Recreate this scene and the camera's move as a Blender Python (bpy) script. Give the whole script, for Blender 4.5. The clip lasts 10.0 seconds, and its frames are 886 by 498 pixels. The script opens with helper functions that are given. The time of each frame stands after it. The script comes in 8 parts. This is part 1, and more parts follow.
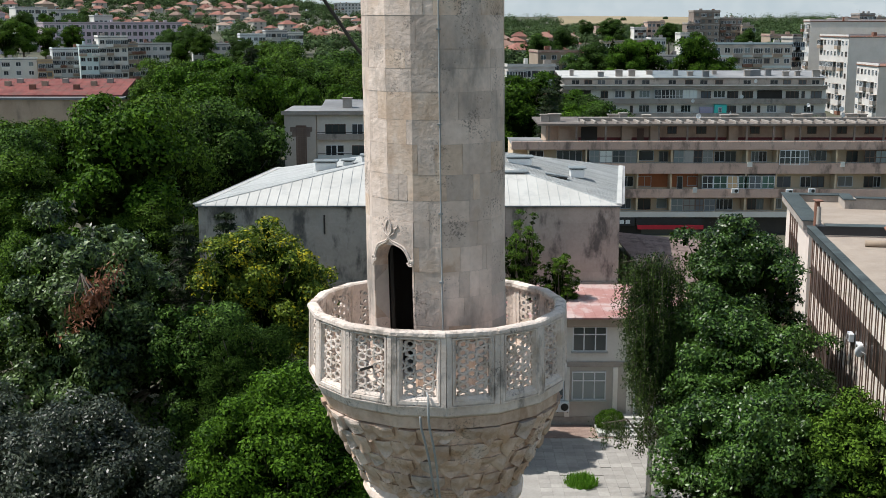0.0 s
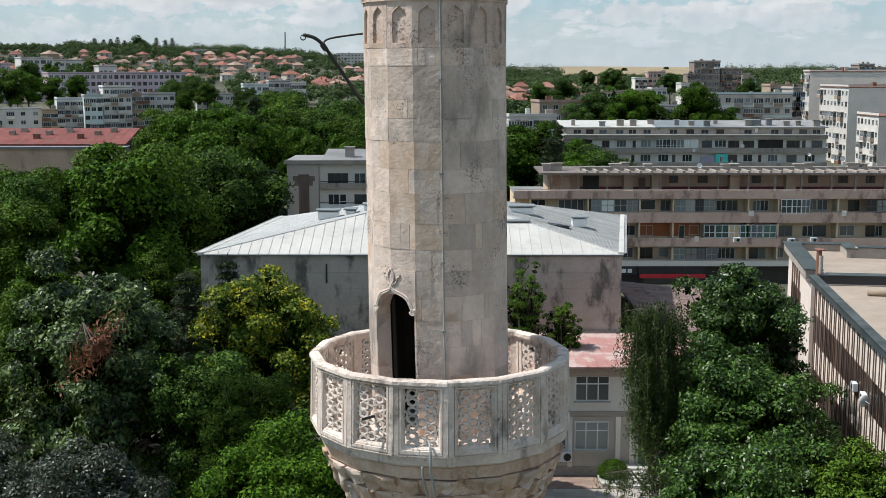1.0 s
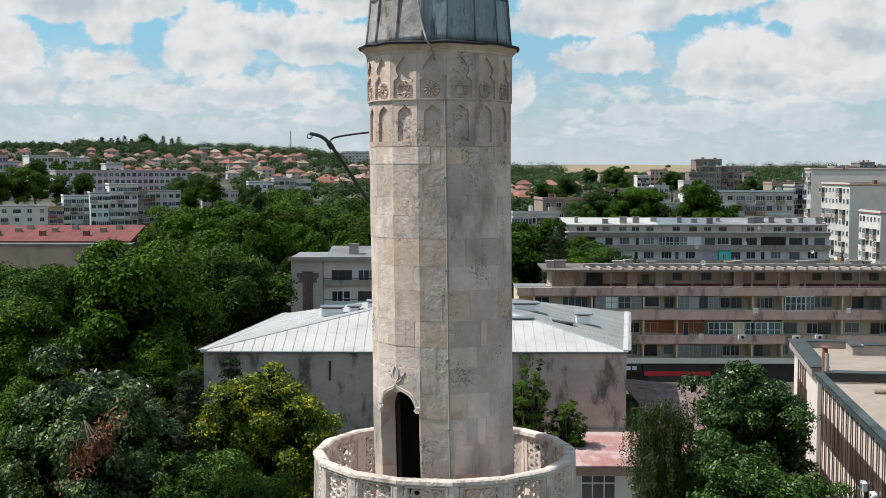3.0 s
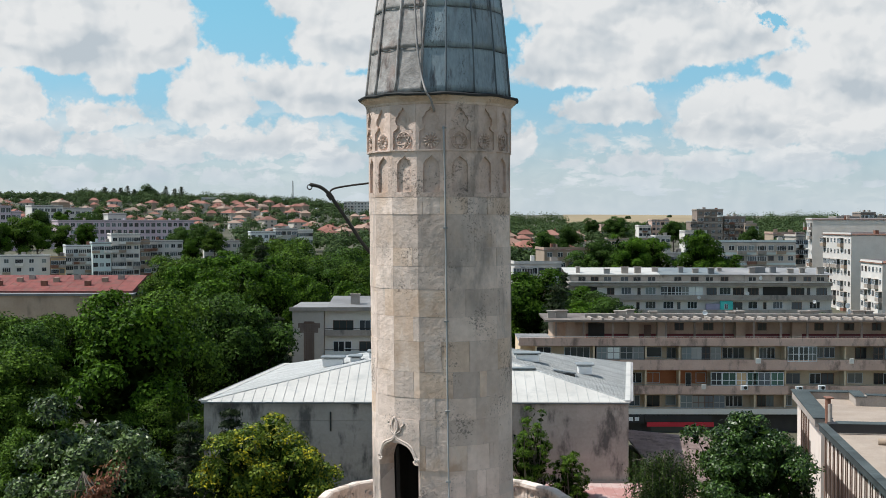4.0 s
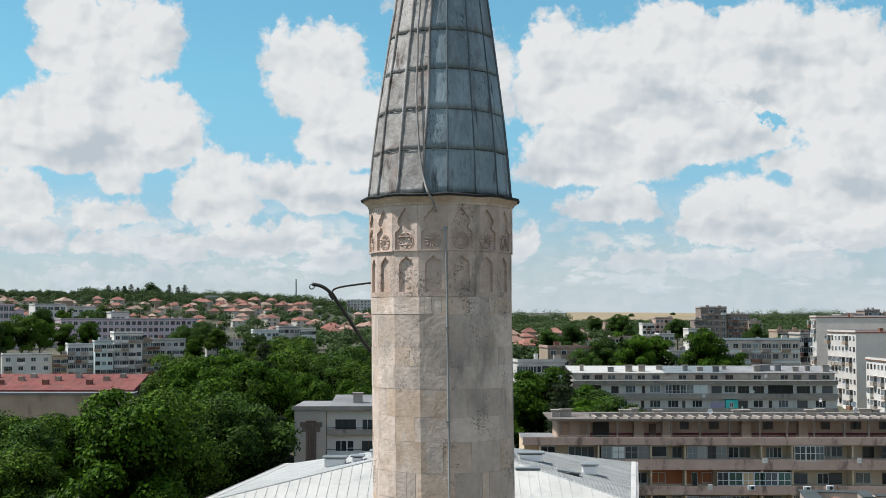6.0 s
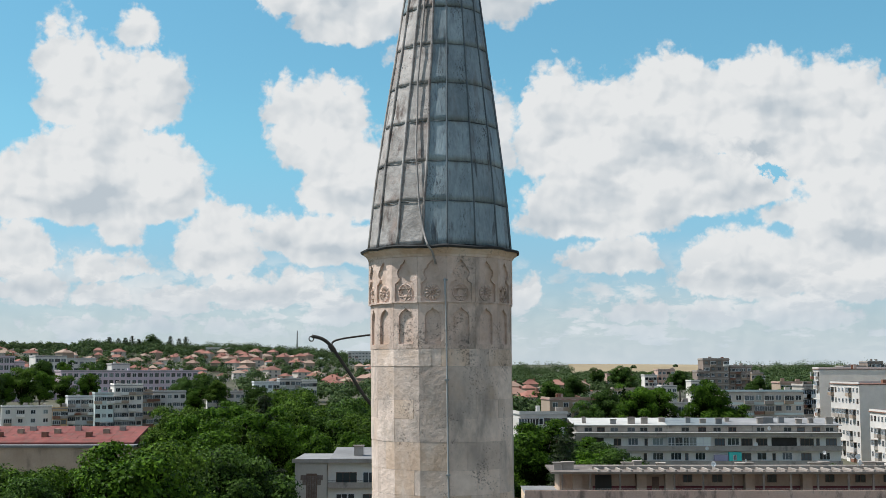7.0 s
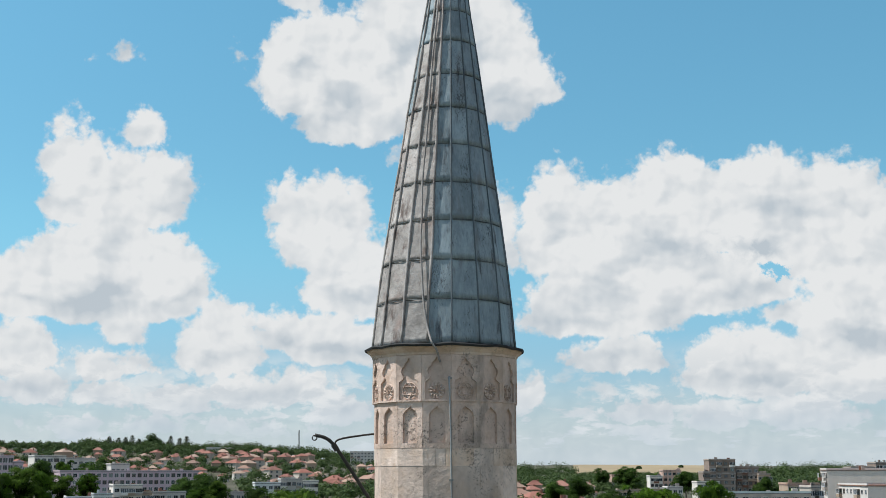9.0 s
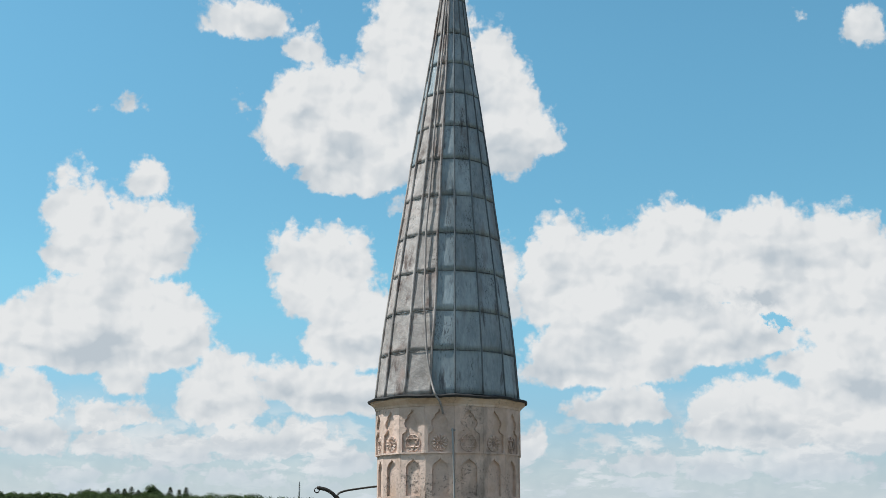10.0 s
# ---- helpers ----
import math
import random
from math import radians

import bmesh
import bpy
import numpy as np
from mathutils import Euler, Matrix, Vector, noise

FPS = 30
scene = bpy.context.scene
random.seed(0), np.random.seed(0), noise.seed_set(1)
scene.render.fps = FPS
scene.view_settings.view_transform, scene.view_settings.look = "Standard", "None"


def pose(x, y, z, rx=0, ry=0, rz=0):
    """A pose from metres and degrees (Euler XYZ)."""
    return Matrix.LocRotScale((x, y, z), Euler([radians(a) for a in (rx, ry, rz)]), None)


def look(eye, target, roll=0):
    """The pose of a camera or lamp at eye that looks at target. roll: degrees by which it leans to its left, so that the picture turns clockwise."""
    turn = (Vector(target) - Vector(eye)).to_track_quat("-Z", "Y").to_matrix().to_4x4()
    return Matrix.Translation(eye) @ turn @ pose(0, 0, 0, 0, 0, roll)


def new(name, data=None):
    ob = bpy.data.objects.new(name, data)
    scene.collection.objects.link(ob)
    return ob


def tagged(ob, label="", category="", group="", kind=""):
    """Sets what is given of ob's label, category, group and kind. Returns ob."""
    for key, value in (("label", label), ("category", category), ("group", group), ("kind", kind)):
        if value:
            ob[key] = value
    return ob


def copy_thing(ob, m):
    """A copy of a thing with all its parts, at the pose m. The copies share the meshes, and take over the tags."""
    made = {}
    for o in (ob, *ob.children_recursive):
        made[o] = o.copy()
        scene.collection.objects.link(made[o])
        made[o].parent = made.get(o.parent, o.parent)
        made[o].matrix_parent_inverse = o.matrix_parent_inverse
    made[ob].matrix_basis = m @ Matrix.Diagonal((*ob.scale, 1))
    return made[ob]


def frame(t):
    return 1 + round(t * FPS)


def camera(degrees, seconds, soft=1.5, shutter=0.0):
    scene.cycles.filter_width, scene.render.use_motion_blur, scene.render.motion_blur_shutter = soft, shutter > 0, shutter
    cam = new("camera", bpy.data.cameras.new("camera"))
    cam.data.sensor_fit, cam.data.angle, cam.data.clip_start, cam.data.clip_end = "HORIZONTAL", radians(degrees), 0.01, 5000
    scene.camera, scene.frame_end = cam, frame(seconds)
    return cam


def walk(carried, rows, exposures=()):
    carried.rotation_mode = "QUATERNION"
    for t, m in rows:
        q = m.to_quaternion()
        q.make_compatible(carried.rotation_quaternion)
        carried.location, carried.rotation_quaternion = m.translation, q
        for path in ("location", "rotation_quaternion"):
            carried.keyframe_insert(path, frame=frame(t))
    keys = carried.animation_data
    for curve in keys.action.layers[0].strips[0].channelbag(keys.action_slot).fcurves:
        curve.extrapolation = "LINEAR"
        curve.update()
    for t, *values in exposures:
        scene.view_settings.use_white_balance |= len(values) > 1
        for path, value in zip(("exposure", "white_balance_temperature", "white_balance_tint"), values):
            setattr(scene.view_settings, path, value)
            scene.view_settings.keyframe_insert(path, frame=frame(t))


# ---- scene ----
# Camera: a hovering drone that tilts up along the minaret.
cam = camera(40.07, 10.0, soft=0.6)
# seconds, x, y, z, pitch, heading, lean
PATH = [
    (0.0, 0.000, 0.000, 24.500, -10.565, -0.000, -0.000),
    (0.5, 0.001, -0.013, 24.507, -9.451, -0.047, -0.007),
    (1.0, -0.003, -0.011, 24.505, -8.264, -0.099, 0.015),
    (1.5, -0.011, -0.003, 24.512, -7.160, -0.149, 0.025),
    (2.0, -0.028, 0.002, 24.509, -5.954, -0.190, 0.041),
    (2.5, -0.039, 0.002, 24.503, -4.847, -0.227, 0.035),
    (4.0, 0.010, 0.002, 24.516, -1.341, -0.354, 0.027),
    (4.5, 0.015, -0.019, 24.518, -0.222, -0.390, -0.001),
    (5.0, 0.023, -0.039, 24.523, 0.978, -0.429, -0.013),
    (5.5, 0.025, -0.056, 24.533, 2.089, -0.472, -0.021),
    (7.0, 0.062, -0.046, 24.549, 5.701, -0.576, -0.053),
    (7.5, 0.073, -0.048, 24.543, 6.828, -0.624, -0.071),
    (8.0, 0.077, -0.053, 24.538, 8.059, -0.638, -0.085),
    (8.5, 0.068, -0.057, 24.539, 9.150, -0.681, -0.037),
    (9.0, 0.041, -0.062, 24.537, 10.349, -0.721, 0.022),
    (9.5, 0.017, -0.075, 24.549, 11.459, -0.762, 0.077),
    (10.0, 0.012, -0.082, 24.551, 12.714, -0.801, 0.108),
]


def view(x, y, z, pitch, heading, lean):
    p, h = radians(pitch), radians(heading)
    eye = Vector((x, y, z))
    way = Vector((math.sin(h) * math.cos(p), math.cos(h) * math.cos(p), math.sin(p)))
    return look(eye, eye + way * 20, lean)


walk(cam, [(row[0], view(*row[1:])) for row in PATH])
scene.view_settings.exposure = 0.0

# ---- sky and sun ----
SUN_EL, SUN_SIDE = 57.0, 90.0      # height; degrees round to the left of the way back to the camera
sun_dir = Vector((-math.sin(radians(SUN_SIDE)) * math.cos(radians(SUN_EL)),
                  -math.cos(radians(SUN_SIDE)) * math.cos(radians(SUN_EL)),
                  math.sin(radians(SUN_EL))))
sun_data = bpy.data.lights.new("sun", "SUN")
sun_data.energy, sun_data.angle, sun_data.color = 5.2, radians(0.55), (1.0, 0.975, 0.922)
sun = new("sun", sun_data)
sun.matrix_world = look((0, 0, 200), Vector((0, 0, 200)) - sun_dir)

# Cumulus heaps: heading, height of the flat base over the horizon, half width, height of the heap, in degrees.
CLOUDS_LEFT = [(-16.2, 8.0, 4.85, 3.84), (-16.1, 11.8, 3.59, 2.79), (-18.4, 13.6, 1.2, 2.78), (-17.4, 13.0, 1.76, 2.26), (-15.0, 15.2, 1.19, 1.51), (-14.3, 12.7, 2.02, 2.17), (-19.9, 7.6, 2.68, 2.39), (-15.3, 6.4, 1.47, 2.06), (-11.2, 5.3, 2.21, 2.88), (-20.0, 4.9, 1.93, 2.21)]
CLOUDS_MID = [(-8.3, 11.9, 1.2, 2.09), (-6.3, 10.5, 2.69, 3.55), (-4.9, 8.3, 2.68, 3.31), (-5.6, 12.1, 1.62, 1.84), (-3.1, 14.4, 0.54, 0.57), (-8.2, 6.1, 1.85, 1.45), (-6.2, 5.6, 2.13, 2.12), (-4.5, 5.5, 1.6, 1.6), (2.0, 10.3, 1.21, 3.04)]
CLOUDS_RIGHT = [(4.9, 10.5, 2.4, 4.07), (7.1, 11.4, 2.12, 2.61), (10.2, 10.4, 3.1, 4.61), (14.4, 10.6, 3.72, 4.2), (17.6, 10.0, 3.11, 4.39), (9.1, 8.2, 5.89, 3.4), (6.7, 7.0, 4.18, 2.51), (18.4, 5.7, 3.05, 4.78), (16.0, 6.8, 2.19, 1.28), (14.3, 8.1, 1.7, 1.5)]
CLOUDS_LOW = [(7.5, 5.0, 2.86, 1.45), (13.6, 4.2, 3.69, 2.58), (17.8, 3.8, 2.6, 2.4), (3.3, 3.3, 1.11, 1.38), (8.5, 2.5, 2.19, 1.1), (11.8, 2.2, 2.01, 1.09), (16.1, 2.3, 2.65, 1.52)]
CLOUDS_ROWS = [(-19.2, 3.5, 2.06, 1.39), (-16.4, 4.4, 2.76, 1.15), (-16.3, 3.2, 2.5, 1.07), (-12.8, 2.9, 2.44, 1.3), (-10.0, 3.2, 2.09, 1.44), (-7.5, 3.5, 2.24, 1.45), (-5.5, 2.5, 1.99, 1.32), (-18.0, 1.9, 2.33, 0.81), (-14.0, 1.8, 2.54, 0.88), (-9.9, 1.7, 2.6, 0.78), (-6.6, 1.5, 2.24, 0.74)]
CLOUDS_CROWN = [(-2.0, 19.1, 3.36, 8.48), (-6.6, 17.8, 3.47, 3.91), (-5.1, 16.3, 3.04, 2.9), (2.0, 17.8, 2.63, 4.19), (4.2, 17.4, 1.05, 1.37), (1.3, 19.6, 2.24, 3.9), (-10.5, 22.8, 2.65, 1.52), (-7.7, 21.7, 1.12, 1.29), (-10.8, 19.1, 0.33, 0.62), (-15.9, 18.7, 0.63, 0.81), (-17.4, 18.5, 0.36, 0.25), (2.5, 16.0, 0.55, 0.58), (19.5, 21.5, 1.12, 1.51), (16.6, 22.5, 0.41, 0.39)]
SKY_STRENGTH = 0.089


class Nodes:
    """A small builder for node trees."""

    def __init__(self, tree):
        self.tree = tree
        tree.nodes.clear()

    def add(self, kind, **settings):
        node = self.tree.nodes.new(kind)
        for key, value in settings.items():
            setattr(node, key, value)
        return node

    def put(self, socket, value):
        if isinstance(value, bpy.types.NodeSocket):
            self.tree.links.new(value, socket)
        else:
            socket.default_value = value

    def math(self, op, a, b=0.0, c=0.0, clamp=False):
        node = self.add("ShaderNodeMath", operation=op, use_clamp=clamp)
        for socket, value in zip(node.inputs, (a, b, c)):
            self.put(socket, value)
        return node.outputs[0]

    def vec(self, op, a, b=(0, 0, 0), c=(0, 0, 0)):
        node = self.add("ShaderNodeVectorMath", operation=op)
        self.put(node.inputs[0], a)
        self.put(node.inputs[1], b)
        if op == "MULTIPLY_ADD":
            self.put(node.inputs[2], c)
        return node.outputs["Value"] if op in ("LENGTH", "DOT_PRODUCT", "DISTANCE") else node.outputs[0]

    def noise(self, vector, scale, detail=4.0, rough=0.55, colour=False):
        node = self.add("ShaderNodeTexNoise")
        self.put(node.inputs["Vector"], vector)
        node.inputs["Scale"].default_value = scale
        node.inputs["Detail"].default_value = detail
        node.inputs["Roughness"].default_value = rough
        return node.outputs["Color" if colour else "Fac"]

    def span(self, value, a, b, lo=0.0, hi=1.0, smooth=True):
        node = self.add("ShaderNodeMapRange", interpolation_type="SMOOTHSTEP" if smooth else "LINEAR")
        for socket, v in zip(node.inputs, (value, a, b, lo, hi)):
            self.put(socket, v)
        return node.outputs[0]

    def mix(self, fac, a, b, kind="MIX"):
        node = self.add("ShaderNodeMix", data_type="RGBA", blend_type=kind)
        self.put(node.inputs[0], fac)
        self.put(node.inputs[6], (*a, 1) if isinstance(a, tuple) and len(a) == 3 else a)
        self.put(node.inputs[7], (*b, 1) if isinstance(b, tuple) and len(b) == 3 else b)
        return node.outputs[2]


def cloud_depth(n, q):
    """How deep in a cloud the heading and height q lie; below nothing is open sky. Each heap is a dome over a flatter base."""
    field = -3.0
    for bank in (CLOUDS_CROWN, CLOUDS_LEFT, CLOUDS_MID, CLOUDS_RIGHT, CLOUDS_LOW, CLOUDS_ROWS):
        for a, e, w, h in bank:
            d = n.vec("SUBTRACT", q, (a, e, 0))
            off = n.vec("MAXIMUM", n.vec("MULTIPLY", d, (1 / w, 1 / h, 0)), n.vec("MULTIPLY", d, (1 / w, -1 / (0.42 * h), 0)))
            v = n.math("MULTIPLY_ADD", n.vec("LENGTH", off), -min(w, h), min(w, h))
            field = n.math("SMOOTH_MAX", field, v, 0.25)
    # small blue gaps in the large bank
    for a, e, w, h in ((13.3, 10.3, 0.9, 0.3), (14.7, 9.2, 0.35, 0.3)):
        rag = n.vec("MULTIPLY_ADD", n.vec("SUBTRACT", n.noise(q, 1.1, 6.0, 0.7, True), (0.5, 0.5, 0.5)), (4.0, 3.0, 0.0), q)
        gap = n.vec("LENGTH", n.vec("MULTIPLY", n.vec("SUBTRACT", rag, (a, e, 0)), (1 / w, 1 / h, 0)))
        field = n.math("SUBTRACT", field, n.span(gap, 0.0, 3.0, 0.92, 0.0))
    return field


def build_sky():
    world = bpy.data.worlds.new("summer_sky")
    scene.world = world
    world.use_nodes = True
    n = Nodes(world.node_tree)
    sky = n.add("ShaderNodeTexSky", sky_type="NISHITA", sun_disc=False)
    sky.sun_elevation, sky.sun_rotation = radians(SUN_EL), math.atan2(sun_dir.x, sun_dir.y)
    sky.air_density, sky.dust_density, sky.ozone_density = 1.0, 0.6, 1.6
    coord = n.add("ShaderNodeTexCoord").outputs["Generated"]
    parts = n.add("ShaderNodeSeparateXYZ")
    n.put(parts.inputs[0], coord)
    deg = 180 / math.pi
    az = n.math("MULTIPLY", n.math("ARCTAN2", parts.outputs[0], parts.outputs[1]), deg)
    el = n.math("MULTIPLY", n.math("ARCSINE", parts.outputs[2]), deg)
    both = n.add("ShaderNodeCombineXYZ")
    n.put(both.inputs[0], az)
    n.put(both.inputs[1], el)
    p = both.outputs[0]
    # billowing outlines: drifting at large, heaped in round puffs at small
    warp = n.vec("SUBTRACT", n.noise(p, 0.6, 4.0, 0.6, True), (0.5, 0.5, 0.5))
    q = n.vec("MULTIPLY_ADD", warp, (1.0, 0.8, 0.0), p)

    def heaps(at, sizes):
        total = None
        for scale, weight in sizes:
            v = n.add("ShaderNodeTexVoronoi", voronoi_dimensions="2D", feature="SMOOTH_F1")
            n.put(v.inputs["Vector"], at)
            v.inputs["Scale"].default_value = scale
            v.inputs["Smoothness"].default_value = 0.5
            w = n.math("MULTIPLY_ADD", v.outputs["Distance"], -weight, weight * 0.45)
            total = w if total is None else n.math("ADD", total, w)
        return total

    round_ = heaps(q, ((0.95, 0.62), (2.3, 0.34), (5.2, 0.18)))
    soft = ((0.8, 0.7), (1.9, 0.4))
    field = cloud_depth(n, q)
    below = cloud_depth(n, n.vec("ADD", q, (0.25, -0.95, 0.0)))
    # the rest of the sky carries loose cumulus too
    wide = n.noise(coord, 3.2, 5.0, 0.6)
    rest = n.math("MULTIPLY_ADD", wide, 9.0, -4.5)
    out = n.math("MAXIMUM", n.span(n.math("ABSOLUTE", az), 22.0, 27.0), n.span(el, 25.0, 30.0))
    field = n.math("ADD", n.math("MULTIPLY", field, n.math("SUBTRACT", 1.0, out)), n.math("MULTIPLY", rest, out))
    fine = n.noise(p, 1.5, 7.0, 0.62)
    rim = n.math("MULTIPLY_ADD", n.math("SUBTRACT", fine, 0.5), 1.05, n.math("ADD", field, n.math("MULTIPLY", round_, 0.9)))
    cover = n.span(rim, -0.02, 0.50)
    low = n.span(el, 0.0, 5.5, 0.80, 0.0)           # milky air near the horizon
    # rows of small far cumulus that crowd together towards the horizon
    rowed = n.add("ShaderNodeCombineXYZ")
    n.put(rowed.inputs[0], n.math("MULTIPLY", az, 0.30))
    n.put(rowed.inputs[1], n.math("MULTIPLY", n.math("LOGARITHM", n.math("MAXIMUM", n.math("ADD", el, 1.6), 0.2), math.e), 3.0))
    far = n.vec("MULTIPLY_ADD", n.vec("SUBTRACT", n.noise(rowed.outputs[0], 2.4, 4.0, 0.6, True), (0.5, 0.5, 0.5)), (0.35, 0.30, 0.0), rowed.outputs[0])
    puffs = n.noise(far, 1.25, 5.0, 0.55)
    over = n.noise(n.vec("ADD", far, (-0.05, 0.22, 0.0)), 1.25, 5.0, 0.55)
    thin = n.math("MULTIPLY", n.span(puffs, 0.46, 0.60), n.span(el, 3.0, 6.5, 0.95, 0.0))
    thin = n.math("MULTIPLY", thin, n.span(el, 0.0, 1.4, 0.45, 1.0))
    cover = n.math("MAXIMUM", n.math("MULTIPLY", cover, n.span(el, 0.4, 2.6, 0.5, 1.0)), n.math("MAXIMUM", low, thin))
    # light from the upper left; what has cloud above it is greyer
    relief = n.math("SUBTRACT", heaps(n.vec("ADD", q, (0.12, -0.16, 0)), soft), heaps(n.vec("ADD", q, (-0.12, 0.16, 0)), soft))
    drift = n.math("SUBTRACT", n.noise(n.vec("ADD", q, (-0.4, 0.6, 0)), 0.5, 3.5, 0.5), n.noise(n.vec("ADD", q, (0.4, -0.6, 0)), 0.5, 3.5, 0.5))
    deep = n.math("MULTIPLY", n.span(below, -0.5, 1.25, 1.0, 0.0), n.span(n.noise(p, 0.34, 3.0, 0.5), 0.34, 0.60, 0.45, 1.0))
    inside = n.math("MULTIPLY", n.span(field, 0.5, 2.3, 0.0, 0.75), n.span(n.noise(n.vec("MULTIPLY", q, (0.7, 1.3, 1.0)), 0.36, 3.0, 0.5), 0.42, 0.66))
    shade = n.math("ADD", n.math("MULTIPLY", drift, 1.1), n.math("ADD", n.math("MULTIPLY", deep, 0.62), inside))
    shade = n.math("SUBTRACT", shade, n.math("MULTIPLY", relief, 0.55))
    base = n.math("MULTIPLY", n.span(n.math("SUBTRACT", over, puffs), -0.06, 0.12), n.span(el, 3.0, 6.5, 0.6, 0.0))
    shade = n.math("ADD", n.math("MAXIMUM", shade, base), 0.06, clamp=True)
    white = n.mix(shade, (9.0, 9.15, 9.2), (5.6, 6.3, 6.9))
    white = n.mix(n.span(el, 0.2, 4.5, 0.60, 0.0), white, (6.6, 7.75, 8.75))
    tint = n.mix(n.span(el, 2.0, 12.0), (0.86, 1.10, 1.36, 1), (0.96, 1.62, 1.56, 1))
    tint = n.mix(n.span(el, 12.0, 24.0), tint, (1.05, 1.82, 1.70, 1))
    tint = n.mix(n.span(el, 30.0, 55.0), tint, (1.0, 1.08, 1.08, 1))
    tint = n.mix(out, tint, (0.93, 1.32, 1.31, 1))
    colour = n.mix(cover, n.mix(1.0, sky.outputs[0], tint, "MULTIPLY"), white)
    back = n.add("ShaderNodeBackground")
    n.put(back.inputs[0], colour)
    back.inputs[1].default_value = SKY_STRENGTH
    n.put(n.add("ShaderNodeOutputWorld").inputs[0], back.outputs[0])


build_sky()

# ---- materials ----
def material(name, base, other, rough=0.8, metal=0.0, big=0.6, small=9.0, bump=0.25, spread=0.12, worn=None, worn_at=(0.55, 0.7),
             worn_scale=0.9, island=False, spec=0.4, stretch=(1, 1, 1), warm=None, soot=None, alt=None):
    """A surface with drifting tone, grain, a tone of its own for each piece, and stains where worn is given."""
    m = bpy.data.materials.new(name)
    m.use_nodes = True
    n = Nodes(m.node_tree)
    place = n.add("ShaderNodeNewGeometry")
    at = n.vec("MULTIPLY", place.outputs["Position"], stretch)
    broad = n.noise(at, big, 4.0, 0.6)
    grain = n.noise(at, small, 5.0, 0.6)
    fac = n.math("MULTIPLY_ADD", grain, 0.45, n.math("MULTIPLY", broad, 0.75))
    colour = n.mix(n.span(fac, 0.38, 0.82), base, other)
    own = n.add("ShaderNodeObjectInfo").outputs["Random"]
    if island:
        own = place.outputs["Random Per Island"]
    if alt:
        odd = n.math("FRACT", n.math("MULTIPLY", own, 7.31))
        colour = n.mix(n.span(odd, 0.35, 0.9), colour, alt)
    tone = n.span(own, 0.0, 1.0, 1.0 - spread, 1.0 + spread, smooth=False)
    colour = n.mix(1.0, colour, n.vec("MULTIPLY", (1, 1, 1), n_rgb(n, tone)), "MULTIPLY")
    if worn:
        stain = n.noise(n.vec("MULTIPLY", at, (1, 1, 0.45)), worn_scale, 6.0, 0.65)
        colour = n.mix(n.span(stain, *worn_at), colour, worn)
    if warm:
        patch = n.noise(n.vec("ADD", at, (7.3, 2.1, 4.4)), 1.9, 5.0, 0.6)
        colour = n.mix(n.math("MULTIPLY", n.span(patch, 0.52, 0.70), 0.65), colour, warm)
    if soot:
        specks = n.math("MULTIPLY", n.noise(n.vec("ADD", at, (1.7, 8.2, 3.3)), 1.3, 4.0, 0.6), n.noise(at, 26.0, 4.0, 0.7))
        colour = n.mix(n.math("MULTIPLY", n.span(specks, 0.30, 0.42), 0.8), colour, soot)
    shader = n.add("ShaderNodeBsdfPrincipled")
    n.put(shader.inputs["Base Color"], colour)
    n.put(shader.inputs["Roughness"], n.span(grain, 0.3, 0.7, max(rough - 0.12, 0.05), min(rough + 0.1, 1.0)))
    shader.inputs["Metallic"].default_value = metal
    shader.inputs["Specular IOR Level"].default_value = spec
    if bump:
        b = n.add("ShaderNodeBump")
        b.inputs["Strength"].default_value = bump
        b.inputs["Distance"].default_value = 0.02
        n.put(b.inputs["Height"], n.math("ADD", grain, n.math("MULTIPLY", broad, 0.6)))
        n.put(shader.inputs["Normal"], b.outputs[0])
    n.put(n.add("ShaderNodeOutputMaterial").inputs[0], shader.outputs[0])
    return m


def n_rgb(n, value):
    node = n.add("ShaderNodeCombineXYZ")
    for s in node.inputs:
        n.put(s, value)
    return node.outputs[0]


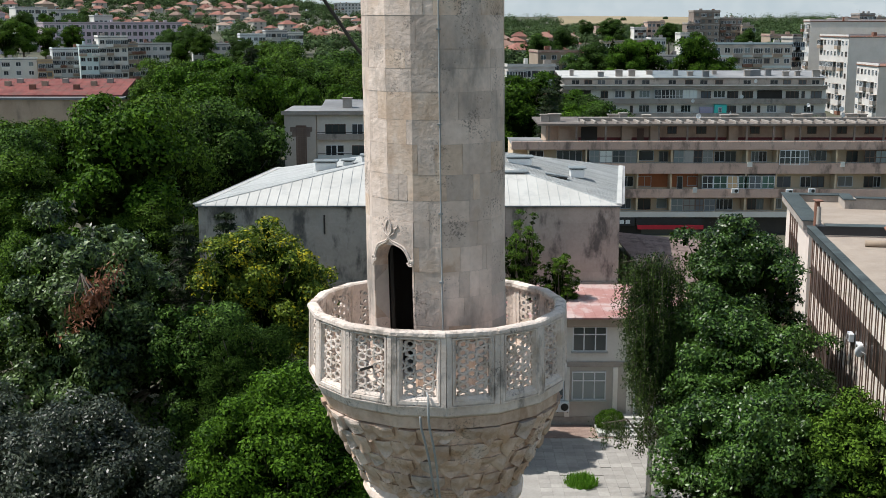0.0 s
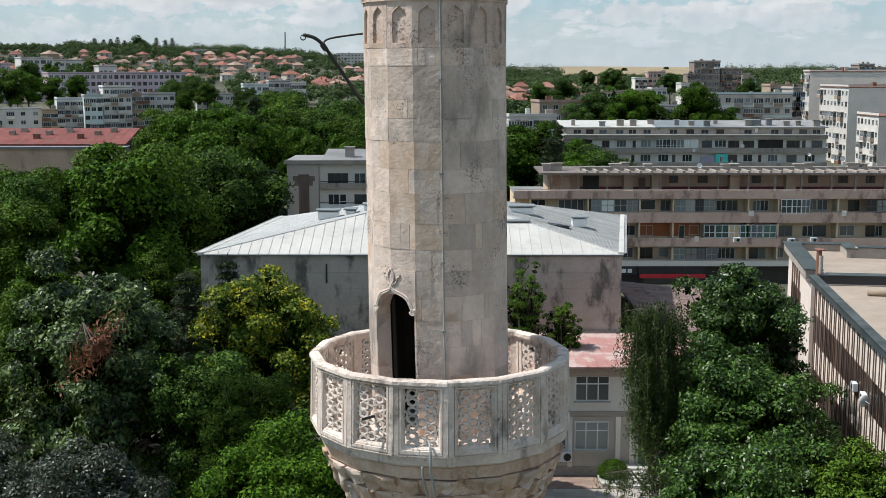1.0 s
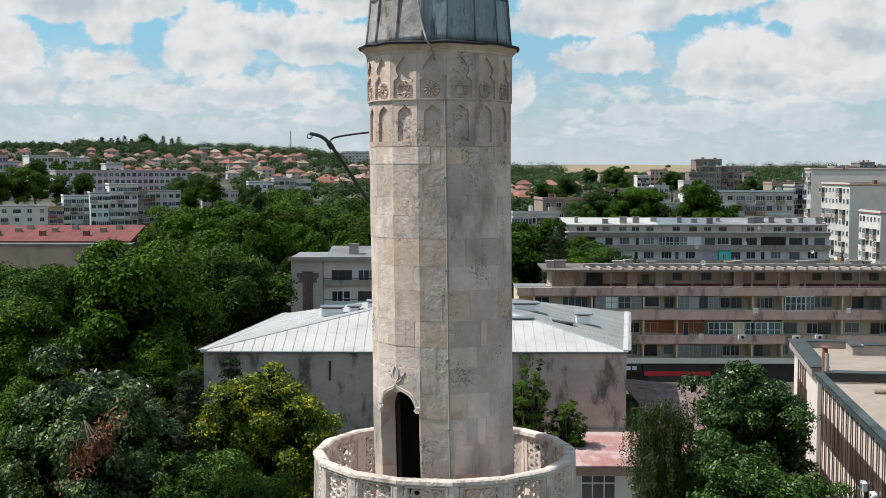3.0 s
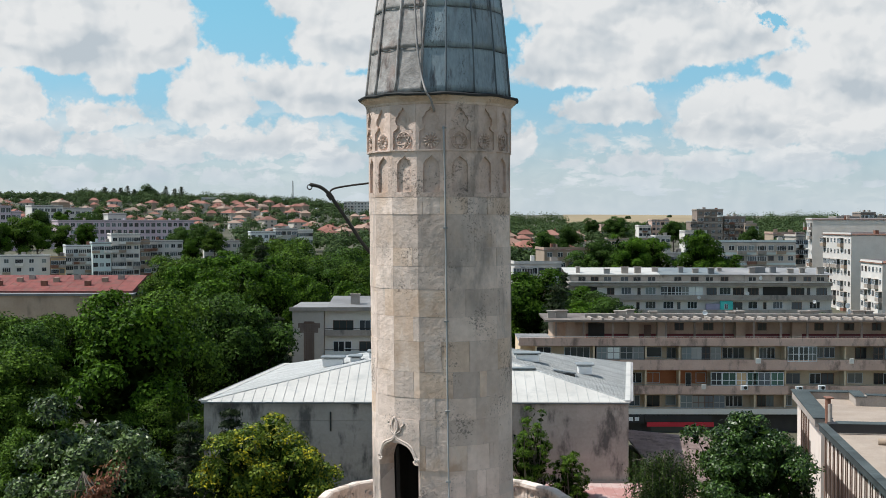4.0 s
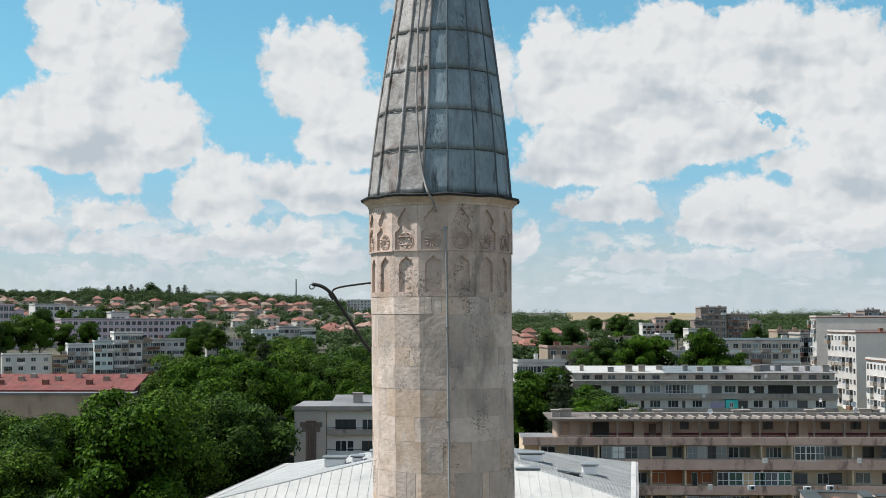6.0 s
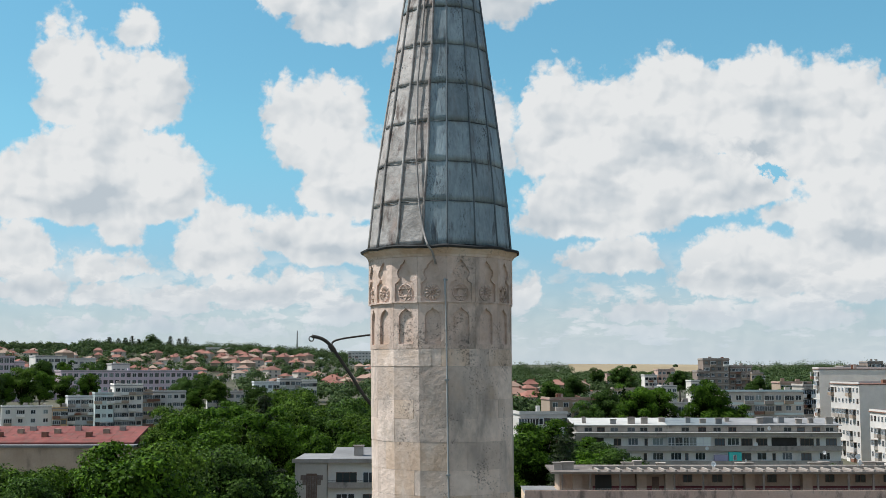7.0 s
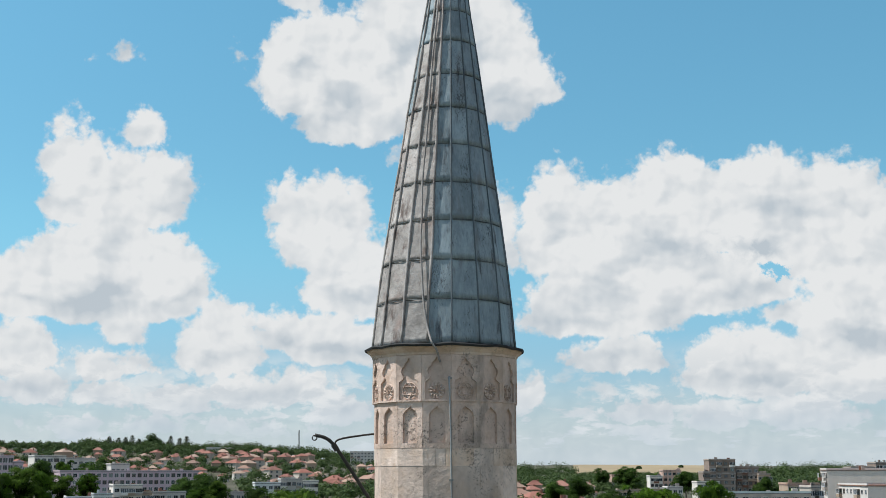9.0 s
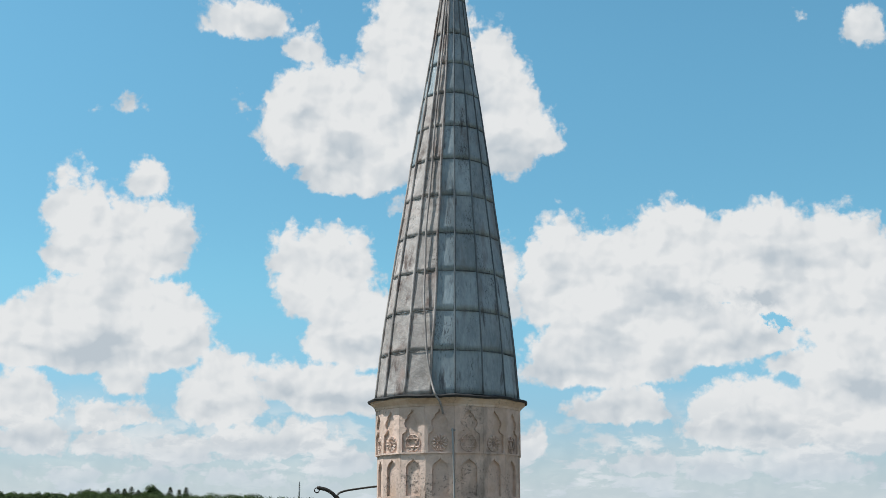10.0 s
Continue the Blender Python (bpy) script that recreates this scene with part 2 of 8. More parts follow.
def foliage(name, dark, light, through_leaf=0.10, rough=0.5, spec=0.12, spots=None):
    """Leaves: a tone for each leaf, drifting over the crown and from tree to tree; thin enough to let light through."""
    m = bpy.data.materials.new(name)
    m.use_nodes = True
    n = Nodes(m.node_tree)
    place = n.add("ShaderNodeNewGeometry")
    own = n.add("ShaderNodeObjectInfo").outputs["Random"]
    drift = n.noise(place.outputs["Position"], 0.35, 3.0, 0.6)
    fac = n.math("ADD", n.math("MULTIPLY", place.outputs["Random Per Island"], 0.55), n.math("MULTIPLY", drift, 0.6))
    colour = n.mix(n.span(fac, 0.25, 0.9), dark, light)
    if spots:
        colour = n.mix(n.math("MULTIPLY", n.span(n.noise(place.outputs["Position"], 0.9, 3.0, 0.6), 0.48, 0.60), n.span(place.outputs["Random Per Island"], 0.45, 0.6)), colour, spots)
    tone = n.span(own, 0.0, 1.0, 0.78, 1.2, smooth=False)
    colour = n.mix(1.0, colour, n_rgb(n, tone), "MULTIPLY")
    face = n.add("ShaderNodeBsdfPrincipled")
    n.put(face.inputs["Base Color"], colour)
    face.inputs["Roughness"].default_value = rough
    face.inputs["Specular IOR Level"].default_value = spec
    thin = n.add("ShaderNodeBsdfTranslucent")
    n.put(thin.inputs[0], n.mix(1.0, colour, (1.25, 1.35, 0.5), "MULTIPLY"))
    mix = n.add("ShaderNodeMixShader")
    mix.inputs[0].default_value = through_leaf
    n.put(mix.inputs[1], face.outputs[0])
    n.put(mix.inputs[2], thin.outputs[0])
    n.put(n.add("ShaderNodeOutputMaterial").inputs[0], mix.outputs[0])
    return m


def glassy(name, tint=(0.03, 0.035, 0.04), rough=0.08):
    """Window glass in front of a dim room."""
    m = bpy.data.materials.new(name)
    m.use_nodes = True
    n = Nodes(m.node_tree)
    own = n.add("ShaderNodeObjectInfo").outputs["Random"]
    s = n.add("ShaderNodeBsdfPrincipled")
    n.put(s.inputs["Base Color"], n.mix(n.span(own, 0.45, 0.85), tint, tuple(min(1, c * 3.5 + 0.02) for c in tint)))
    s.inputs["Roughness"].default_value = rough
    s.inputs["Specular IOR Level"].default_value = 0.6
    n.put(n.add("ShaderNodeOutputMaterial").inputs[0], s.outputs[0])
    return m


LIMESTONE = material("limestone", (0.548, 0.430, 0.362), (0.748, 0.615, 0.538), 0.85, big=1.0, small=9, bump=1.0, spread=0.15,
                     worn=(0.31, 0.265, 0.235), worn_at=(0.47, 0.70), worn_scale=1.1, warm=(0.54, 0.405, 0.31), soot=(0.12, 0.105, 0.095))
LIMESTONE_PALE = material("pale_limestone", (0.565, 0.468, 0.408), (0.785, 0.680, 0.612), 0.85, big=1.4, small=16, bump=0.9, spread=0.06,
                          worn=(0.24, 0.205, 0.18), worn_at=(0.52, 0.72), worn_scale=3.2, warm=(0.52, 0.40, 0.30), soot=(0.09, 0.08, 0.075))
LIMESTONE_WARM = material("warm_limestone", (0.50, 0.36, 0.27), (0.72, 0.565, 0.455), 0.88, big=1.6, small=12, bump=0.6, spread=0.16,
                          worn=(0.70, 0.58, 0.50), worn_at=(0.48, 0.68), worn_scale=1.6, warm=(0.40, 0.255, 0.165), soot=(0.12, 0.10, 0.09))
CORBEL_STONE = material("brownish_limestone", (0.45, 0.315, 0.235), (0.68, 0.525, 0.425), 0.9, big=2.2, small=13, bump=0.9, spread=0.20,
                        worn=(0.40, 0.27, 0.19), worn_at=(0.50, 0.66), worn_scale=2.2, warm=(0.46, 0.29, 0.18), soot=(0.16, 0.125, 0.10))
FRIEZE_STONE = material("pinkish_limestone", (0.50, 0.375, 0.312), (0.69, 0.545, 0.470), 0.88, big=1.4, small=11, bump=0.9, spread=0.10,
                        worn=(0.29, 0.235, 0.20), worn_at=(0.50, 0.72), worn_scale=1.8, warm=(0.46, 0.32, 0.23), soot=(0.10, 0.085, 0.075))
MORTAR = material("mortar", (0.44, 0.365, 0.315), (0.56, 0.475, 0.41), 0.95, bump=0.4)
LEAD = material("lead_sheet", (0.165, 0.210, 0.235), (0.325, 0.395, 0.430), 0.55, metal=0.15, big=1.2, small=11, bump=0.35, spread=0.16,
                worn=(0.075, 0.08, 0.09), worn_at=(0.54, 0.72), worn_scale=4.0, stretch=(2.2, 2.2, 0.7), warm=(0.16, 0.155, 0.155), soot=(0.04, 0.043, 0.048))
# weathered copy of LEAD; sunlight is put into its lighter, warmer colour
LEAD_SUN_TONED = material("sun_toned_weathered_lead", (0.22, 0.202, 0.190), (0.48, 0.452, 0.435), 0.65, metal=0.0, big=1.5, small=9, bump=0.8, spread=0.14,
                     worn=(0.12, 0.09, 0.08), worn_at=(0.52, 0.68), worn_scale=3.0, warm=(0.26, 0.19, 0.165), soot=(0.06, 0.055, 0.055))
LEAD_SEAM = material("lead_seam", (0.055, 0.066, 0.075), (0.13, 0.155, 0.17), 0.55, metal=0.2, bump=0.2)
LEAD_DARK = material("dark_lead_edge", (0.018, 0.019, 0.02), (0.04, 0.042, 0.044), 0.85, bump=0.3)
GALVANISED = material("grey_conduit", (0.25, 0.26, 0.26), (0.33, 0.34, 0.34), 0.5, big=2, small=20, bump=0.05)
IRON = material("dark_iron", (0.018, 0.017, 0.016), (0.04, 0.035, 0.03), 0.6, bump=0.2)
# near-black for recesses and rooms: their shade is put into the colour
RECESS_SHADE = material("recess_shade", (0.03, 0.027, 0.024), (0.05, 0.045, 0.04), 0.95, bump=0.2)
WHITE_ROOF = material("white_sheet_roof", (0.44, 0.425, 0.40), (0.55, 0.535, 0.505), 0.55, big=0.25, small=3, bump=0.05, spread=0.05,
                      worn=(0.36, 0.36, 0.35), worn_at=(0.5, 0.75), worn_scale=0.5)
SEAM_GREY = material("roof_seam_grey", (0.36, 0.37, 0.37), (0.46, 0.47, 0.47), 0.6, bump=0)
STAINED_CONCRETE = material("stained_concrete", (0.365, 0.318, 0.274), (0.475, 0.420, 0.368), 0.9, big=0.35, small=5, bump=0.15, spread=0.04,
                            worn=(0.12, 0.11, 0.10), worn_at=(0.49, 0.63), worn_scale=0.5)
CONCRETE = material("grey_concrete", (0.29, 0.25, 0.22), (0.41, 0.36, 0.32), 0.9, big=0.5, small=6, bump=0.2, spread=0.08,
                    worn=(0.17, 0.155, 0.145), worn_at=(0.55, 0.72), worn_scale=0.6)
PINK_RENDER = material("pinkish_render", (0.55, 0.365, 0.295), (0.69, 0.485, 0.40), 0.9, big=0.4, small=5, bump=0.1, spread=0.05,
                       worn=(0.22, 0.155, 0.13), worn_at=(0.49, 0.66), worn_scale=0.6)
CREAM_RENDER = material("cream_render", (0.70, 0.525, 0.35), (0.82, 0.65, 0.46), 0.9, big=0.4, small=5, bump=0.1)
PALE_BEIGE = material("pale_beige_render", (0.46, 0.41, 0.36), (0.56, 0.51, 0.455), 0.9, big=0.12, small=3, bump=0.05,
                      worn=(0.40, 0.36, 0.32), worn_at=(0.5, 0.7), worn_scale=0.15)
LIGHT_RENDER = material("light_grey_render", (0.52, 0.49, 0.465), (0.63, 0.60, 0.57), 0.9, big=0.2, small=4, bump=0.1)
WORN_ROOF = material("worn_brown_roof", (0.11, 0.09, 0.08), (0.19, 0.165, 0.15), 0.95, big=0.4, small=5, bump=0.3, worn=(0.25, 0.23, 0.21), worn_at=(0.55, 0.65), worn_scale=0.8)
WHITE_RENDER = material("white_render", (0.70, 0.66, 0.61), (0.82, 0.78, 0.73), 0.88, big=0.3, small=5, bump=0.1,
                        worn=(0.46, 0.45, 0.44), worn_at=(0.56, 0.75), worn_scale=0.3)
GREY_RENDER = material("grey_render", (0.27, 0.24, 0.215), (0.37, 0.335, 0.30), 0.9, big=0.2, small=4, bump=0.1,
                       worn=(0.25, 0.24, 0.23), worn_at=(0.54, 0.74), worn_scale=0.25)
LILAC_RENDER = material("lilac_render", (0.55, 0.44, 0.51), (0.65, 0.53, 0.59), 0.9, big=0.1, small=3, bump=0.05)
BLUE_RENDER = material("pale_blue_render", (0.60, 0.62, 0.62), (0.70, 0.72, 0.72), 0.9, big=0.1, small=3, bump=0.05)
BEIGE_RENDER = material("beige_render", (0.31, 0.235, 0.175), (0.40, 0.315, 0.245), 0.9, big=0.1, small=3, bump=0.05)
ORANGE_SAND = material("ochre_render", (0.42, 0.29, 0.16), (0.52, 0.37, 0.22), 0.9, big=0.15, small=3, bump=0.05)
TEAL_RENDER = material("pale_teal_render", (0.48, 0.55, 0.54), (0.58, 0.65, 0.64), 0.9, big=0.1, small=3, bump=0.05)
ORANGE_RENDER = material("orange_render", (0.50, 0.17, 0.07), (0.58, 0.22, 0.10), 0.85, bump=0.05)
TURQUOISE = material("turquoise_paint", (0.05, 0.45, 0.42), (0.07, 0.55, 0.50), 0.7, bump=0.05)
LAVENDER = material("lavender_paint", (0.36, 0.33, 0.45), (0.44, 0.40, 0.53), 0.8, bump=0.05)
MAROON = material("maroon_paint", (0.14, 0.03, 0.035), (0.22, 0.05, 0.05), 0.8, bump=0.1)
RED_SIGN = material("red_sign", (0.45, 0.02, 0.04), (0.55, 0.03, 0.05), 0.5, bump=0)
DARK_SIGN = material("dark_sign", (0.02, 0.02, 0.022), (0.035, 0.035, 0.04), 0.5, bump=0)
WHITE_PVC = material("white_window_frame", (0.66, 0.67, 0.68), (0.76, 0.77, 0.78), 0.45, bump=0)
GREY_FRAME = material("grey_window_frame", (0.30, 0.29, 0.27), (0.38, 0.36, 0.34), 0.7, bump=0.1)
BROWN_FRAME = material("brown_window_frame", (0.10, 0.06, 0.045), (0.16, 0.10, 0.075), 0.7, bump=0.1)
GLASS = glassy("window_glass")
GLASS_PALE = glassy("curtained_glass", (0.06, 0.07, 0.07), 0.12)
SLATE_SHEET = material("slate_grey_capping", (0.030, 0.040, 0.042), (0.070, 0.085, 0.086), 0.8, metal=0.0, big=0.5, small=6, bump=0.15, spread=0.25)
WARM_BEIGE = material("warm_beige_render", (0.40, 0.285, 0.21), (0.50, 0.37, 0.28), 0.9, big=0.2, small=3, bump=0.1, worn=(0.30, 0.22, 0.17), worn_at=(0.52, 0.7), worn_scale=0.3)
BROWN_CONCRETE = material("brown_concrete", (0.20, 0.155, 0.13), (0.30, 0.24, 0.205), 0.9, big=0.2, small=3, bump=0.1)
RELIEF = material("brown_carved_stone", (0.13, 0.095, 0.08), (0.23, 0.18, 0.155), 0.9, big=0.8, small=6, bump=0.4)
BEIGE_PANE = glassy("tan_curtained_glass", (0.17, 0.12, 0.07), 0.2)
DARK_PANE = glassy("dark_brown_glass", (0.018, 0.013, 0.011), 0.3)
CURTAIN = glassy("white_curtained_glass", (0.22, 0.225, 0.215), 0.15)
GLASS_GREEN = glassy("green_glass", (0.05, 0.10, 0.08), 0.1)
TILE_ROOF = material("faded_roof_tiles", (0.18, 0.070, 0.052), (0.28, 0.130, 0.102), 0.9, big=0.15, small=2.5, bump=0.3, spread=0.25, alt=(0.30, 0.215, 0.17))
RED_ROOF = material("red_sheet_roof", (0.33, 0.155, 0.14), (0.46, 0.26, 0.24), 0.7, big=0.3, small=3, bump=0.1, spread=0.05,
                    worn=(0.50, 0.38, 0.36), worn_at=(0.45, 0.62), worn_scale=0.7)
DEEP_RED_ROOF = material("deep_red_sheet_roof", (0.14, 0.034, 0.030), (0.25, 0.075, 0.064), 0.8, big=0.35, small=3, bump=0.3, spread=0.05,
                         worn=(0.15, 0.06, 0.05), worn_at=(0.47, 0.60), worn_scale=0.5)
GREY_SHEET = material("grey_sheet_roof", (0.16, 0.18, 0.19), (0.25, 0.275, 0.285), 0.55, metal=0.2, big=0.4, small=5, bump=0.1, spread=0.12,
                      worn=(0.20, 0.15, 0.12), worn_at=(0.66, 0.76), worn_scale=1.2)
BITUMEN = material("roofing_felt", (0.16, 0.16, 0.165), (0.27, 0.27, 0.275), 0.9, big=0.2, small=5, bump=0.2)
DUSTY_TILE = material("dusty_corrugated_roof", (0.26, 0.19, 0.175), (0.38, 0.29, 0.27), 0.9, big=0.5, small=6, bump=0.2, spread=0.05, worn=(0.20, 0.15, 0.135), worn_at=(0.5, 0.66), worn_scale=0.7)
GRAVEL_ROOF = material("gravel_roof", (0.30, 0.24, 0.195), (0.40, 0.33, 0.275), 0.95, big=0.5, small=30, bump=0.6,
                       worn=(0.30, 0.245, 0.20), worn_at=(0.5, 0.7), worn_scale=0.5)
FIN_WHITE = material("pale_wall_panel", (0.68, 0.59, 0.52), (0.78, 0.69, 0.62), 0.85, big=0.4, small=6, bump=0.1)
RUST = material("rusty_steel", (0.16, 0.075, 0.05), (0.26, 0.13, 0.09), 0.85, bump=0.2)
BARK = material("bark", (0.075, 0.06, 0.048), (0.14, 0.115, 0.095), 0.95, big=2, small=14, bump=0.8)
BIRCH_BARK = material("birch_bark", (0.32, 0.31, 0.29), (0.45, 0.44, 0.42), 0.9, big=3, small=14, bump=0.5, worn=(0.06, 0.055, 0.05), worn_at=(0.56, 0.62), worn_scale=5)
PAVING = material("pale_paving_slabs", (0.29, 0.27, 0.25), (0.40, 0.375, 0.35), 0.9, big=0.5, small=8, bump=0.25, spread=0.13)
RED_PAVING = material("reddish_paving", (0.24, 0.165, 0.135), (0.32, 0.235, 0.20), 0.92, big=0.5, small=8, bump=0.25, spread=0.12)
STEP_STONE = material("pale_step_stone", (0.42, 0.41, 0.39), (0.52, 0.51, 0.49), 0.9, bump=0.2)
LEAF_MID = foliage("green_leaves", (0.009, 0.024, 0.004), (0.104, 0.182, 0.022), spec=0.05)
LEAF_BRIGHT = foliage("bright_green_leaves", (0.012, 0.032, 0.004), (0.086, 0.172, 0.014), spec=0.05)
LEAF_DARK = foliage("dark_green_leaves", (0.006, 0.017, 0.004), (0.080, 0.148, 0.026), spec=0.06)
# distant leaves: aerial haze is put into a paler, bluer green
LEAF_HAZED = foliage("hazed_far_leaves", (0.026, 0.045, 0.019), (0.088, 0.132, 0.052), spec=0.03)
LEAF_GLOSSY = foliage("glossy_green_leaves", (0.006, 0.017, 0.006), (0.150, 0.228, 0.066), 0.10, 0.40, 0.30)
LEAF_SHINY = foliage("shiny_green_leaves", (0.006, 0.021, 0.004), (0.086, 0.168, 0.028), 0.12, 0.38, 0.30)
YEW_LEAF = foliage("yew_leaves", (0.008, 0.018, 0.004), (0.038, 0.074, 0.010), 0.06, 0.6, 0.02)
LEAF_SILVER = foliage("silvery_green_leaves", (0.006, 0.011, 0.007), (0.088, 0.106, 0.066), 0.06, 0.40, 0.35)
LEAF_YELLOW = foliage("yellowing_leaves", (0.024, 0.058, 0.008), (0.21, 0.275, 0.032), spots=(0.46, 0.40, 0.02))
# near-black leaves for crown insides: the shade there is put into the colour
SHADE_LEAF = foliage("shade_toned_leaves", (0.006, 0.013, 0.003), (0.020, 0.036, 0.006), 0.02, 0.7, 0.0)
LEAF_BROWN = foliage("dry_brown_leaves", (0.13, 0.05, 0.03), (0.32, 0.14, 0.085))
LEAF_RUST = foliage("rust_coloured_leaves", (0.10, 0.055, 0.015), (0.20, 0.12, 0.03))
NEEDLES = foliage("dark_needles", (0.008, 0.016, 0.007), (0.042, 0.062, 0.024), 0.12)
BIRCH_LEAF = foliage("birch_leaves", (0.010, 0.024, 0.006), (0.080, 0.125, 0.026))
GRASS = foliage("grass_blades", (0.08, 0.19, 0.02), (0.17, 0.34, 0.04), 0.25)

# ---- builders ----
def thing(name, at, label, category, group="", kind=""):
    """An Empty at the base of a thing; at is a matrix or a place."""
    ob = new(name)
    ob.empty_display_size = 0.3
    ob.matrix_world = at if isinstance(at, Matrix) else Matrix.Translation(at)
    return tagged(ob, label, category, group, kind)


def mesh_of(name, bm, mat):
    me = bpy.data.meshes.new(name)
    bmesh.ops.recalc_face_normals(bm, faces=bm.faces)
    bm.to_mesh(me)
    bm.free()
    me.materials.append(mat)
    return me


def part(name, bm, mat, parent, label="", smooth=False):
    """One mesh under a thing or under a part, in the parent's own space."""
    me = mesh_of(name, bm, mat) if isinstance(bm, bmesh.types.BMesh) else bm
    if smooth:
        me.polygons.foreach_set("use_smooth", [True] * len(me.polygons))
    ob = new(name, me)
    ob.parent = parent
    return tagged(ob, label)


def piece(name, me, parent, m=None):
    """A repeat on shared mesh data."""
    ob = new(name, me)
    ob.parent = parent
    if m is not None:
        ob.matrix_basis = m
    return ob


def box(bm, x0, x1, y0, y1, z0, z1):
    v = [bm.verts.new((x, y, z)) for z in (z0, z1) for y in (y0, y1) for x in (x0, x1)]
    for f in ((0, 1, 3, 2), (4, 5, 7, 6), (0, 1, 5, 4), (2, 3, 7, 6), (0, 2, 6, 4), (1, 3, 7, 5)):
        bm.faces.new([v[i] for i in f])


def boxed(*sizes):
    bm = bmesh.new()
    for s in sizes:
        box(bm, *s)
    return bm


def prism(bm, poly, z0, z1):
    """A plan polygon between two heights; z0 and z1 may be lists of a height for each corner."""
    lo = z0 if isinstance(z0, (list, tuple)) else [z0] * len(poly)
    hi = z1 if isinstance(z1, (list, tuple)) else [z1] * len(poly)
    a = [bm.verts.new((x, y, z)) for (x, y), z in zip(poly, lo)]
    b = [bm.verts.new((x, y, z)) for (x, y), z in zip(poly, hi)]
    bm.faces.new(a)
    bm.faces.new(b)
    for i in range(len(a)):
        j = (i + 1) % len(a)
        bm.faces.new((a[i], a[j], b[j], b[i]))


def bevelled(bm, width=0.01, segments=1):
    bmesh.ops.recalc_face_normals(bm, faces=bm.faces)
    bmesh.ops.bevel(bm, geom=list(bm.edges), offset=width, segments=segments, affect="EDGES", clamp_overlap=True)
    return bm


def tube(bm, points, radius, sides=8):
    """A round bar along a line of points; radius may be a list."""
    pts = [Vector(p) for p in points]
    rads = radius if isinstance(radius, (list, tuple)) else [radius] * len(pts)
    rings = []
    for i, p in enumerate(pts):
        way = (pts[min(i + 1, len(pts) - 1)] - pts[max(i - 1, 0)]).normalized()
        side = way.cross(Vector((0.13, 0.21, 1)) if abs(way.z) < 0.95 else Vector((1, 0.2, 0))).normalized()
        up = side.cross(way)
        rings.append([bm.verts.new(p + (side * math.cos(a) + up * math.sin(a)) * rads[i])
                      for a in [2 * math.pi * k / sides for k in range(sides)]])
    for r0, r1 in zip(rings, rings[1:]):
        for k in range(sides):
            bm.faces.new((r0[k], r0[(k + 1) % sides], r1[(k + 1) % sides], r1[k]))
    bm.faces.new(rings[0])
    bm.faces.new(rings[-1])


def arc_points(points, steps=6):
    """A smooth line through points."""
    p = [Vector(q) for q in points]
    p = [p[0] * 2 - p[1]] + p + [p[-1] * 2 - p[-2]]
    out = []
    for i in range(1, len(p) - 2):
        for k in range(steps):
            t = k / steps
            out.append(0.5 * (2 * p[i] + (p[i + 1] - p[i - 1]) * t + (2 * p[i - 1] - 5 * p[i] + 4 * p[i + 1] - p[i + 2]) * t * t
                              + (3 * p[i] - p[i - 1] - 3 * p[i + 1] + p[i + 2]) * t ** 3))
    return out + [p[-2]]


def plate(bm, outer, hole, front, back, inset=None):
    """A flat slab in x and z with a hole through it, from y=front to y=back; with inset the hole is a blind niche of that depth."""
    def loop(poly, y):
        return [bm.verts.new((x, y, z)) for x, z in poly]
    o, h = loop(outer, front), loop(hole, front)
    edges = [bm.edges.new((l[i], l[(i + 1) % len(l)])) for l in (o, h) for i in range(len(l))]
    bmesh.ops.triangle_fill(bm, use_beauty=True, use_dissolve=False, edges=edges)
    deep = back if inset is None else front + inset
    ob_, hb = loop(outer, back), loop(hole, deep)
    for a, b in ((o, ob_), (h, hb)):
        for i in range(len(a)):
            j = (i + 1) % len(a)
            bm.faces.new((a[i], a[j], b[j], b[i]))
    if inset is not None:
        bm.faces.new(hb)
    else:
        edges = [e for e in bm.edges if len(e.link_faces) == 1]
        bmesh.ops.triangle_fill(bm, use_beauty=True, use_dissolve=False, edges=edges)


def raw_mesh(name, verts, faces, mat):
    me = bpy.data.meshes.new(name)
    me.from_pydata(verts, [], faces)
    me.materials.append(mat)
    return me


WINDOWS = {}


def grille(bm, xs, zs, y0, y1):
    """Bars in x and z joined into one piece; every second cell both ways stays open."""
    verts = {}

    def at(i, j, y):
        if (i, j, y) not in verts:
            verts[i, j, y] = bm.verts.new((xs[i], y, zs[j]))
        return verts[i, j, y]

    def solid(i, j):
        return 0 <= i < len(xs) - 1 and 0 <= j < len(zs) - 1 and (i % 2 == 0 or j % 2 == 0)

    for i in range(len(xs) - 1):
        for j in range(len(zs) - 1):
            if not solid(i, j):
                continue
            for y in (y0, y1):
                bm.faces.new((at(i, j, y), at(i + 1, j, y), at(i + 1, j + 1, y), at(i, j + 1, y)))
            for (di, dj), (p, q) in (((-1, 0), ((i, j), (i, j + 1))), ((1, 0), ((i + 1, j), (i + 1, j + 1))), ((0, -1), ((i, j), (i + 1, j))), ((0, 1), ((i, j + 1), (i + 1, j + 1)))):
                if not solid(i + di, j + dj):
                    bm.faces.new((at(*p, y0), at(*q, y0), at(*q, y1), at(*p, y1)))


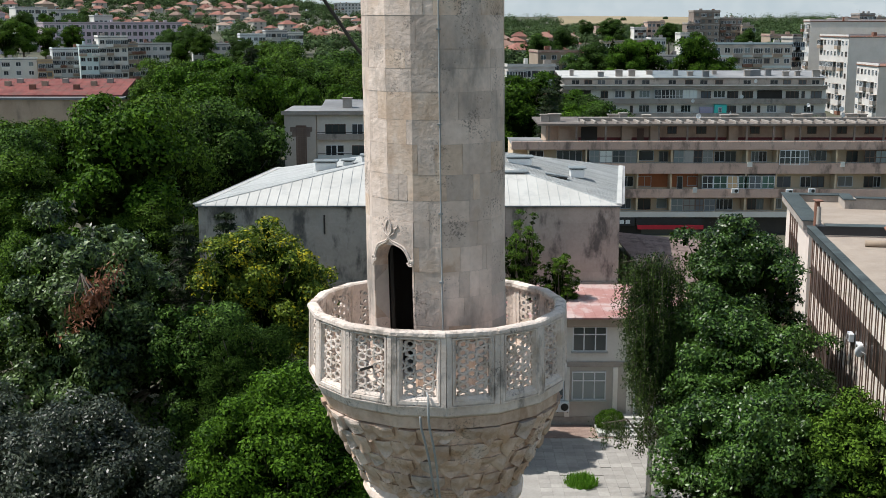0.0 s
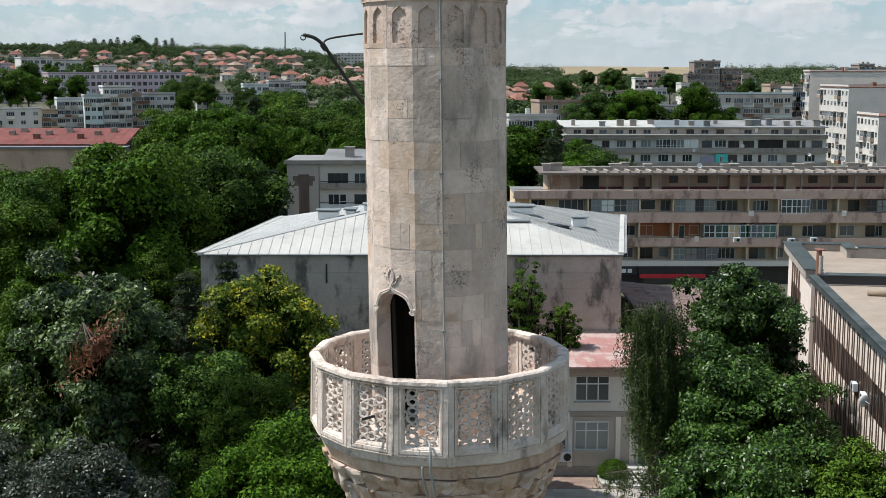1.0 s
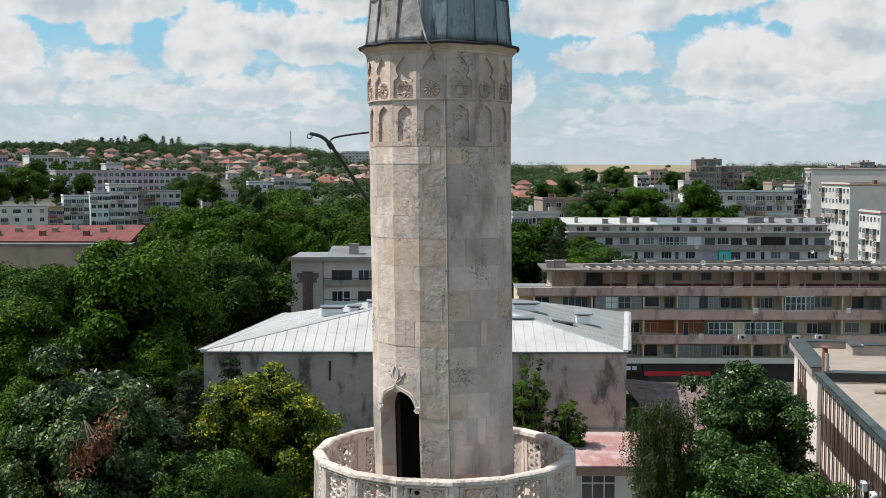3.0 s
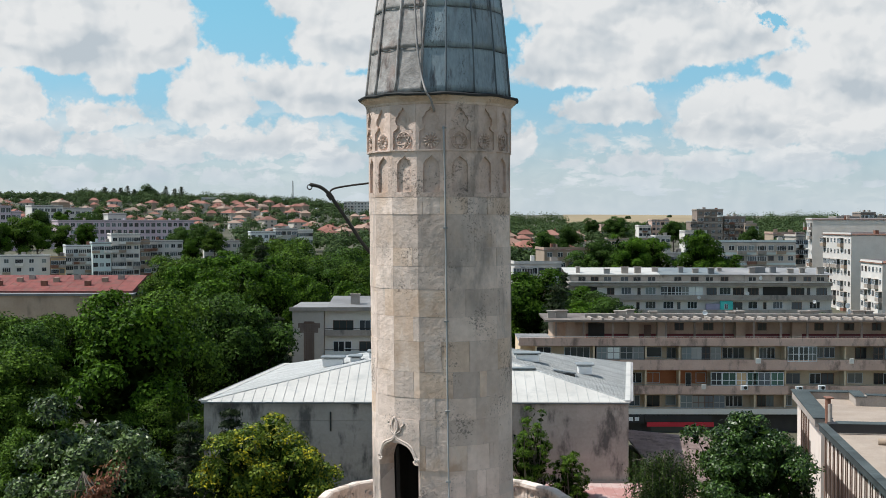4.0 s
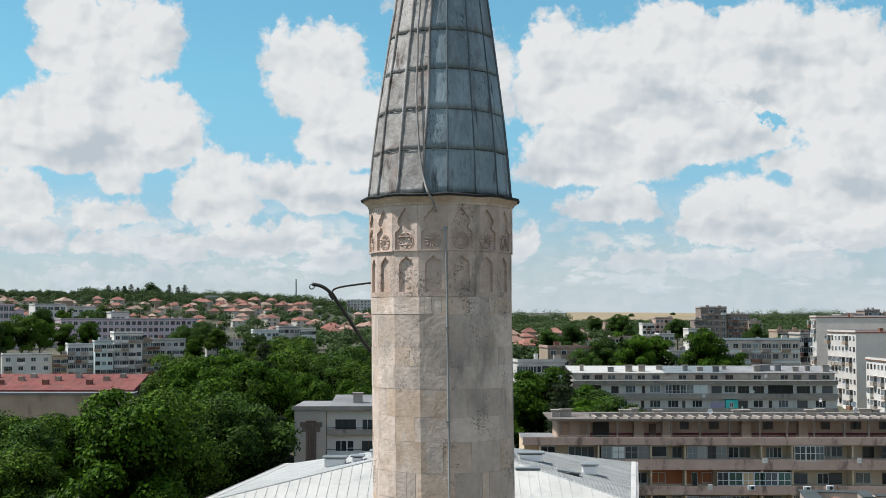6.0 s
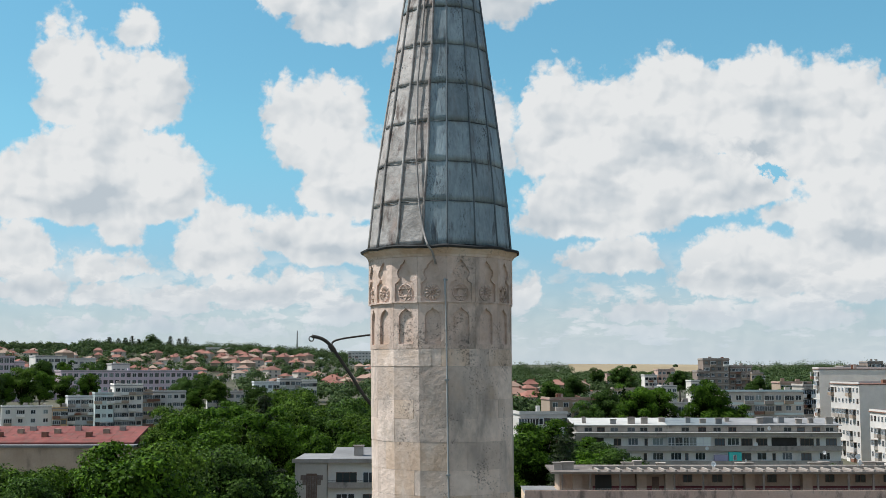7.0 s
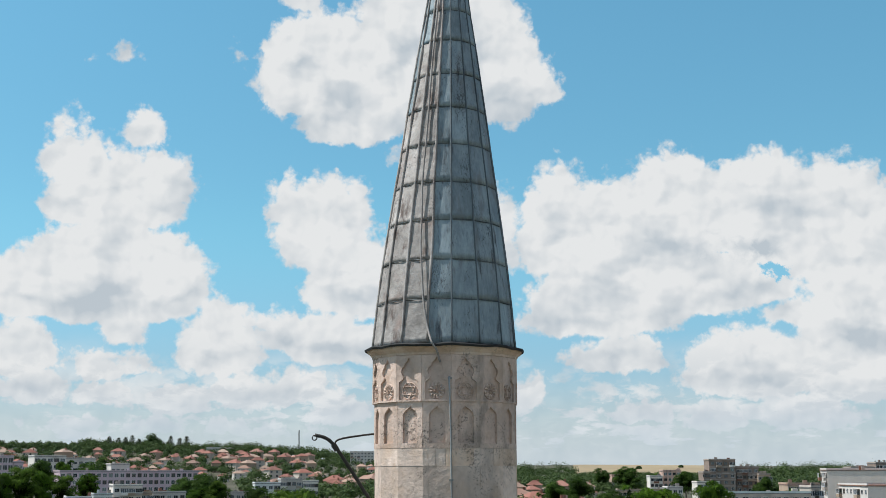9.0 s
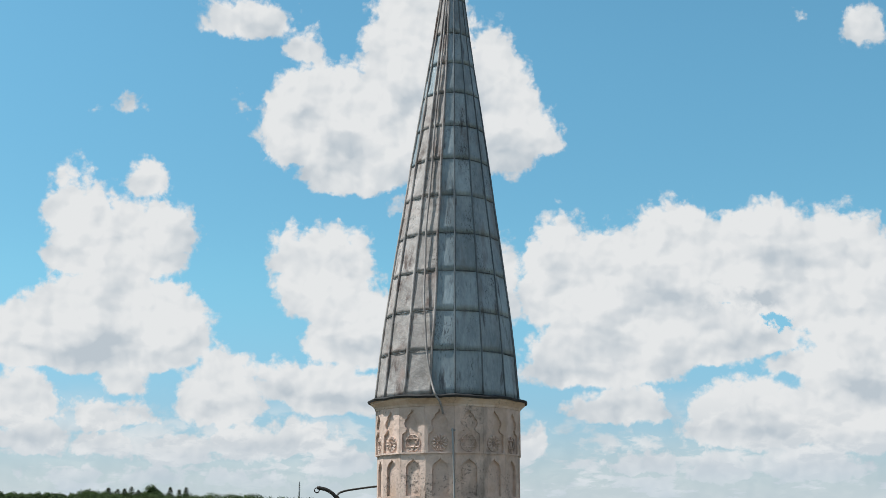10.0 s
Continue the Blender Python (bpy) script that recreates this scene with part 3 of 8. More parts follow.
def window(parent, x, y, z, w, h, cols=2, rim=None, pane=None, transom=0.0, name="window"):
    """A window that faces -y, its lower left corner at x, z: a frame with its bars, and the glass under it."""
    rim, pane = rim or WHITE_PVC, pane or GLASS
    key = (round(w, 2), round(h, 2), cols, rim.name, pane.name, transom)
    if key not in WINDOWS:
        b = 0.07
        xs, zs = [0, b], [0, b]
        for i in range(1, cols):
            xs += [w * i / cols - b / 2, w * i / cols + b / 2]
        if transom:
            zs += [h * transom - b / 2, h * transom + b / 2]
        bm = bmesh.new()
        grille(bm, xs + [w - b, w], zs + [h - b, h], 0.0, 0.09)
        WINDOWS[key] = (mesh_of("window", bm, rim), mesh_of("pane", boxed((b / 2, w - b / 2, 0.04, 0.06, b / 2, h - b / 2)), pane))
    a, g = WINDOWS[key]
    ob = piece(name, a, parent, Matrix.Translation((x, y, z)))
    piece("pane", g, ob)
    return ob

# ---- ground ----
def smooth(a, b, v):
    t = min(max((v - a) / (b - a), 0.0), 1.0)
    return t * t * (3 - 2 * t)


def ground_z(x, y):
    """The height of the land: a flat town, then a slow rise to a long hill that is higher to the left."""
    d = math.hypot(x, y)
    az = math.degrees(math.atan2(x, y))
    side = 0.9 * (1 - smooth(-10, 3, az)) + 0.1 * (1 - smooth(-19, -12, az))
    if abs(az) > 60:
        side *= smooth(110, 60, abs(az))
    rise = 11 * smooth(260, 620, d) + (5 + 30 * side) * smooth(560, 1350, d)
    rise += 16 * smooth(1300, 1900, d) * smooth(-3, 3, az) * (1 - smooth(40, 60, az))
    if d > 700:
        rise += 2.5 * noise.noise(Vector((x * 0.004, y * 0.004, 0.3))) * smooth(700, 1100, d)
    return rise - 16 * smooth(1950, 3200, d)


def build_ground():
    mat = material("town_ground", (0.050, 0.054, 0.030), (0.110, 0.102, 0.072), 0.95, big=0.03, small=0.6, bump=0.3,
                   worn=(0.12, 0.115, 0.10), worn_at=(0.60, 0.68), worn_scale=0.02)
    radii = [0, 15, 30, 60, 100, 160, 230, 300, 370, 440, 520, 600, 680, 760, 840, 920, 1000, 1100, 1200, 1300, 1400, 1550, 1700, 1900, 2200, 2600, 3200, 4600]
    verts, faces, n = [(0, 0, 0)], [], 144
    for r in radii[1:]:
        for k in range(n):
            a = 2 * math.pi * k / n
            x, y = r * math.sin(a), r * math.cos(a)
            verts.append((x, y, ground_z(x, y)))
    for k in range(n):
        faces.append((0, 1 + k, 1 + (k + 1) % n))
    for i in range(len(radii) - 2):
        for k in range(n):
            a, b = 1 + i * n + k, 1 + i * n + (k + 1) % n
            faces.append((a, a + n, b + n, b))
    me = raw_mesh("ground", verts, faces, mat)
    me.polygons.foreach_set("use_smooth", [True] * len(me.polygons))
    tagged(new("ground", me), "green and earthy town ground rising to a far hill", "ground", kind="structure")
    # dry stubble field on the far rise
    stubble = material("dry_stubble", (0.24, 0.185, 0.11), (0.32, 0.255, 0.16), 0.95, big=0.008, small=0.2, bump=0.1)
    verts, faces, n, m = [], [], 60, 24
    for j in range(m + 1):
        for i in range(n + 1):
            a = radians(5.3 + 6.6 * i / n)
            r = 1320 + 560 * j / m
            x, y = r * math.sin(a), r * math.cos(a)
            verts.append((x, y, ground_z(x, y) + 0.6))
    for j in range(m):
        for i in range(n):
            a = j * (n + 1) + i
            faces.append((a, a + 1, a + n + 2, a + n + 1))
    tagged(new("stubble_field", raw_mesh("stubble_field", verts, faces, stubble)), "dry pale stubble field on the far rise", "field", kind="structure")


build_ground()

# ---- minaret ----
MX, MY = -0.10, 20.0
FACETS, STEP = 16, 22.5
MID = -6.0                      # heading of the middle of one facet; others follow every 22.5 degrees
minaret = thing("minaret", (MX, MY, 0), "pale limestone minaret with a carved balcony and a lead-clad cone", "minaret")


def axis(z):
    """How far the minaret's axis leans: the shaft a little to one side, the cone back again."""
    if z < 18.6:
        return 0.049 - 0.032 * (z - 18.6)
    if z < 20.2:
        return -0.007 - 0.035 * (z - 20.2)
    if z < 26.6:
        return -0.007 - 0.0122 * (z - 20.2)
    return -0.085 + 0.011 * (z - 26.6)


def turn(deg, z=0.0):
    return Matrix.Translation((axis(z), 0, 0)) @ Matrix.Rotation(radians(deg), 4, "Z")


def edge_radius(a, apothem):
    """Distance from the axis to the sixteen-sided outline at heading a."""
    d = (a - MID + STEP / 2) % STEP - STEP / 2
    return apothem / math.cos(radians(d))


def polar(a, r):
    return (r * math.sin(radians(a)), -r * math.cos(radians(a)))


def outline(a0, a1):
    """Headings from a0 to a1 with the outline's corners between them."""
    out = [a0]
    k = math.ceil((a0 - MID - STEP / 2) / STEP)
    while True:
        c = MID + STEP / 2 + k * STEP
        if c >= a1 - 0.01:
            break
        if c > a0 + 0.01:
            out.append(c)
        k += 1
    return out + [a1]


def wedge(bm, a0, a1, r_in, apothem, z0, z1, off=0.0, gap=0.0):
    """A block of wall between two headings that follows the sixteen-sided outline."""
    g = math.degrees(gap / apothem) / 2
    heads = outline(a0 + g, a1 - g)
    poly = [polar(a, edge_radius(a, apothem) + off) for a in heads] + [polar(a, r_in) for a in reversed(heads)]
    lo, hi = z0 + gap / 2, z1 - gap / 2
    a = [bm.verts.new((x + axis(lo), y, lo)) for x, y in poly]
    b = [bm.verts.new((x + axis(hi), y, hi)) for x, y in poly]
    k = len(heads)
    for i in range(len(poly)):
        j = (i + 1) % len(poly)
        bm.faces.new((a[i], a[j], b[j], b[i]))
    for i in range(k - 1):
        for v in (a, b):
            bm.faces.new((v[i], v[i + 1], v[2 * k - 2 - i], v[2 * k - 1 - i]))


def ring(bm, profile, sides=16, first=MID + STEP / 2):
    """A closed many-sided turning of (corner radius, height)."""
    rows = []
    for r, z in profile:
        rows.append([bm.verts.new((polar(first + 360 * k / sides, r)[0] + axis(z), polar(first + 360 * k / sides, r)[1], z)) for k in range(sides)])
    for a, b in zip(rows, rows[1:]):
        for k in range(sides):
            bm.faces.new((a[k], a[(k + 1) % sides], b[(k + 1) % sides], b[k]))
    bm.faces.new(rows[0])
    bm.faces.new(rows[-1])


SHAFT = 1.140                   # from the axis to the middle of a facet
DOOR_A, DOOR_B = -60.4, -19.2   # headings of the doorway's sides
DOOR_HEAD = 20.60
COURSES = [24.88, 24.61, 24.09, 23.80, 23.44, 23.01, 22.63, 22.15, 21.74, 21.40, 21.00, 20.60, 20.18, 19.72, 19.30, 18.88, 18.62]
LOW_COURSES = [16.9, 16.5, 16.1, 15.65, 15.2, 14.75, 14.3]


def build_shaft():
    rnd = random.Random(5)
    core = bmesh.new()
    wedge(core, -180, 180, 0.78, SHAFT - 0.010, DOOR_HEAD + 0.66, 24.9)
    wedge(core, DOOR_B + 0.4, 360 + DOOR_A - 0.4, 0.91, SHAFT - 0.010, 18.6, DOOR_HEAD + 0.66)
    wedge(core, -180, 180, 0.78, SHAFT - 0.01, 0.0, 18.6)
    part("shaft_core", core, MORTAR, minaret)
    # stair and added lining are coloured near-black for the doorway's inner shade
    inner = bmesh.new()
    ring(inner, [(0.90, 18.5), (0.90, 18.62)])
    ring(inner, [(0.775, 21.27), (0.775, 21.4)])
    wedge(inner, DOOR_B + 3, 360 + DOOR_A - 3, 0.80, 0.85, 18.62, 21.5)
    tube(inner, [(0.15, 0.1, 18.6), (0.15, 0.1, 21.5)], 0.16, 10)
    for k in range(5):
        wedge(inner, 20 + 40 * k, 62 + 40 * k, 0.1, 0.7, 18.62, 18.82 + 0.2 * k)
    part("stair", inner, RECESS_SHADE, minaret, "stone stair and lining inside the doorway, shade put into the colour")
    for hi, lo in list(zip(COURSES, COURSES[1:])) + list(zip(LOW_COURSES, LOW_COURSES[1:])):
        start = MID + STEP / 2
        heads = []
        for k in range(-5, 5):
            if rnd.random() > 0.22 or k == -5:
                heads.append(start + k * STEP + rnd.choice((0.0, 0.0, 0.0, -5.0, 4.0)))
            if rnd.random() < 0.22:
                heads.append(start + k * STEP + rnd.uniform(8, 15))
        heads.append(start + 116)
        has_door = lo >= 18.6 and lo < DOOR_HEAD + 0.4
        blocks = []
        for a0, a1 in zip(heads, heads[1:]):
            if has_door:
                if a0 < DOOR_A - 1 < a1 or DOOR_A - 1 <= a0 < DOOR_B + 1:
                    if a0 < DOOR_A - 1:
                        blocks.append((a0, DOOR_A))
                    if a1 > DOOR_B + 1:
                        blocks.append((DOOR_B, a1))
                    continue
            blocks.append((a0, a1))
        for a0, a1 in blocks:
            bm = bmesh.new()
            r_in = 0.905 if has_door and (abs(a0 - DOOR_B) < 0.1 or abs(a1 - DOOR_A) < 0.1) else SHAFT - 0.16
            wedge(bm, a0, a1, r_in, SHAFT, lo, hi, rnd.uniform(-0.003, 0.004), 0.004)
            part("stone_block", bm, LIMESTONE_WARM if rnd.random() < 0.15 else LIMESTONE, minaret)
    back = bmesh.new()
    for hi, lo in zip(COURSES, COURSES[1:]):
        s = rnd.uniform(0, 20)
        for a in range(0, 128, 23):
            wedge(back, 118 + a + 0.2, min(118 + a + 23, 238), SHAFT - 0.16, SHAFT, lo, hi, -0.004, 0.008)
    tagged(part("rear_stone", back, LIMESTONE, minaret), kind="stuff")


build_shaft()


def build_doorway():
    """An ogee door head folded over one corner of the shaft, with its scrolled moulding."""
    corner = MID - 1.5 * STEP
    side = SHAFT * math.tan(radians(STEP / 2)) * 2
    rc = SHAFT / math.cos(radians(STEP / 2))

    def on_wall(s, z, d=0.0):
        """s along the two facets from the corner, d out of the wall."""
        cx, cy = polar(corner, rc)
        f = corner + (STEP / 2 if s > 0 else -STEP / 2 if s < 0 else 0)
        tx, ty = math.cos(radians(f)), math.sin(radians(f))
        nx, ny = (math.sin(radians(f)), -math.cos(radians(f))) if d > 0 else (math.sin(radians(corner)), -math.cos(radians(corner)))
        return (cx + s * tx + d * nx + axis(z), cy + s * ty + d * ny, z)

    w = 0.405
    curve = [(0.0, 21.12), (0.02, 21.06), (0.06, 21.03), (0.13, 21.00), (0.21, 20.965), (0.27, 20.92), (0.315, 20.86), (0.345, 20.79), (0.365, 20.74), (w, 20.74)]

    def head(s):
        s = abs(s)
        for (a, za), (b, zb) in zip(curve, curve[1:]):
            if s <= b:
                return za + (zb - za) * (s - a) / (b - a)
        return 20.66

    bm = bmesh.new()
    xs = sorted({v for s, z in curve for v in (s, -s)} | {-w - 0.0405, w + 0.0405})
    cols = []
    for s in xs:
        z = head(s) if abs(s) <= w else 20.60
        cols.append([bm.verts.new(on_wall(s, z, 0.008)), bm.verts.new(on_wall(s, 21.397, 0.008)), bm.verts.new(on_wall(s * 0.99, 21.397, -0.28)), bm.verts.new(on_wall(s * 0.97, z, -0.28))])
    for a, b in zip(cols, cols[1:]):
        for k in range(4):
            bm.faces.new((a[k], a[(k + 1) % 4], b[(k + 1) % 4], b[k]))
    bm.faces.new(cols[0])
    bm.faces.new(cols[-1])
    lintel = part("door_lintel", bm, LIMESTONE, minaret, "carved stone door head with an ogee arch")
    mould = bmesh.new()
    for grow, radius, d in ((0.012, 0.015, 0.010), (0.040, 0.017, 0.008)):
        line = []
        for s, z in list(reversed([(-s, z) for s, z in curve[1:-1]])) + curve[:-1]:
            k = 1 + grow / 0.34
            line.append(on_wall(s * k, z + grow * (1.0 if abs(s) < 0.3 else 0.3), d + 0.006))
        tube(mould, arc_points(line, 3), radius, 6)
    for q in (-1, 1):
        spiral = []
        for k in range(22):
            t = k * 0.55
            r = 0.062 - 0.0024 * k
            spiral.append(on_wall(q * (0.398 - r * math.cos(t)), 20.745 - r * math.sin(t), 0.016))
        tube(mould, spiral, 0.014, 6)
        tube(mould, arc_points([on_wall(q * 0.004, 21.14, 0.012), on_wall(q * 0.10, 21.20, 0.014), on_wall(q * 0.12, 21.27, 0.014), on_wall(q * 0.17, 21.30, 0.014), on_wall(q * 0.15, 21.34, 0.012)], 4), 0.015, 6)
        tube(mould, arc_points([on_wall(q * 0.004, 21.16, 0.012), on_wall(q * 0.05, 21.23, 0.016), on_wall(q * 0.055, 21.31, 0.016), on_wall(q * 0.004, 21.42, 0.012)], 4), 0.015, 6)
        disc = [on_wall(q * (0.398 + 0.055 * math.cos(k * 0.524)), 20.745 + 0.055 * math.sin(k * 0.524), 0.012) for k in range(12)]
        mould.faces.new([mould.verts.new(p) for p in disc])
    part("carved_moulding", mould, LIMESTONE_PALE, lintel, "scrolled tulip relief over the doorway", smooth=True)


build_doorway()


def niche_outline(w, z0, z1, ogee=False):
    """A pointed blind arch, from its sill to its tip."""
    h = z1 - z0
    if ogee:
        right = [(w * 1.15, z0), (w * 1.15, z0 + 0.42 * h), (w * 0.70, z0 + 0.49 * h), (w * 0.62, z0 + 0.55 * h), (w * 0.80, z0 + 0.60 * h), (w * 0.90, z0 + 0.68 * h), (w * 0.80, z0 + 0.76 * h), (w * 0.56, z0 + 0.80 * h),
                 (w * 0.50, z0 + 0.87 * h), (w * 0.22, z0 + 0.92 * h), (w * 0.08, z0 + 0.96 * h)]
    else:
        right = [(w, z0), (w, z0 + 0.72 * h), (w * 0.92, z0 + 0.80 * h), (w * 0.65, z0 + 0.88 * h), (w * 0.28, z0 + 0.93 * h), (w * 0.12, z0 + 0.96 * h)]
    return right + [(0, z1)] + [(-x, z) for x, z in reversed(right)]


def build_frieze():
    ap = SHAFT + 0.004
    half = ap * math.tan(radians(STEP / 2)) - 0.002
    low = bmesh.new()
    plate(low, [(-half, 24.884), (-half, 25.60), (half, 25.60), (half, 24.884)], niche_outline(0.128, 24.96, 25.53), -ap, -ap + 0.16, 0.042)
    low_me = mesh_of("niche_panel", low, FRIEZE_STONE)
    ap2 = SHAFT + 0.030
    half2 = ap2 * math.tan(radians(STEP / 2)) - 0.002
    up = bmesh.new()
    plate(up, [(-half2, 25.60), (-half2, 26.32), (half2, 26.32), (half2, 25.60)], niche_outline(0.155, 25.625, 26.28, True), -ap2, -ap2 + 0.18, 0.036)
    up_me = mesh_of("ogee_panel", up, FRIEZE_STONE)
    star = bmesh.new()
    for flip in (0, 1):
        pts = [(0.122 * math.sin(2 * math.pi * k / 3 + flip * math.pi), 0.122 * math.cos(2 * math.pi * k / 3 + flip * math.pi)) for k in range(4)]
        tube(star, [(x, -ap2 + 0.024 - 0.004 * flip, 25.765 + z) for x, z in pts], 0.014, 5)
    tube(star, [(0.128 * math.sin(k * math.pi / 8), -ap2 + 0.028, 25.765 + 0.128 * math.cos(k * math.pi / 8)) for k in range(17)], 0.011, 5)
    star_me = mesh_of("star_roundel", star, FRIEZE_STONE)
    rose = bmesh.new()
    rows = [[rose.verts.new((0, -ap2 + 0.012, 25.765))]]
    for r, lift in ((0.030, 0.034), (0.042, 0.010), (0.084, 0.026), (0.124, 0.020), (0.133, 0.0)):
        rows.append([])
        for k in range(48):
            a = 2 * math.pi * k / 48
            petal = abs(math.cos(6 * a + r * 9)) if r > 0.025 else 0.6
            rows[-1].append(rose.verts.new((r * math.sin(a), -ap2 + 0.042 - lift * 1.3 * (0.35 + 0.9 * petal), 25.765 + r * math.cos(a))))
    for k in range(48):
        rose.faces.new((rows[0][0], rows[1][k], rows[1][(k + 1) % 48]))
        for a, b in zip(rows[1:], rows[2:]):
            rose.faces.new((a[k], a[(k + 1) % 48], b[(k + 1) % 48], b[k]))
    rose_me = mesh_of("rosette", rose, FRIEZE_STONE)
    for k in range(FACETS):
        a = MID + k * STEP
        piece("niche_panel", low_me, minaret, turn(a, 25.2))
        p = piece("ogee_panel", up_me, minaret, turn(a, 25.9))
        piece("star_roundel" if k % 2 else "rosette", star_me if k % 2 else rose_me, p)
    core = bmesh.new()
    ring(core, [(SHAFT - 0.09, 24.9), (SHAFT - 0.09, 26.4)])
    part("frieze_core", core, MORTAR, minaret)
    cor = bmesh.new()
    ring(cor, [(1.17, 26.315), (1.195, 26.325), (1.20, 26.36), (1.235, 26.40), (1.275, 26.43), (1.29, 26.475), (1.10, 26.48)])
    part("cornice", cor, LIMESTONE_WARM, minaret, "moulded stone cornice")
    lip = bmesh.new()
    rnd = random.Random(2)
    rows = []
    for r, z in ((1.285, 26.470), (1.312, 26.448), (1.326, 26.478), (1.318, 26.492), (1.20, 26.512), (1.05, 26.52)):
        row = []
        for k in range(64):
            a = 360 * k / 64
            j = 0.016 * noise.noise(Vector((math.cos(radians(a)) * 4, math.sin(radians(a)) * 4, 7)))
            x, y = polar(a, edge_radius(a, r * math.cos(radians(STEP / 2))) + j)
            row.append(lip.verts.new((x + axis(z), y, z + j * 1.6)))
        rows.append(row)
    for a, b in zip(rows, rows[1:]):
        for k in range(64):
            lip.faces.new((a[k], a[(k + 1) % 64], b[(k + 1) % 64], b[k]))
    part("eaves_lip", lip, LEAD_DARK, minaret, "dark wavy lead edge under the cone")


build_frieze()

CONE = [(1.182, 26.515), (1.117, 27.216), (1.042, 27.862), (0.950, 28.527), (0.858, 29.172), (0.758, 29.836), (0.668, 30.489), (0.577, 31.099), (0.487, 31.718),
        (0.393, 32.292), (0.309, 32.873), (0.216, 33.55), (0.13, 34.25), (0.06, 34.8)]


def seam_heads():
    """Headings of the standing seams: evenly spaced but for one narrow sheet left of the middle."""
    heads = [6.0 + STEP * k for k in range(8)]
    heads += [-12.3 - STEP * k for k in range(8)]
    return sorted((h + 180) % 360 - 180 for h in heads)


def build_cone():
    rnd = random.Random(11)
    heads = seam_heads()
    under = bmesh.new()
    ring(under, [(r - 0.030, z) for r, z in CONE])
    part("cone_boarding", under, LEAD_DARK, minaret)
    for i, ((r0, z0), (r1, z1)) in enumerate(zip(CONE, CONE[1:])):
        tilt = rnd.uniform(-0.010, 0.010)
        for k in range(len(heads)):
            a0, a1 = heads[k], heads[(k + 1) % len(heads)]
            if a1 < a0:
                a1 += 360
            c, wide = (a0 + a1) / 2, a1 - a0
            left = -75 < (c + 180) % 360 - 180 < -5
            bm = bmesh.new()
            wob = 1.0 if left else 0.30
            grid = []
            n, m = (8, 10) if left else (5, 6)
            shift = rnd.uniform(-0.008, 0.008) + tilt * math.sin(radians(c))
            ragged = rnd.random() * 9
            for j in range(m + 1):
                t = j / m
                row = []
                z = z0 + (z1 - z0) * t - 0.004 * (1 - t) - 0.010 * t
                r = r0 + (r1 - r0) * t
                for q in range(n + 1):
                    s = q / n
                    a = a0 + wide * s
                    rr = r * math.cos(radians(wide / 2)) / math.cos(radians(a - c))
                    bulge = 0.011 * (1 - t) ** 2 + wob * (0.012 * noise.noise(Vector((a * 0.09 + i * 3.7, z * 3.6, k * 2.3))) + 0.005 * noise.noise(Vector((a * 0.31 + i * 1.7, z * 11.0, k * 5.3))))
                    if q in (0, n):
                        bulge = 0.004
                    x, y = polar(a, rr + bulge)
                    dip = 0.010 * noise.noise(Vector((s * 2.5, ragged, i))) if j == 0 and left else 0.0
                    row.append(bm.verts.new((x + axis(z), y, z + shift + dip)))
                grid.append(row)
            for j in range(m):
                for q in range(n):
                    bm.faces.new((grid[j][q], grid[j][q + 1], grid[j + 1][q + 1], grid[j + 1][q]))
            # lapped lower edge, turned in
            low = []
            for v in grid[0]:
                d = Vector((v.co.x - axis(z0), v.co.y, 0)).normalized() * 0.022
                low.append(bm.verts.new((v.co.x - d.x, v.co.y - d.y, v.co.z - 0.003)))
            for q in range(n):
                bm.faces.new((low[q], low[q + 1], grid[0][q + 1], grid[0][q]))
            # sheets towards the sun take the lead toned lighter and warmer for sunlight
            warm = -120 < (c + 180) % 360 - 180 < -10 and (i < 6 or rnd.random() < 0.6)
            part("lead_sheet", bm, LEAD_SUN_TONED if warm else LEAD, minaret, smooth=True)
        lap = bmesh.new()
        pts = []
        for q in range(65):
            a = -180 + 360 * q / 64
            x, y = polar(a, r0 - 0.002)
            pts.append((x + axis(z0), y, z0 - 0.012 + tilt * math.sin(radians(a))))
        if i:
            tube(lap, pts, 0.006, 5)
            part("lap_edge", lap, LEAD_SEAM, minaret, smooth=True)
    for k, a in enumerate(heads):
        seam = bmesh.new()
        pts, rads = [], []
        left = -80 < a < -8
        for (r0, z0), (r1, z1) in zip(CONE, CONE[1:]):
            for t in (0, 0.25, 0.5, 0.75):
                z, r = z0 + (z1 - z0) * t, r0 + (r1 - r0) * t
                j = (1.6 if left else 0.5) * noise.noise(Vector((z * 0.9, k * 4.1, 0)))
                x, y = polar(a + j, r + (0.014 if left else 0.006))
                pts.append((x + axis(z), y, z))
                rads.append((0.021 if left else 0.013) * (1.0 if r > 0.5 else 0.75))
        tube(seam, pts, rads, 7)
        part("seam_roll", seam, LEAD_SUN_TONED if left else LEAD_SEAM, minaret, smooth=True)
    top = bmesh.new()
    ring(top, [(0.06, 34.78), (0.09, 34.85), (0.05, 34.95), (0.10, 35.08), (0.05, 35.2), (0.015, 35.5)], 12)
    part("finial", top, LEAD_DARK, minaret)


build_cone()

RAIL, RIM_TOP, FLOOR = 2.135, 19.885, 18.70     # panel plane from the axis; heights
RAIL_MID = -7.85                # heading of the middle of one parapet panel


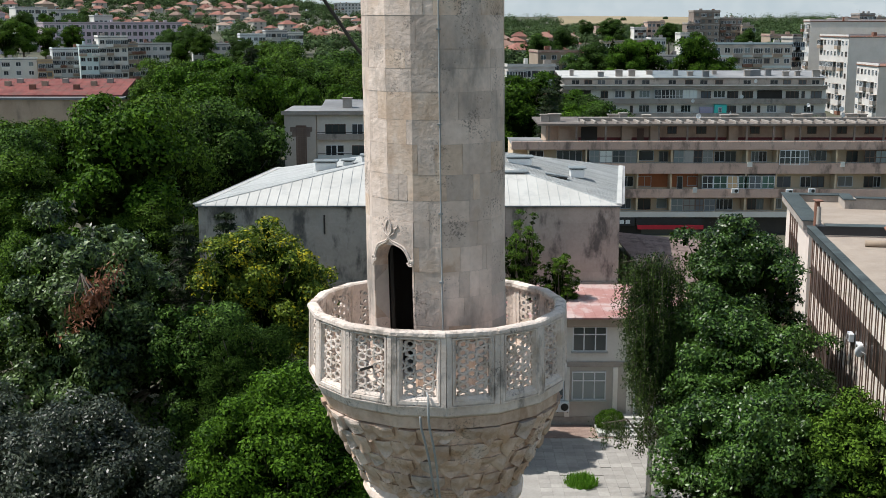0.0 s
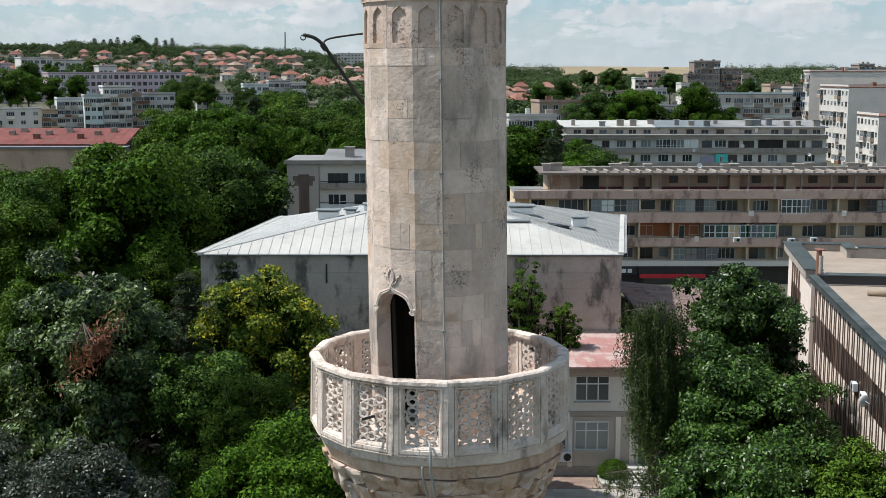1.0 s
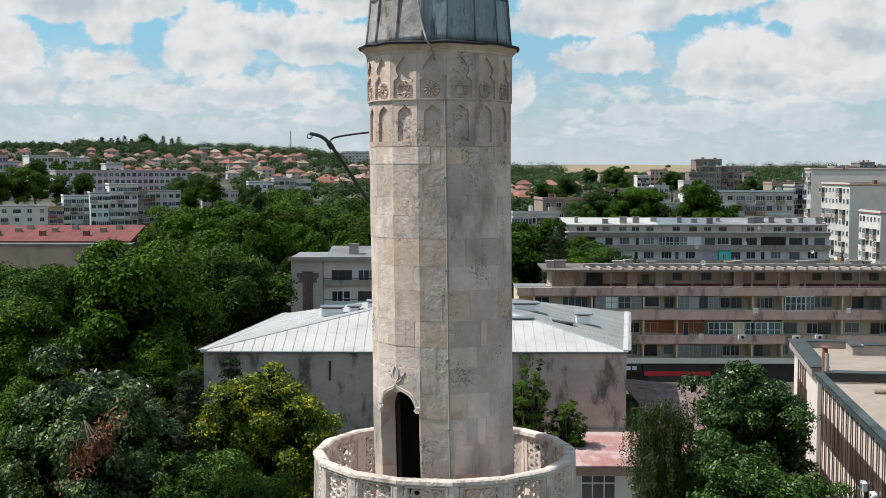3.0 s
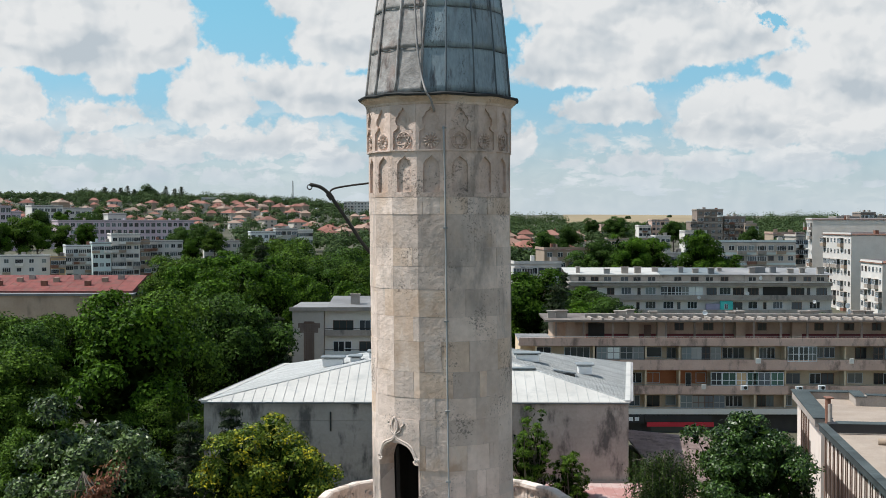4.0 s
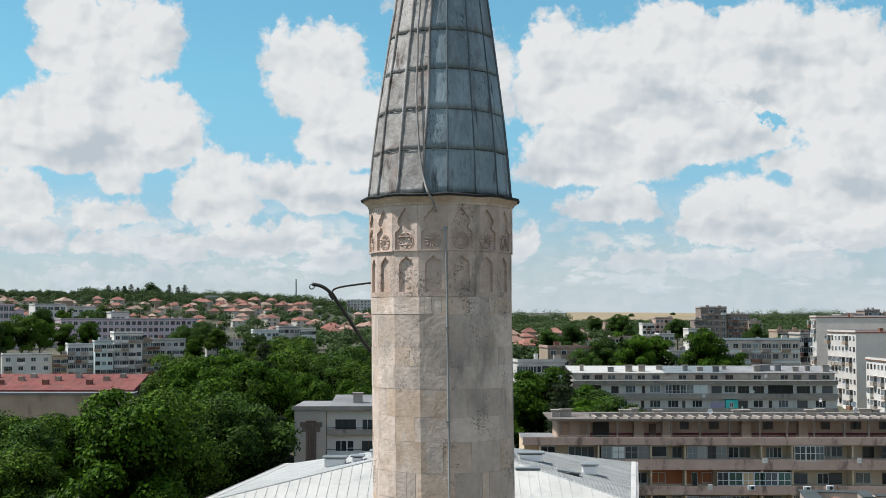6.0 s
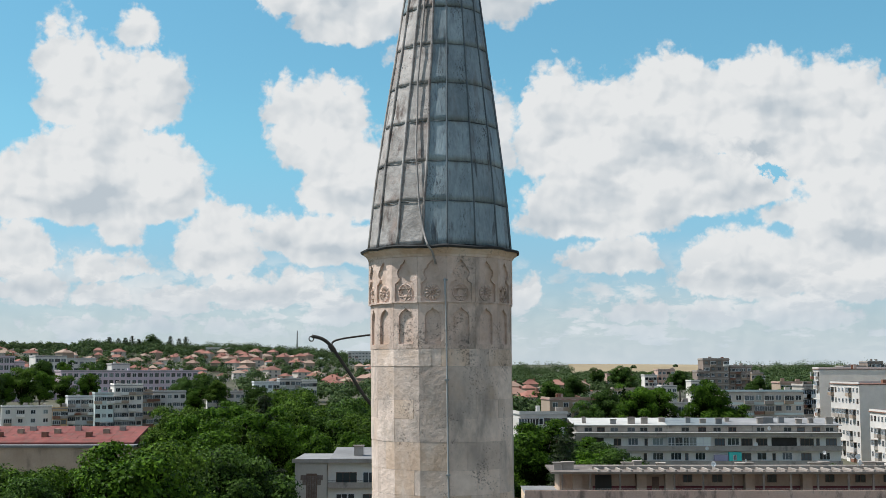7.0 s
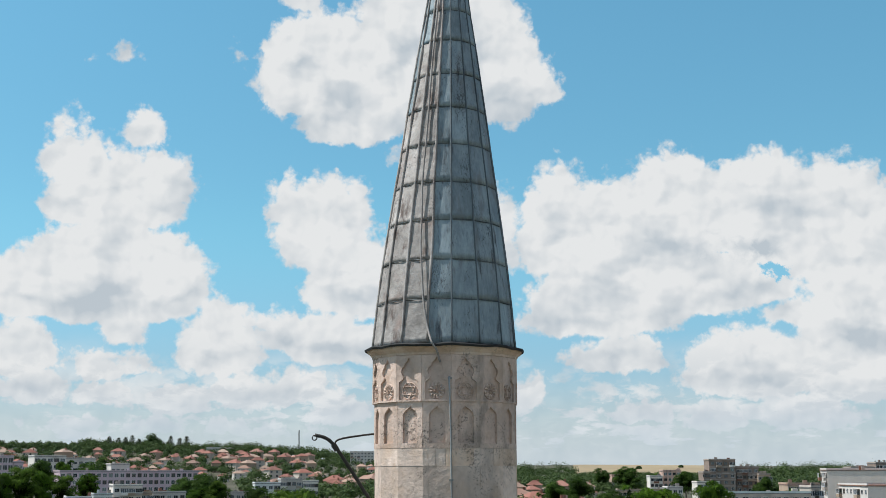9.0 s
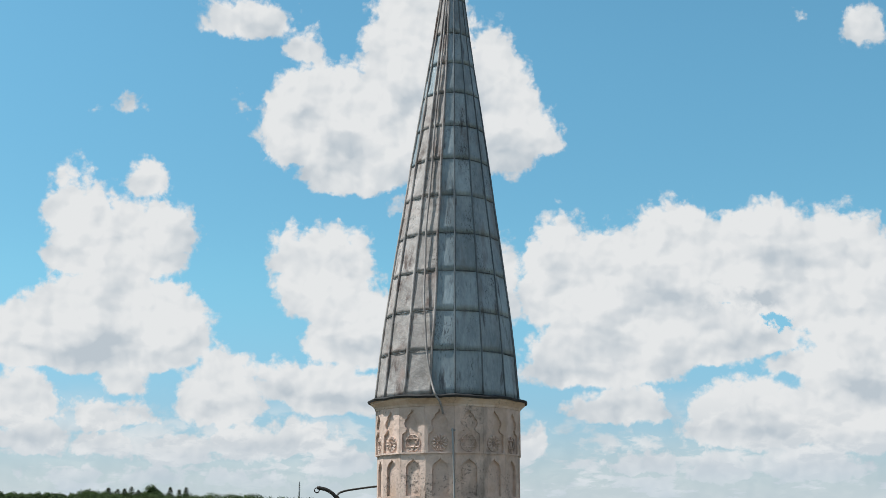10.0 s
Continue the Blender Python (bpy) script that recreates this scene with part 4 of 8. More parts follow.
def build_balcony():
    half = RAIL * math.tan(radians(STEP / 2))
    corner = RAIL_MID + STEP / 2
    floor = bmesh.new()
    ring(floor, [(2.04, 18.49), (2.11, 18.52), (2.14, 18.55), (2.148, 18.695), (1.9, 18.70)], 16, corner)
    part("balcony_floor", floor, LIMESTONE_PALE, minaret, "stone balcony slab")
    ow, oz0, oz1 = 0.345, 18.715, 19.792         # outer groove of the sunken field
    w, z0, z1 = 0.262, 18.865, 19.738            # pierced field
    pm = bmesh.new()
    plate(pm, [(-half + 0.002, FLOOR), (-half + 0.002, 19.80), (half - 0.002, 19.80), (half - 0.002, FLOOR)],
          [(-ow, oz0), (-ow, oz1), (ow, oz1), (ow, oz0)], -RAIL, -RAIL + 0.13)
    panel_me = mesh_of("parapet_panel", pm, LIMESTONE_PALE)
    # a fine groove, a flat fillet, a second step, then a slope down to the pierced stone; the sill is the widest
    fm = bmesh.new()
    loops = []
    for f, y in ((0.0, 0.12), (0.0, 0.024), (0.14, 0.024), (0.16, -0.002), (0.50, 0.0), (0.54, 0.016), (0.66, 0.018), (1.0, 0.060), (1.0, 0.12)):
        k, kb, kt = (ow - w) * f, (z0 - oz0) * f, (oz1 - z1) * f
        loops.append([fm.verts.new((x, -RAIL + y, z)) for x, z in ((-ow + k, oz0 + kb), (-ow + k, oz1 - kt), (ow - k, oz1 - kt), (ow - k, oz0 + kb))])
    for a, b in zip(loops, loops[1:] + loops[:1]):
        for k in range(4):
            fm.faces.new((a[k], a[(k + 1) % 4], b[(k + 1) % 4], b[k]))
    frame_me = mesh_of("panel_frame", fm, LIMESTONE_PALE)
    # pierced stone: six-sided rings set point to point round six-pointed stars; three cuttings that differ a little
    lattices = []
    for cut in range(3):
        rnd = random.Random(40 + cut)
        lm = bmesh.new()
        d, sx = 0.134, 1.235
        y = -RAIL + 0.085
        top = z1 - 0.136
        count = 0
        for i in range(-5, 6):
            for j in range(-3, 18):
                cx, cz = i * d * 0.866 * sx, top - j * d / 2
                if (i + j) % 2 or abs(cx) > w + 0.05 or not z0 - 0.05 < cz < z1 + 0.05:
                    continue
                if i % 2 == 0 and (j // 2 + i // 2) % 2 == 0:
                    continue                     # here a star stays open
                swell = rnd.uniform(0.96, 1.05)
                jx, jz = rnd.uniform(-0.004, 0.004), rnd.uniform(-0.004, 0.004)
                lift = 0.0012 * (count % 4)
                count += 1
                rows = []
                for q, yy in ((0.082, 0.028), (0.080, -0.024 - lift), (0.071, -0.035 - lift), (0.045, -0.031 - lift), (0.039, 0.0), (0.041, 0.028 + lift)):
                    ringv = []
                    for k in range(6):
                        a = k * math.pi / 3 + math.pi / 6
                        px, pz = cx + jx + q * swell * sx * math.cos(a), cz + jz + q * swell * math.sin(a)
                        ringv.append(lm.verts.new((min(max(px, -w - 0.012), w + 0.012), y + yy, min(max(pz, z0 - 0.012), z1 + 0.012))))
                    rows.append(ringv)
                for q in range(6):
                    u, v = rows[q], rows[(q + 1) % 6]
                    for k in range(6):
                        lm.faces.new((u[k], u[(k + 1) % 6], v[(k + 1) % 6], v[k]))
        bmesh.ops.dissolve_degenerate(lm, dist=0.0005, edges=lm.edges)
        lattices.append(mesh_of("lattice", lm, LIMESTONE_PALE))
    rnd = random.Random(8)
    for k in range(FACETS):
        a = RAIL_MID + k * STEP
        lean = Matrix.Translation((0, -RAIL, 19.8)) @ Matrix.Rotation(radians(-1.5), 4, "X") @ Matrix.Translation((0, RAIL + rnd.uniform(-0.005, 0.003), -19.8))
        p = piece("parapet_panel", panel_me, minaret, turn(a, 19.3) @ lean)
        piece("panel_frame", frame_me, p)
        piece("lattice", lattices[k % 3], p)
        bm = bmesh.new()
        n = 26
        rows = []
        for q in range(n + 1):
            b = a - STEP / 2 + STEP * q / n

            def jit(s, big=1.0):
                return big * (0.007 * noise.noise(Vector((b * 0.35, s * 3.1, k * 1.7))) + 0.006 * noise.noise(Vector((b * 1.9, s * 5.3, k * 2.9))))
            dd = (b - RAIL_MID + STEP / 2) % STEP - STEP / 2
            if q == n:
                dd = STEP / 2
            grow = 1 / math.cos(radians(dd))
            ro, ri = (RAIL + 0.008) * grow, (RAIL - 0.165) * grow
            prof = [(ro - 0.006, 19.798), (ro + 0.006 + jit(1), 19.815), (ro + jit(2), 19.862 + jit(3)), (ro - 0.022 + jit(4), RIM_TOP - 0.004 + jit(5)), (ro - 0.06, RIM_TOP + 0.004 + jit(6, 0.6)),
                    (ri + 0.03, RIM_TOP + jit(7, 0.6)), (ri + jit(8), RIM_TOP - 0.025), (ri, 19.798)]
            bb = b + (0.05 if q == 0 else -0.05 if q == n else 0)
            rows.append([bm.verts.new((polar(bb, rr)[0] + axis(19.8), polar(bb, rr)[1], z)) for rr, z in prof])
        for u, v in zip(rows, rows[1:]):
            for i in range(8):
                bm.faces.new((u[i], u[(i + 1) % 8], v[(i + 1) % 8], v[i]))
        bm.faces.new(rows[0])
        bm.faces.new(rows[-1])
        part("coping_stone", bm, LIMESTONE_PALE, minaret, smooth=False)


build_balcony()


def build_corbels():
    """Rows of worn stalactite stones, each a hollowed cell over a hanging tip."""
    rnd = random.Random(19)
    band = bmesh.new()
    ring(band, [(1.94, 18.27), (2.03, 18.30), (2.045, 18.488), (1.9, 18.49)], 16, RAIL_MID + STEP / 2)
    part("corbel_band", band, CORBEL_STONE, minaret, "plain brownish stone course under the slab")
    tiers = [(18.29, 17.96, 1.98, 36, 0.0), (18.01, 17.66, 1.85, 36, 0.5), (17.70, 17.34, 1.71, 32, 0.0), (17.38, 17.04, 1.57, 32, 0.5), (17.10, 16.82, 1.43, 30, 0.0)]
    for i, (hi, lo, r, n, shift) in enumerate(tiers):
        core = bmesh.new()
        ring(core, [(r - 0.15, lo - 0.05), (r - 0.05, hi)], 32)
        part("corbel_core", core, CORBEL_STONE, minaret)
        w = math.pi * r / n
        h = hi - lo
        variants = []
        for v in range(4):
            # a grid over the cell's face: u across, t from its foot to its head
            bm = bmesh.new()
            grid = []
            nu, nt = 8, 7
            tip = (0.0, 0.10, -0.06, 0.22)[v]
            for j in range(nt + 1):
                t = j / nt
                row = []
                for q in range(nu + 1):
                    u = -1 + 2 * q / nu
                    foot = lo + h * (0.04 + tip * 0.5 + (0.42 - tip) * abs(u) ** 1.3)
                    z = foot + (hi - foot) * t
                    out = 0.02 + 0.02 * t - 0.11 * (1 - t) ** 1.4                    # leans out towards its head
                    out -= (0.055 if v != 2 else -0.03) * math.cos(u * math.pi / 2) * math.sin(min(t * 1.5, 1.0) * math.pi) * (1.0 if v < 3 else 0.4)
                    out += (0.05 if v in (1, 3) else 0.02) * (1 - abs(u)) * (1 - t) ** 0.7
                    out += 0.016 * noise.noise(Vector((u * 1.9 + v * 5, t * 2.3, i * 3.3)))
                    row.append(bm.verts.new((u * w * 0.985, -r - out, z)))
                grid.append(row)
            for j in range(nt):
                for q in range(nu):
                    bm.faces.new((grid[j][q], grid[j][q + 1], grid[j + 1][q + 1], grid[j + 1][q]))
            rim = grid[0] + [g[-1] for g in grid[1:]] + grid[-1][-2::-1] + [g[0] for g in grid[-2:0:-1]]
            back = [bm.verts.new((p.co.x * 0.82, -r + 0.24, p.co.z)) for p in rim]
            for k in range(len(rim)):
                m = (k + 1) % len(rim)
                bm.faces.new((rim[k], rim[m], back[m], back[k]))
            bm.faces.new(back)
            variants.append([mesh_of("corbel_stone", bm.copy(), mt) for mt in (CORBEL_STONE, CORBEL_STONE, LIMESTONE)])
            bm.free()
        for k in range(n):
            a = RAIL_MID + STEP / 2 + (k + shift) * 360 / n
            vs = variants[(k % 2) * 2 + (rnd.random() < 0.4)]
            piece("corbel_stone", rnd.choice(vs), minaret, turn(a + rnd.uniform(-2.2, 2.2), hi) @ Matrix.Translation((0, rnd.uniform(-0.035, 0.03), rnd.uniform(-0.04, 0.0)))
                  @ Matrix.Translation((0, -r, hi)) @ Matrix.Rotation(radians(rnd.uniform(-3, 3)), 4, "Y") @ Matrix.Rotation(radians(rnd.uniform(-4, 4)), 4, "Z")
                  @ Matrix.Diagonal((rnd.uniform(0.85, 1.2), 1, rnd.choice((0.75, 0.95, 1.0, 1.1)), 1)) @ Matrix.Translation((0, r, -hi)))
    low = bmesh.new()
    ring(low, [(1.20, 16.20), (1.28, 16.46), (1.37, 16.58), (1.40, 16.66), (1.37, 16.76), (1.29, 16.84), (1.25, 16.95)])
    part("ring_moulding", low, LIMESTONE, minaret, "rounded stone ring under the corbels", smooth=False)


build_corbels()


def build_conduits():
    def on(a, r, z):
        x, y = polar(a, r)
        return (x + axis(z), y, z)
    shaft = bmesh.new()
    tube(shaft, [on(4.4, 1.185, z) for z in (18.72, 20, 21.5, 23, 24.5, 25.2)] + [on(4.0, 1.20, 25.7), on(3.6, 1.215, 25.98)], 0.014, 8)
    p = part("conduit", shaft, GALVANISED, minaret, "grey conduit up the shaft", smooth=True)
    clips = bmesh.new()
    for z in (19.4, 20.45, 21.55, 22.95, 24.4, 25.95):
        x, y, _ = on(4.3, 1.175, z)
        box(clips, x - 0.035, x + 0.035, y - 0.03, y + 0.03, z - 0.012, z + 0.012)
    part("clip", clips, GALVANISED, p)
    cone = bmesh.new()
    line = [on(-3.0, 1.20, 26.20), on(-5.0, 1.28, 26.38), on(-8.0, 1.345, 26.50), on(-12.0, 1.225, 26.75), on(-16.0, 1.175, 27.15), on(-18.5, 1.125, 27.6), on(-21.5, 1.06, 28.1), on(-23.0, 0.97, 28.6), on(-25.0, 0.895, 29.2),
            on(-25, 0.80, 29.8), on(-25, 0.71, 30.4), on(-26, 0.62, 31.0), on(-26, 0.53, 31.6), on(-25, 0.44, 32.2), on(-24, 0.33, 32.9), on(-22, 0.24, 33.6), on(-20, 0.13, 34.4)]
    tube(cone, arc_points(line, 4), 0.017, 7)
    part("cable", cone, LEAD_SUN_TONED, minaret, "grey cable down the lead cone", smooth=True)
    for k, line in enumerate(([on(-7.6, 2.25, 18.58), on(-7.4, 2.26, 18.42), on(-6.4, 2.20, 18.18), on(-5.2, 2.07, 17.8), on(-4.6, 1.90, 17.4), on(-4.0, 1.72, 17.05), on(-2.6, 1.50, 16.7), on(-1.2, 1.32, 16.3), on(-1.2, 1.22, 14.5)],
                              [on(-5.0, 2.14, 18.93), on(-4.2, 2.24, 18.86), on(-4.3, 2.27, 18.62), on(-4.2, 2.22, 18.4), on(-3.0, 2.12, 18.05), on(-2.2, 1.94, 17.6), on(-1.8, 1.74, 17.15), on(0.2, 1.58, 16.75), on(1.2, 1.33, 16.3), on(1.2, 1.2, 14.5)])):
        bm = bmesh.new()
        tube(bm, arc_points(line, 5), 0.019, 8)
        part("conduit", bm, GALVANISED, minaret, "grey conduit over the corbels", smooth=True)
    # an old bolt that sticks out of one parapet panel
    bolt = bmesh.new()
    tube(bolt, [on(-29, 2.10, 19.26), on(-31, 2.32, 19.25)], 0.022, 6)
    part("bolt", bolt, IRON, minaret)


build_conduits()

bracket = thing("lamp_bracket", (-1.30, 20.3, 24.0), "old black iron bracket with a ring, fixed to the shaft", "bracket")
bm = bmesh.new()
tube(bm, arc_points([(0.30, 0.1, -0.18), (-0.05, 0, 0.0), (-0.40, 0, 0.50), (-0.66, 0, 0.88), (-0.76, 0, 1.0), (-0.88, 0, 1.08), (-1.04, 0, 1.12)], 5), 0.030, 8)
part("arm", bm, IRON, bracket, smooth=True)
bm = bmesh.new()
tube(bm, arc_points([(-0.70, 0, 0.90), (-0.70, 0, 1.0), (-0.60, 0, 1.06), (-0.30, 0, 1.11), (0.20, 0, 1.17)], 5), 0.017, 7)
part("stay_rod", bm, IRON, bracket, smooth=True)
bm = bmesh.new()
tube(bm, [(-1.045 + 0.04 * math.sin(t), 0, 1.075 + 0.04 * math.cos(t)) for t in [k * 0.45 for k in range(15)]], 0.010, 6)
part("ring", bm, IRON, bracket)
bm = bmesh.new()
tube(bm, [(-0.735, 0, 0.97), (-0.665, 0, 0.87)], 0.048, 8)
part("collar", bm, IRON, bracket)

# ---- hall with the white sheet roof ----
def build_hall():
    hall = thing("hall", (-2, 80, 0), "stained concrete hall under a white sheet-metal hipped roof", "hall")
    fl, fr, br, bl = (-14.3, 0.0), (13.75, 0.0), (16.9, 21.4), (-11.5, 20.4)
    bm = bmesh.new()
    prism(bm, [fl, fr, br, bl], 0, 12.455)
    part("wall", bm, STAINED_CONCRETE, hall)
    apex = Vector((1.92, 9.2, 15.62))
    rnd = random.Random(3)
    ring4 = [Vector((x, y, 12.56)) for x, y in ((-14.45, -0.3), (13.85, -0.3), (17.1, 21.6), (-11.7, 20.5))]
    bm = bmesh.new()
    prism(bm, [(v.x, v.y) for v in ring4], 12.46, 12.53)
    part("eave", bm, GREY_SHEET, hall, "weathered sheet-metal eaves edge")
    # sheets run up each slope, with raised seams between them
    for side in range(4):
        a, b = ring4[side], ring4[(side + 1) % 4]
        n = 42 if side % 2 == 0 else 52
        roof = bmesh.new()
        roof.faces.new([roof.verts.new(v) for v in (a, b, apex)])
        roof.faces.new([roof.verts.new(v - Vector((0, 0, 0.03))) for v in (a, b, apex)])
        slope = part("roof_slope", roof, WHITE_ROOF, hall, "white painted sheet-metal slope")
        along = (b - a).normalized()
        mid = a + along * (apex - a).dot(along)
        up = (apex - mid)
        for k in range(1, n):
            t = k / n
            p = a.lerp(b, t)
            s = (p - a).dot(along) / (mid - a).dot(along) if (p - a).dot(along) < (mid - a).dot(along) else (b - p).dot(along) / (b - mid).dot(along)
            q = p + up * min(s, 1.0) * 0.985
            seam = bmesh.new()
            tube(seam, [p + Vector((0, 0, 0.02)), q + Vector((0, 0, 0.02))], 0.016 if side % 2 == 0 else 0.030, 4)
            part("seam", seam, SEAM_GREY, slope)
        hip = bmesh.new()
        tube(hip, [a + Vector((0, 0, 0.02)), apex + Vector((0, 0, 0.02))], 0.04, 5)
        part("hip_cap", hip, SEAM_GREY, hall)
    # raised border along the side eaves
    for p, q in ((ring4[3], ring4[0]), (ring4[1], ring4[2])):
        bm = bmesh.new()
        d = (q - p).normalized()
        nrm = Vector((-d.y, d.x, 0)) * 0.35
        prism(bm, [((p + nrm).x, (p + nrm).y), ((q + nrm).x, (q + nrm).y), (q.x, q.y), (p.x, p.y)], 12.54, 12.70)
        part("side_kerb", bm, WHITE_ROOF, hall, "raised sheet-metal kerb along the roof side")
        bm = bmesh.new()
        inn = nrm * -0.55
        prism(bm, [(p.x, p.y), (q.x, q.y), ((q + inn).x, (q + inn).y), ((p + inn).x, (p + inn).y)], [12.60, 12.60, 12.66, 12.66], [12.64, 12.64, 12.69, 12.69])
        part("gutter", bm, BITUMEN, hall, "dark valley gutter beside the kerb")
    # cladding panels on the front wall
    me = mesh_of("cladding_panel", bevelled(boxed((0.004, 0.857, -0.035, 0.0, 0.004, 1.086)), 0.004), STAINED_CONCRETE)
    for j in range(6):
        for i in range(33):
            piece("cladding_panel", me, hall, Matrix.Translation((-14.29 + i * 0.85, 0, 5.85 + j * 1.09)))
    # a dark downpipe stub and the ledge over the lower roof
    bm = boxed((-14.3, 13.75, -0.25, -0.04, 7.0, 7.35))
    part("ledge", bm, CONCRETE, hall)
    bm = bmesh.new()
    tube(bm, [(-5.9, -0.12, 11.9), (-5.9, -0.12, 10.6)], 0.06, 7)
    part("spout", bm, IRON, hall)
    for x, y, z, w, h in ((-6.5, 8.0, 14.45, 1.5, 0.55), (-4.9, 8.3, 14.6, 0.7, 0.45), (-3.5, 8.3, 14.8, 0.8, 0.6), (7.6, 8.6, 14.75, 1.7, 0.5), (7.1, 5.0, 13.75, 1.4, 0.85), (5.6, 8.4, 14.9, 0.8, 0.6), (11.8, 8.4, 13.85, 1.0, 0.6)):
        vent = thing("roof_vent", (-2 + x, 80 + y, z - 0.5), "grey-white sheet-metal roof vent on the hall roof", "roof vent", "vents on the hall roof")
        part("housing", bevelled(boxed((-w / 2, w / 2, -0.5, 0.5, 0, h)), 0.03), WHITE_PVC, vent)
        part("cap", bevelled(boxed((-w / 2 - 0.15, w / 2 + 0.15, -0.65, 0.65, h + 0.06, h + 0.18)), 0.03), GREY_SHEET, vent)
        part("neck", boxed((-w / 2 + 0.1, w / 2 - 0.1, -0.4, 0.4, h, h + 0.06)), IRON, vent)
    hatch = thing("roof_hatch", (8.2, 86.0, 13.55), "open dark roof hatch on the hall roof", "roof hatch")
    bm = bmesh.new()
    prism(bm, [(-0.9, -0.3), (0.7, -0.3), (0.7, 0.3), (-0.9, 0.3)], [0.35, 0.1, 0.1, 0.35], [0.43, 0.18, 0.18, 0.43])
    part("lid", bm, GREY_SHEET, hatch)
    part("kerb", boxed((-0.6, 0.6, -0.35, 0.35, -0.3, 0.12)), IRON, hatch)


build_hall()


# ---- low building with the red roof ----
def build_low_building():
    low = thing("annex", (8, 72, 0), "two-storey pale rendered annex with a faded red sheet roof", "building")
    part("wall", boxed((-6.2, 10.5, 0.0, 7.8, 0.0, 3.75)), PALE_BEIGE, low)
    part("upper_wall", boxed((-6.2, 10.5, 0.0, 7.8, 3.75, 6.3)), WHITE_RENDER, low)
    part("string_course", bevelled(boxed((-6.3, 10.6, -0.10, 0.0, 3.72, 4.05)), 0.02), CONCRETE, low)
    part("fascia", boxed((-6.4, 10.8, -0.45, 7.8, 6.32, 6.85)), BEIGE_RENDER, low)
    part("plinth", boxed((-6.25, 10.55, -0.08, 0.0, 0, 0.55)), CONCRETE, low)
    bm = bmesh.new()
    prism(bm, [(-6.6, -0.65), (11.0, -0.65), (11.0, 7.7), (-6.6, 7.7)], [6.86, 6.86, 7.12, 7.12], [6.96, 6.96, 7.22, 7.22])
    roof = part("roof", bm, RED_ROOF, low, "faded red sheet-metal roof")
    for k in range(28):
        x = -6.3 + k * 0.63
        s = bmesh.new()
        tube(s, [(x, -0.62, 6.98), (x, 7.65, 7.24)], 0.025, 4)
        part("seam", s, RED_ROOF, roof)
    for x in (-5.2, -2.65, -0.08, 5.2, 7.8):
        for z, h in ((4.70, 1.58), (1.62, 1.80)):
            window(low, x, -0.075, z, 2.1, h, 3, WHITE_PVC, GLASS_PALE, 0.68)
            part("sill", bevelled(boxed((x - 0.08, x + 2.18, -0.2, -0.002, z - 0.09, z - 0.01)), 0.01), STEP_STONE, low)
    for x in (-3.1, -0.50, 2.45, 3.3):
        part("pilaster", boxed((x, x + 0.28, -0.14, -0.002, 0.56, 3.70)), WHITE_RENDER, low)
    window(low, 3.0 + 0.75, -0.08, 0.62, 1.15, 2.35, 2, WHITE_PVC, GLASS_PALE, 0.75, "door")
    # rear wing beside the hall
    wing = thing("rear_wing", (12.6, 81.5, 0), "low wing with a dusty corrugated roof", "building")
    part("wall", boxed((2.2, 12, 0, 19, 0, 5.9)), BEIGE_RENDER, wing)
    bm = bmesh.new()
    prism(bm, [(1.6, -0.4), (12.4, -0.4), (12.4, 19.4), (1.6, 19.4)], [6.95, 5.95, 5.95, 7.05], [7.08, 6.08, 6.08, 7.18])
    r = part("roof", bm, DUSTY_TILE, wing, "dusty pinkish-brown corrugated roof")
    for k in range(44):
        bm = bmesh.new()
        y = -0.3 + k * 0.45
        z = 7.08 + 0.1 * (y + 0.4) / 19.8
        tube(bm, [(1.62, y, z), (12.38, y, 6.08)], 0.06, 5)
        part("rib", bm, DUSTY_TILE, r)
    ac = thing("air_conditioner", (7.35, 71.62, 0.95), "white outdoor air-conditioner unit on the annex wall", "air conditioner")
    part("case", bevelled(boxed((-0.42, 0.42, -0.02, 0.30, 0, 0.62)), 0.02), WHITE_PVC, ac)
    bm = bmesh.new()
    tube(bm, [(0.12, -0.045, 0.31), (0.12, -0.021, 0.31)], 0.24, 16)
    part("fan_grille", bm, IRON, ac)
    for x in (-0.3, 0.3):
        part("bracket", boxed((x - 0.02, x + 0.02, 0, 0.36, -0.06, -0.004)), IRON, ac)


build_low_building()


